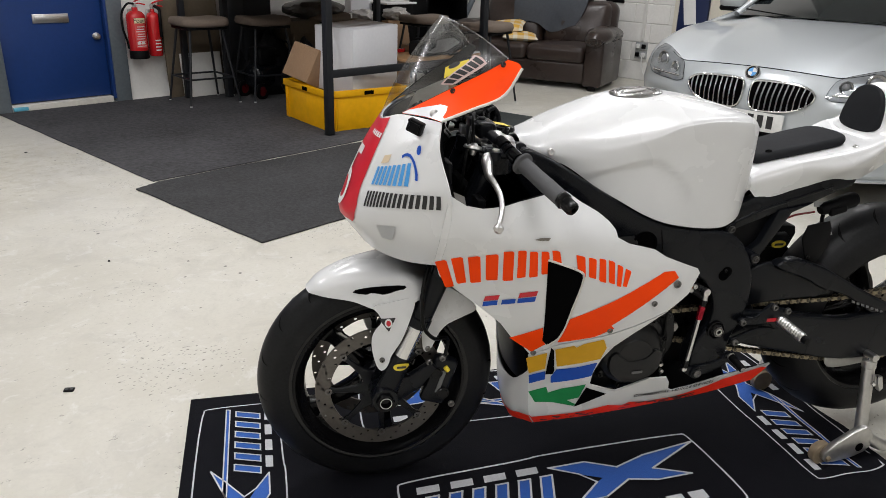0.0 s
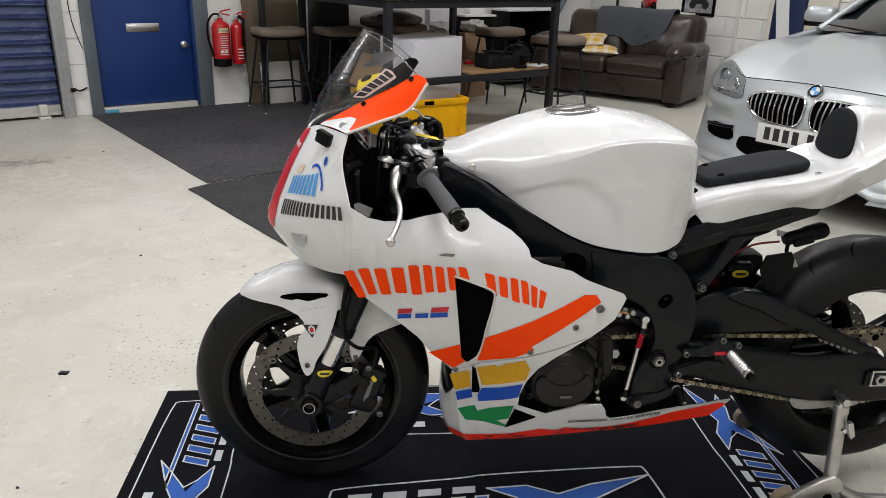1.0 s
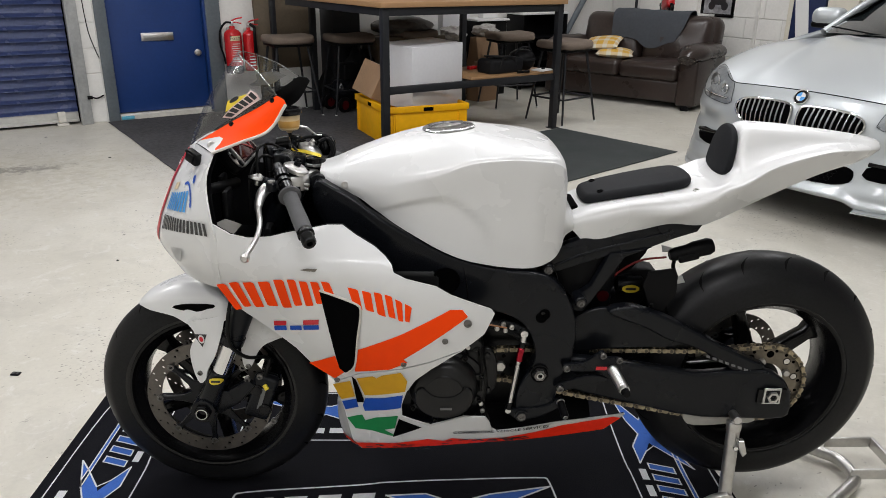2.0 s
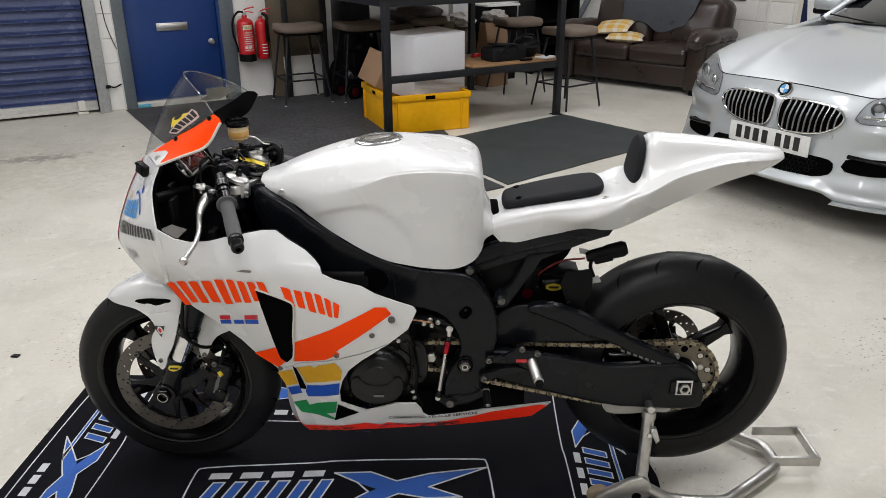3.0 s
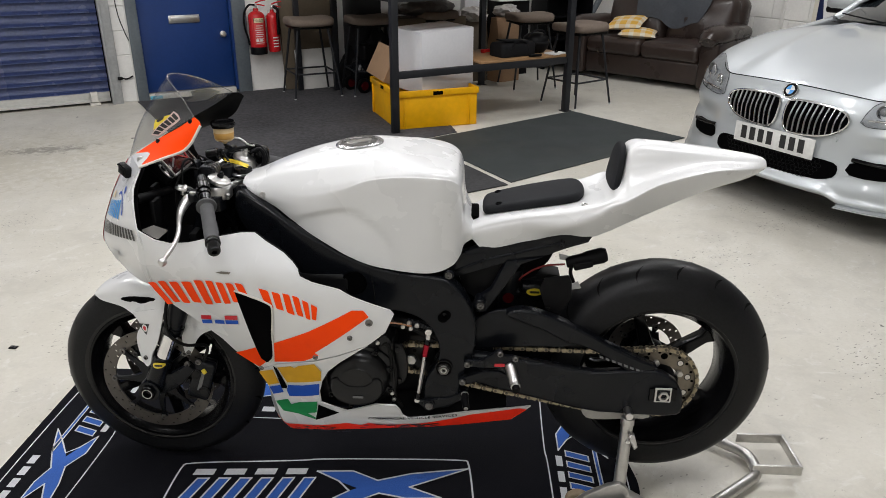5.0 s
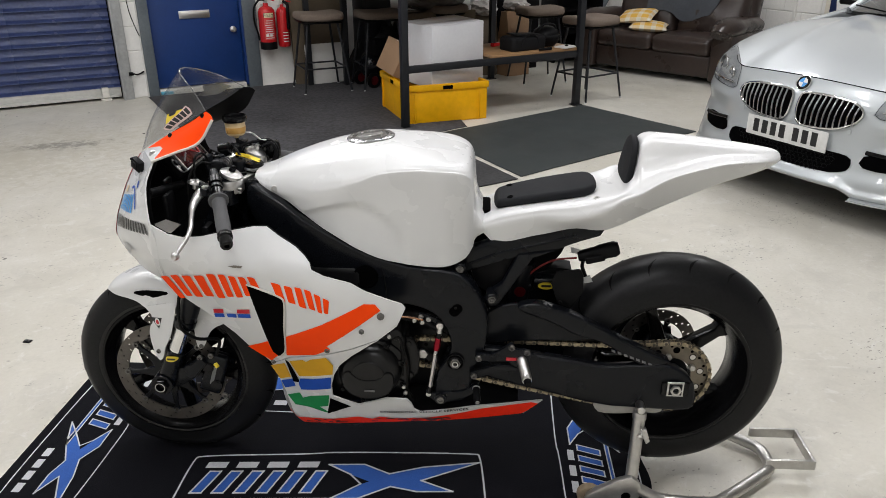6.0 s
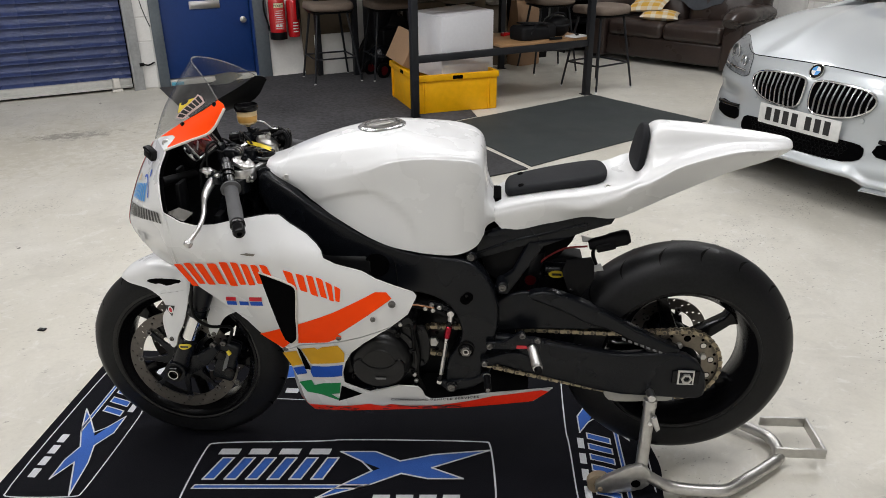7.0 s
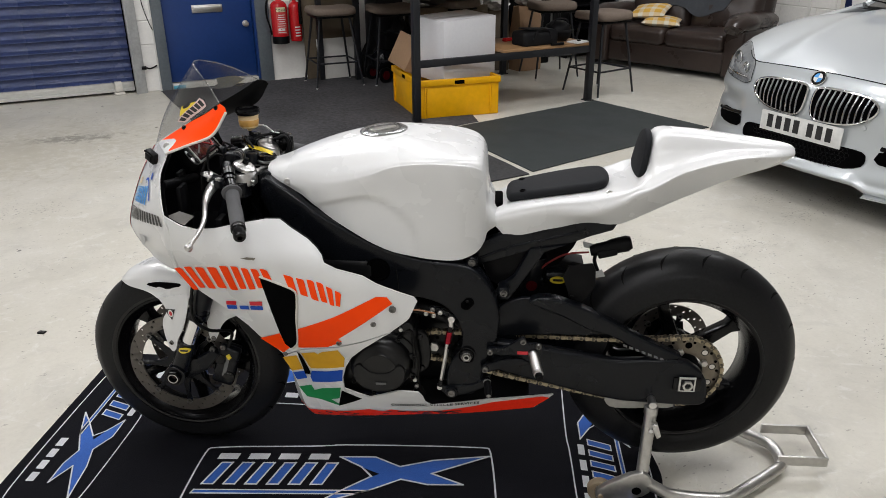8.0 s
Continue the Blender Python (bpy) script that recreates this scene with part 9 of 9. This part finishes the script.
part("hood", grid_bm(hood_at, 36, 60), SILVER, car, "silver bonnet with two raised creases", 60)
part("hood_gap", tube([front_at(-0.62 + 1.24 * k / 24, hood_z(-0.62 + 1.24 * k / 24)) + Vector((-0.001, 0, 0.000)) for k in range(25)], 0.0028, 6, 60), DARK, car)

# kidney grilles: a flat dark sheet painted as the shade behind the slats
for s in (-1, 1):
    out = [(s * 0.022, 0.640), (s * 0.050, 0.660), (s * 0.20, 0.662), (s * 0.33, 0.652), (s * 0.392, 0.614), (s * 0.372, 0.556), (s * 0.275, 0.500), (s * 0.10, 0.484), (s * 0.045, 0.494), (s * 0.022, 0.545)]
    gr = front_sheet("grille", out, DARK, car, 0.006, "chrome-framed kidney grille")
    ring = [front_at(y, z) + Vector((-0.012, 0, 0)) for y, z in chaikin(out, 2)]
    part("chrome_ring", tube(ring + ring[:1], 0.0062, 8, 90), CHROME, gr, "chrome surround")
    for k in range(10):
        y = s * (0.062 + 0.032 * k)
        zt = 0.655 - 0.10 * max(0, abs(y) - 0.22)
        zb = 0.495 + 0.36 * max(0, abs(y) - 0.24) ** 1.0
        part("slat", tube([front_at(y, zb) + Vector((-0.012, 0, 0)), front_at(y + s * 0.004, (zb + zt) / 2) + Vector((-0.022, 0, 0)), front_at(y + s * 0.010, zt) + Vector((-0.012, 0, 0))], 0.0048, 8, 8), SLAT, gr)

# round badge
bd = part("badge", moved(lathe([(0, 0.004), (0.030, 0.004), (0.040, 0.002), (0.041, 0)], 32), Matrix.Translation(front_at(0, 0.693) + Vector((-0.010, 0, 0.004))) @ Matrix.Rotation(radians(-62), 4, "Y")), BLACK_GLOSS, car, "round badge with blue and white quarters")
for k in range(4):
    q = bmesh.new()
    c = q.verts.new((0, 0, 0.0052))
    arc_v = [q.verts.new((0.026 * math.cos(math.pi / 2 * k + math.pi / 2 * j / 6), 0.026 * math.sin(math.pi / 2 * k + math.pi / 2 * j / 6), 0.0052)) for j in range(7)]
    for j in range(6):
        q.faces.new((c, arc_v[j], arc_v[j + 1]))
    part("badge_quarter", moved(q, Matrix.Translation(front_at(0, 0.693) + Vector((-0.010, 0, 0.004))) @ Matrix.Rotation(radians(-62), 4, "Y")), PAPER if k % 2 else SKY_BLUE, bd)
part("badge_ring", moved(lathe([(0.038, 0.002), (0.041, 0.005), (0.044, 0.002)], 32), Matrix.Translation(front_at(0, 0.693) + Vector((-0.010, 0, 0.004))) @ Matrix.Rotation(radians(-62), 4, "Y")), CHROME, bd)

# number plate with plain bars
pl = part("number_plate", box(0.006, 0.52, 0.112, (nose_x(0, 0.43) - 0.022  , 0, 0.428), 0.002), PLATE_WHITE, car, "white number plate")
for k in range(7):
    y = 0.195 - 0.058 * k - (0.03 if k > 3 else 0)
    part("character_bar", box(0.002, 0.036, 0.074, (nose_x(0, 0.43) - 0.0262, y, 0.431), 0), BLACK_VINYL, pl)

# lower openings: flat dark sheets painted as the shade inside them
low_open = front_sheet("lower_grille", [(0.385, 0.380), (0.30, 0.388), (-0.30, 0.388), (-0.385, 0.380), (-0.400, 0.335), (-0.38, 0.300), (-0.28, 0.276), (0.28, 0.276), (0.38, 0.300), (0.400, 0.335)], DARK, car, 0.004, "lower grille mesh over a dark sheet painted as shade", 0.05, 1)
cells = []
for r in range(5):
    for c in range(26):
        y = -0.34 + 0.027 * c + (0.0135 if r % 2 else 0)
        z = 0.286 + 0.021 * r
        if abs(y) < (0.27, 0.29, 0.305, 0.315, 0.325)[r] - 0.012:
            hexa = [(y + 0.0125 * math.cos(a), z + 0.0105 * math.sin(a)) for a in [math.pi / 3 * j + math.pi / 6 for j in range(6)]]
            pts = [front_at(a, b) + Vector((-0.008, 0, 0)) for a, b in hexa]
            cells.append(tube(pts + pts[:1], 0.0016, 4, smooth_path=False))
part("mesh", join(*cells), BLACK_PLASTIC, low_open)
for s in (-1, 1):
    fog = front_sheet("fog_opening", [(s * 0.68, 0.425), (s * 0.45, 0.414), (s * 0.425, 0.340), (s * 0.56, 0.328), (s * 0.70, 0.350)], DARK, car, 0.005, "side air opening, its shade a flat dark sheet", 0.05, 1)
    part("park_sensor", lathe([(0, 0), (0.012, 0.0), (0.013, 0.004)], 20, "x", front_at(s * 0.34, 0.50) + Vector((-0.006, 0, 0))), SILVER, car)
    # headlamp
    hl_out = [(s * 0.432, 0.588), (s * 0.448, 0.660), (s * 0.470, 0.706), (s * 0.580, 0.746), (s * 0.720, 0.776), (s * 0.800, 0.768), (s * 0.815, 0.700), (s * 0.760, 0.612), (s * 0.600, 0.594)]
    hl = front_sheet("headlamp", hl_out, LAMP_GREY, car, 0.004, "clear headlamp with round projectors", 0.04, 1)
    for y, z, r in ((0.520, 0.668, 0.036), (0.650, 0.694, 0.056)):
        c = front_at(s * y, z) + Vector((-0.007, 0, 0))
        turn = Matrix.Translation(c) @ Matrix.Rotation(radians(-90), 4, "Y") @ Matrix.Rotation(radians(-28 * s), 4, "X")
        part("projector", moved(lathe([(r * 0.66, 0.0), (r, 0.0), (r * 1.04, 0.006), (r * 0.94, 0.012), (r * 0.66, 0.002)], 32), turn), CAP_ALU, hl, "bright projector ring")
        part("projector_lens", moved(lathe([(0, 0.012), (r * 0.36, 0.010), (r * 0.66, 0.001)], 28), turn), paint("projector_glass", (0.20, 0.21, 0.22), 0.08, coat=0.5), hl)
    part("lamp_bar", tube([front_at(s * (0.47 + 0.25 * k / 8), 0.622 + 0.008 * k / 8) + Vector((-0.010, 0, 0)) for k in range(9)], 0.006, 8, 20), CHROME, hl, "bright trim strip in the lamp")
    rim = [front_at(y, z) + Vector((-0.006, 0, 0)) for y, z in chaikin(hl_out, 1)]
    part("lamp_seam", tube(rim + rim[:1], 0.0012, 6, 80), DARK, hl)
    lens = front_sheet("lamp_lens", hl_out, LENS, hl, 0.016, "", 0.04, 1)
for s in (-1, 1):
    part("corner_lip", grid_bm(lambda a, b, q=s: front_at(q * (0.44 + 0.46 * b), 0.172) + Vector((-0.045 * (1 - a) - 0.004, 0, 0.030 * a * a - 0.006)), 6, 24, 0.006), SILVER, car, "silver corner lip of the bumper")
    part("fog_blade", grid_bm(lambda a, b, q=s: front_at(q * (0.45 + 0.25 * b), 0.405 - 0.018 * b + 0.022 * a) + Vector((-0.008 - 0.008 * math.sin(math.pi * a), 0, 0)), 6, 16, 0.004), BLACK_GLOSS, car, "dark blade across the air opening")
part("plate_shadow_gap", box(0.010, 0.50, 0.012, (nose_x(0, 0.43) - 0.012, 0, 0.366), 0.003), BLACK_PLASTIC, car)

# sides, cabin and wheels
for s in (-1, 1):
    side = [(0.70, 0.60), (0.74, 0.665), (0.92, 0.70), (1.12, 0.66), (1.27, 0.50), (1.30, 0.22), (3.35, 0.20), (3.40, 0.50), (3.55, 0.66), (3.75, 0.70), (3.95, 0.66), (4.10, 0.50), (4.15, 0.25), (4.80, 0.30), (4.86, 0.60), (4.80, 0.90), (4.2, 0.98), (3.0, 0.97), (1.9, 0.95), (1.30, 0.870), (0.90, 0.80), (0.72, 0.76)]
    part("body_side", slab(side, s * 0.86, s * 0.935, "y", 0.02, 3), SILVER, car, "silver body side")
    wx = part("wheel", lathe([(0.0, 0.10), (0.05, 0.10), (0.06, 0.08), (0.20, 0.07), (0.23, 0.10), (0.235, 0.11)], 36, "y", (0.92, s * 0.84 if s < 0 else 0.95 - 0.0, 0.335)), ALU, car, "alloy road wheel")
    part("tyre", lathe([(0.23, -0.11), (0.31, -0.12), (0.335, -0.09), (0.335, 0.09), (0.31, 0.12), (0.23, 0.11)], 48, "y", (0.92, s * 0.80, 0.335)), RUBBER, wx)
    wr = part("wheel", lathe([(0.0, 0.10), (0.05, 0.10), (0.06, 0.08), (0.20, 0.07), (0.23, 0.10), (0.235, 0.11)], 36, "y", (3.75, s * 0.84 if s < 0 else 0.95, 0.335)), ALU, car, "alloy road wheel")
    part("tyre", lathe([(0.23, -0.11), (0.31, -0.12), (0.335, -0.09), (0.335, 0.09), (0.31, 0.12), (0.23, 0.11)], 48, "y", (3.75, s * 0.80, 0.335)), RUBBER, wr)
    mir = part("wing_mirror", moved(box(0.17, 0.24, 0.145, (0, 0, 0), 0.062, 5), Matrix.Translation((1.98, s * 0.975, 1.020)) @ Matrix.Rotation(radians(6 * s), 4, "Z")), SILVER, car, "silver wing mirror")
    part("mirror_base", moved(box(0.09, 0.14, 0.030, (0, 0, 0), 0.012, 3), Matrix.Translation((2.0, s * 0.915, 0.948))), BLACK_PLASTIC, mir)
    part("mirror_foot", moved(box(0.165, 0.22, 0.05, (0, 0, 0), 0.024, 4), Matrix.Translation((1.985, s * 0.975, 0.966)) @ Matrix.Rotation(radians(6 * s), 4, "Z")), BLACK_PLASTIC, mir)
    part("wing_top", grid_bm(lambda a, b, q=s: Vector((0.78 + 1.17 * a, q * (0.895 + 0.04 * b), 0.745 + 0.185 * (1 - (1 - a) ** 1.5) - 0.085 * (0.35 + 0.65 * a) - 0.03 * b)), 16, 3), SILVER, car)
    part("a_pillar", tube([(1.62, s * 0.79, 0.935), (1.95, s * 0.70, 1.13), (2.35, s * 0.60, 1.30)], 0.026, 12, 20), SILVER, car)
part("windscreen", grid_bm(lambda s, t: Vector((1.38 + 0.98 * s + 0.22 * (2 * t - 1) ** 2 * (1 - s), (-0.78 + 1.56 * t) * (1 - 0.22 * s), 0.935 + 0.42 * s - 0.10 * s * s + 0.02 * (1 - (2 * t - 1) ** 2))), 14, 30), CAR_GLASS, car, "dark car windscreen")
part("scuttle", grid_bm(lambda s, t: Vector((1.33 + 0.12 * s + 0.22 * (2 * t - 1) ** 2, -0.82 + 1.64 * t, 0.925 - 0.012 * s)), 3, 24), BLACK_PLASTIC, car)
for y0 in (-0.55, 0.10):
    part("wiper", tube([(1.40, y0, 0.945), (1.45, y0 + 0.3, 0.965), (1.52, y0 + 0.58, 0.985)], 0.005, 8), BLACK_PLASTIC, car)
part("roof", grid_bm(lambda s, t: Vector((2.30 + 1.3 * s, (-0.60 + 1.20 * t), 1.25 + 0.09 * math.sin(math.pi * min(1, 0.35 + s * 0.6)) - 0.05 * (2 * t - 1) ** 2)), 14, 16), SILVER, car)
part("rear_glass", grid_bm(lambda s, t: Vector((3.55 + 0.75 * s, (-0.60 + 1.20 * t), 1.31 - 0.34 * s)), 8, 12), CAR_GLASS, car)
for s in (-1, 1):
    part("side_glass", grid_bm(lambda a, b, q=s: Vector((1.75 + 2.2 * a, q * (0.88 - 0.26 * b), 0.96 + (0.33 * b) * math.sin(math.pi * (0.12 + 0.78 * a)))), 16, 4), CAR_GLASS, car)
part("boot", box(0.85, 1.76, 0.70, (4.42, 0, 0.62), 0.08, 4), SILVER, car)
part("underbody", box(3.9, 1.66, 0.30, (2.45, 0, 0.34), 0.03), DARK, car)
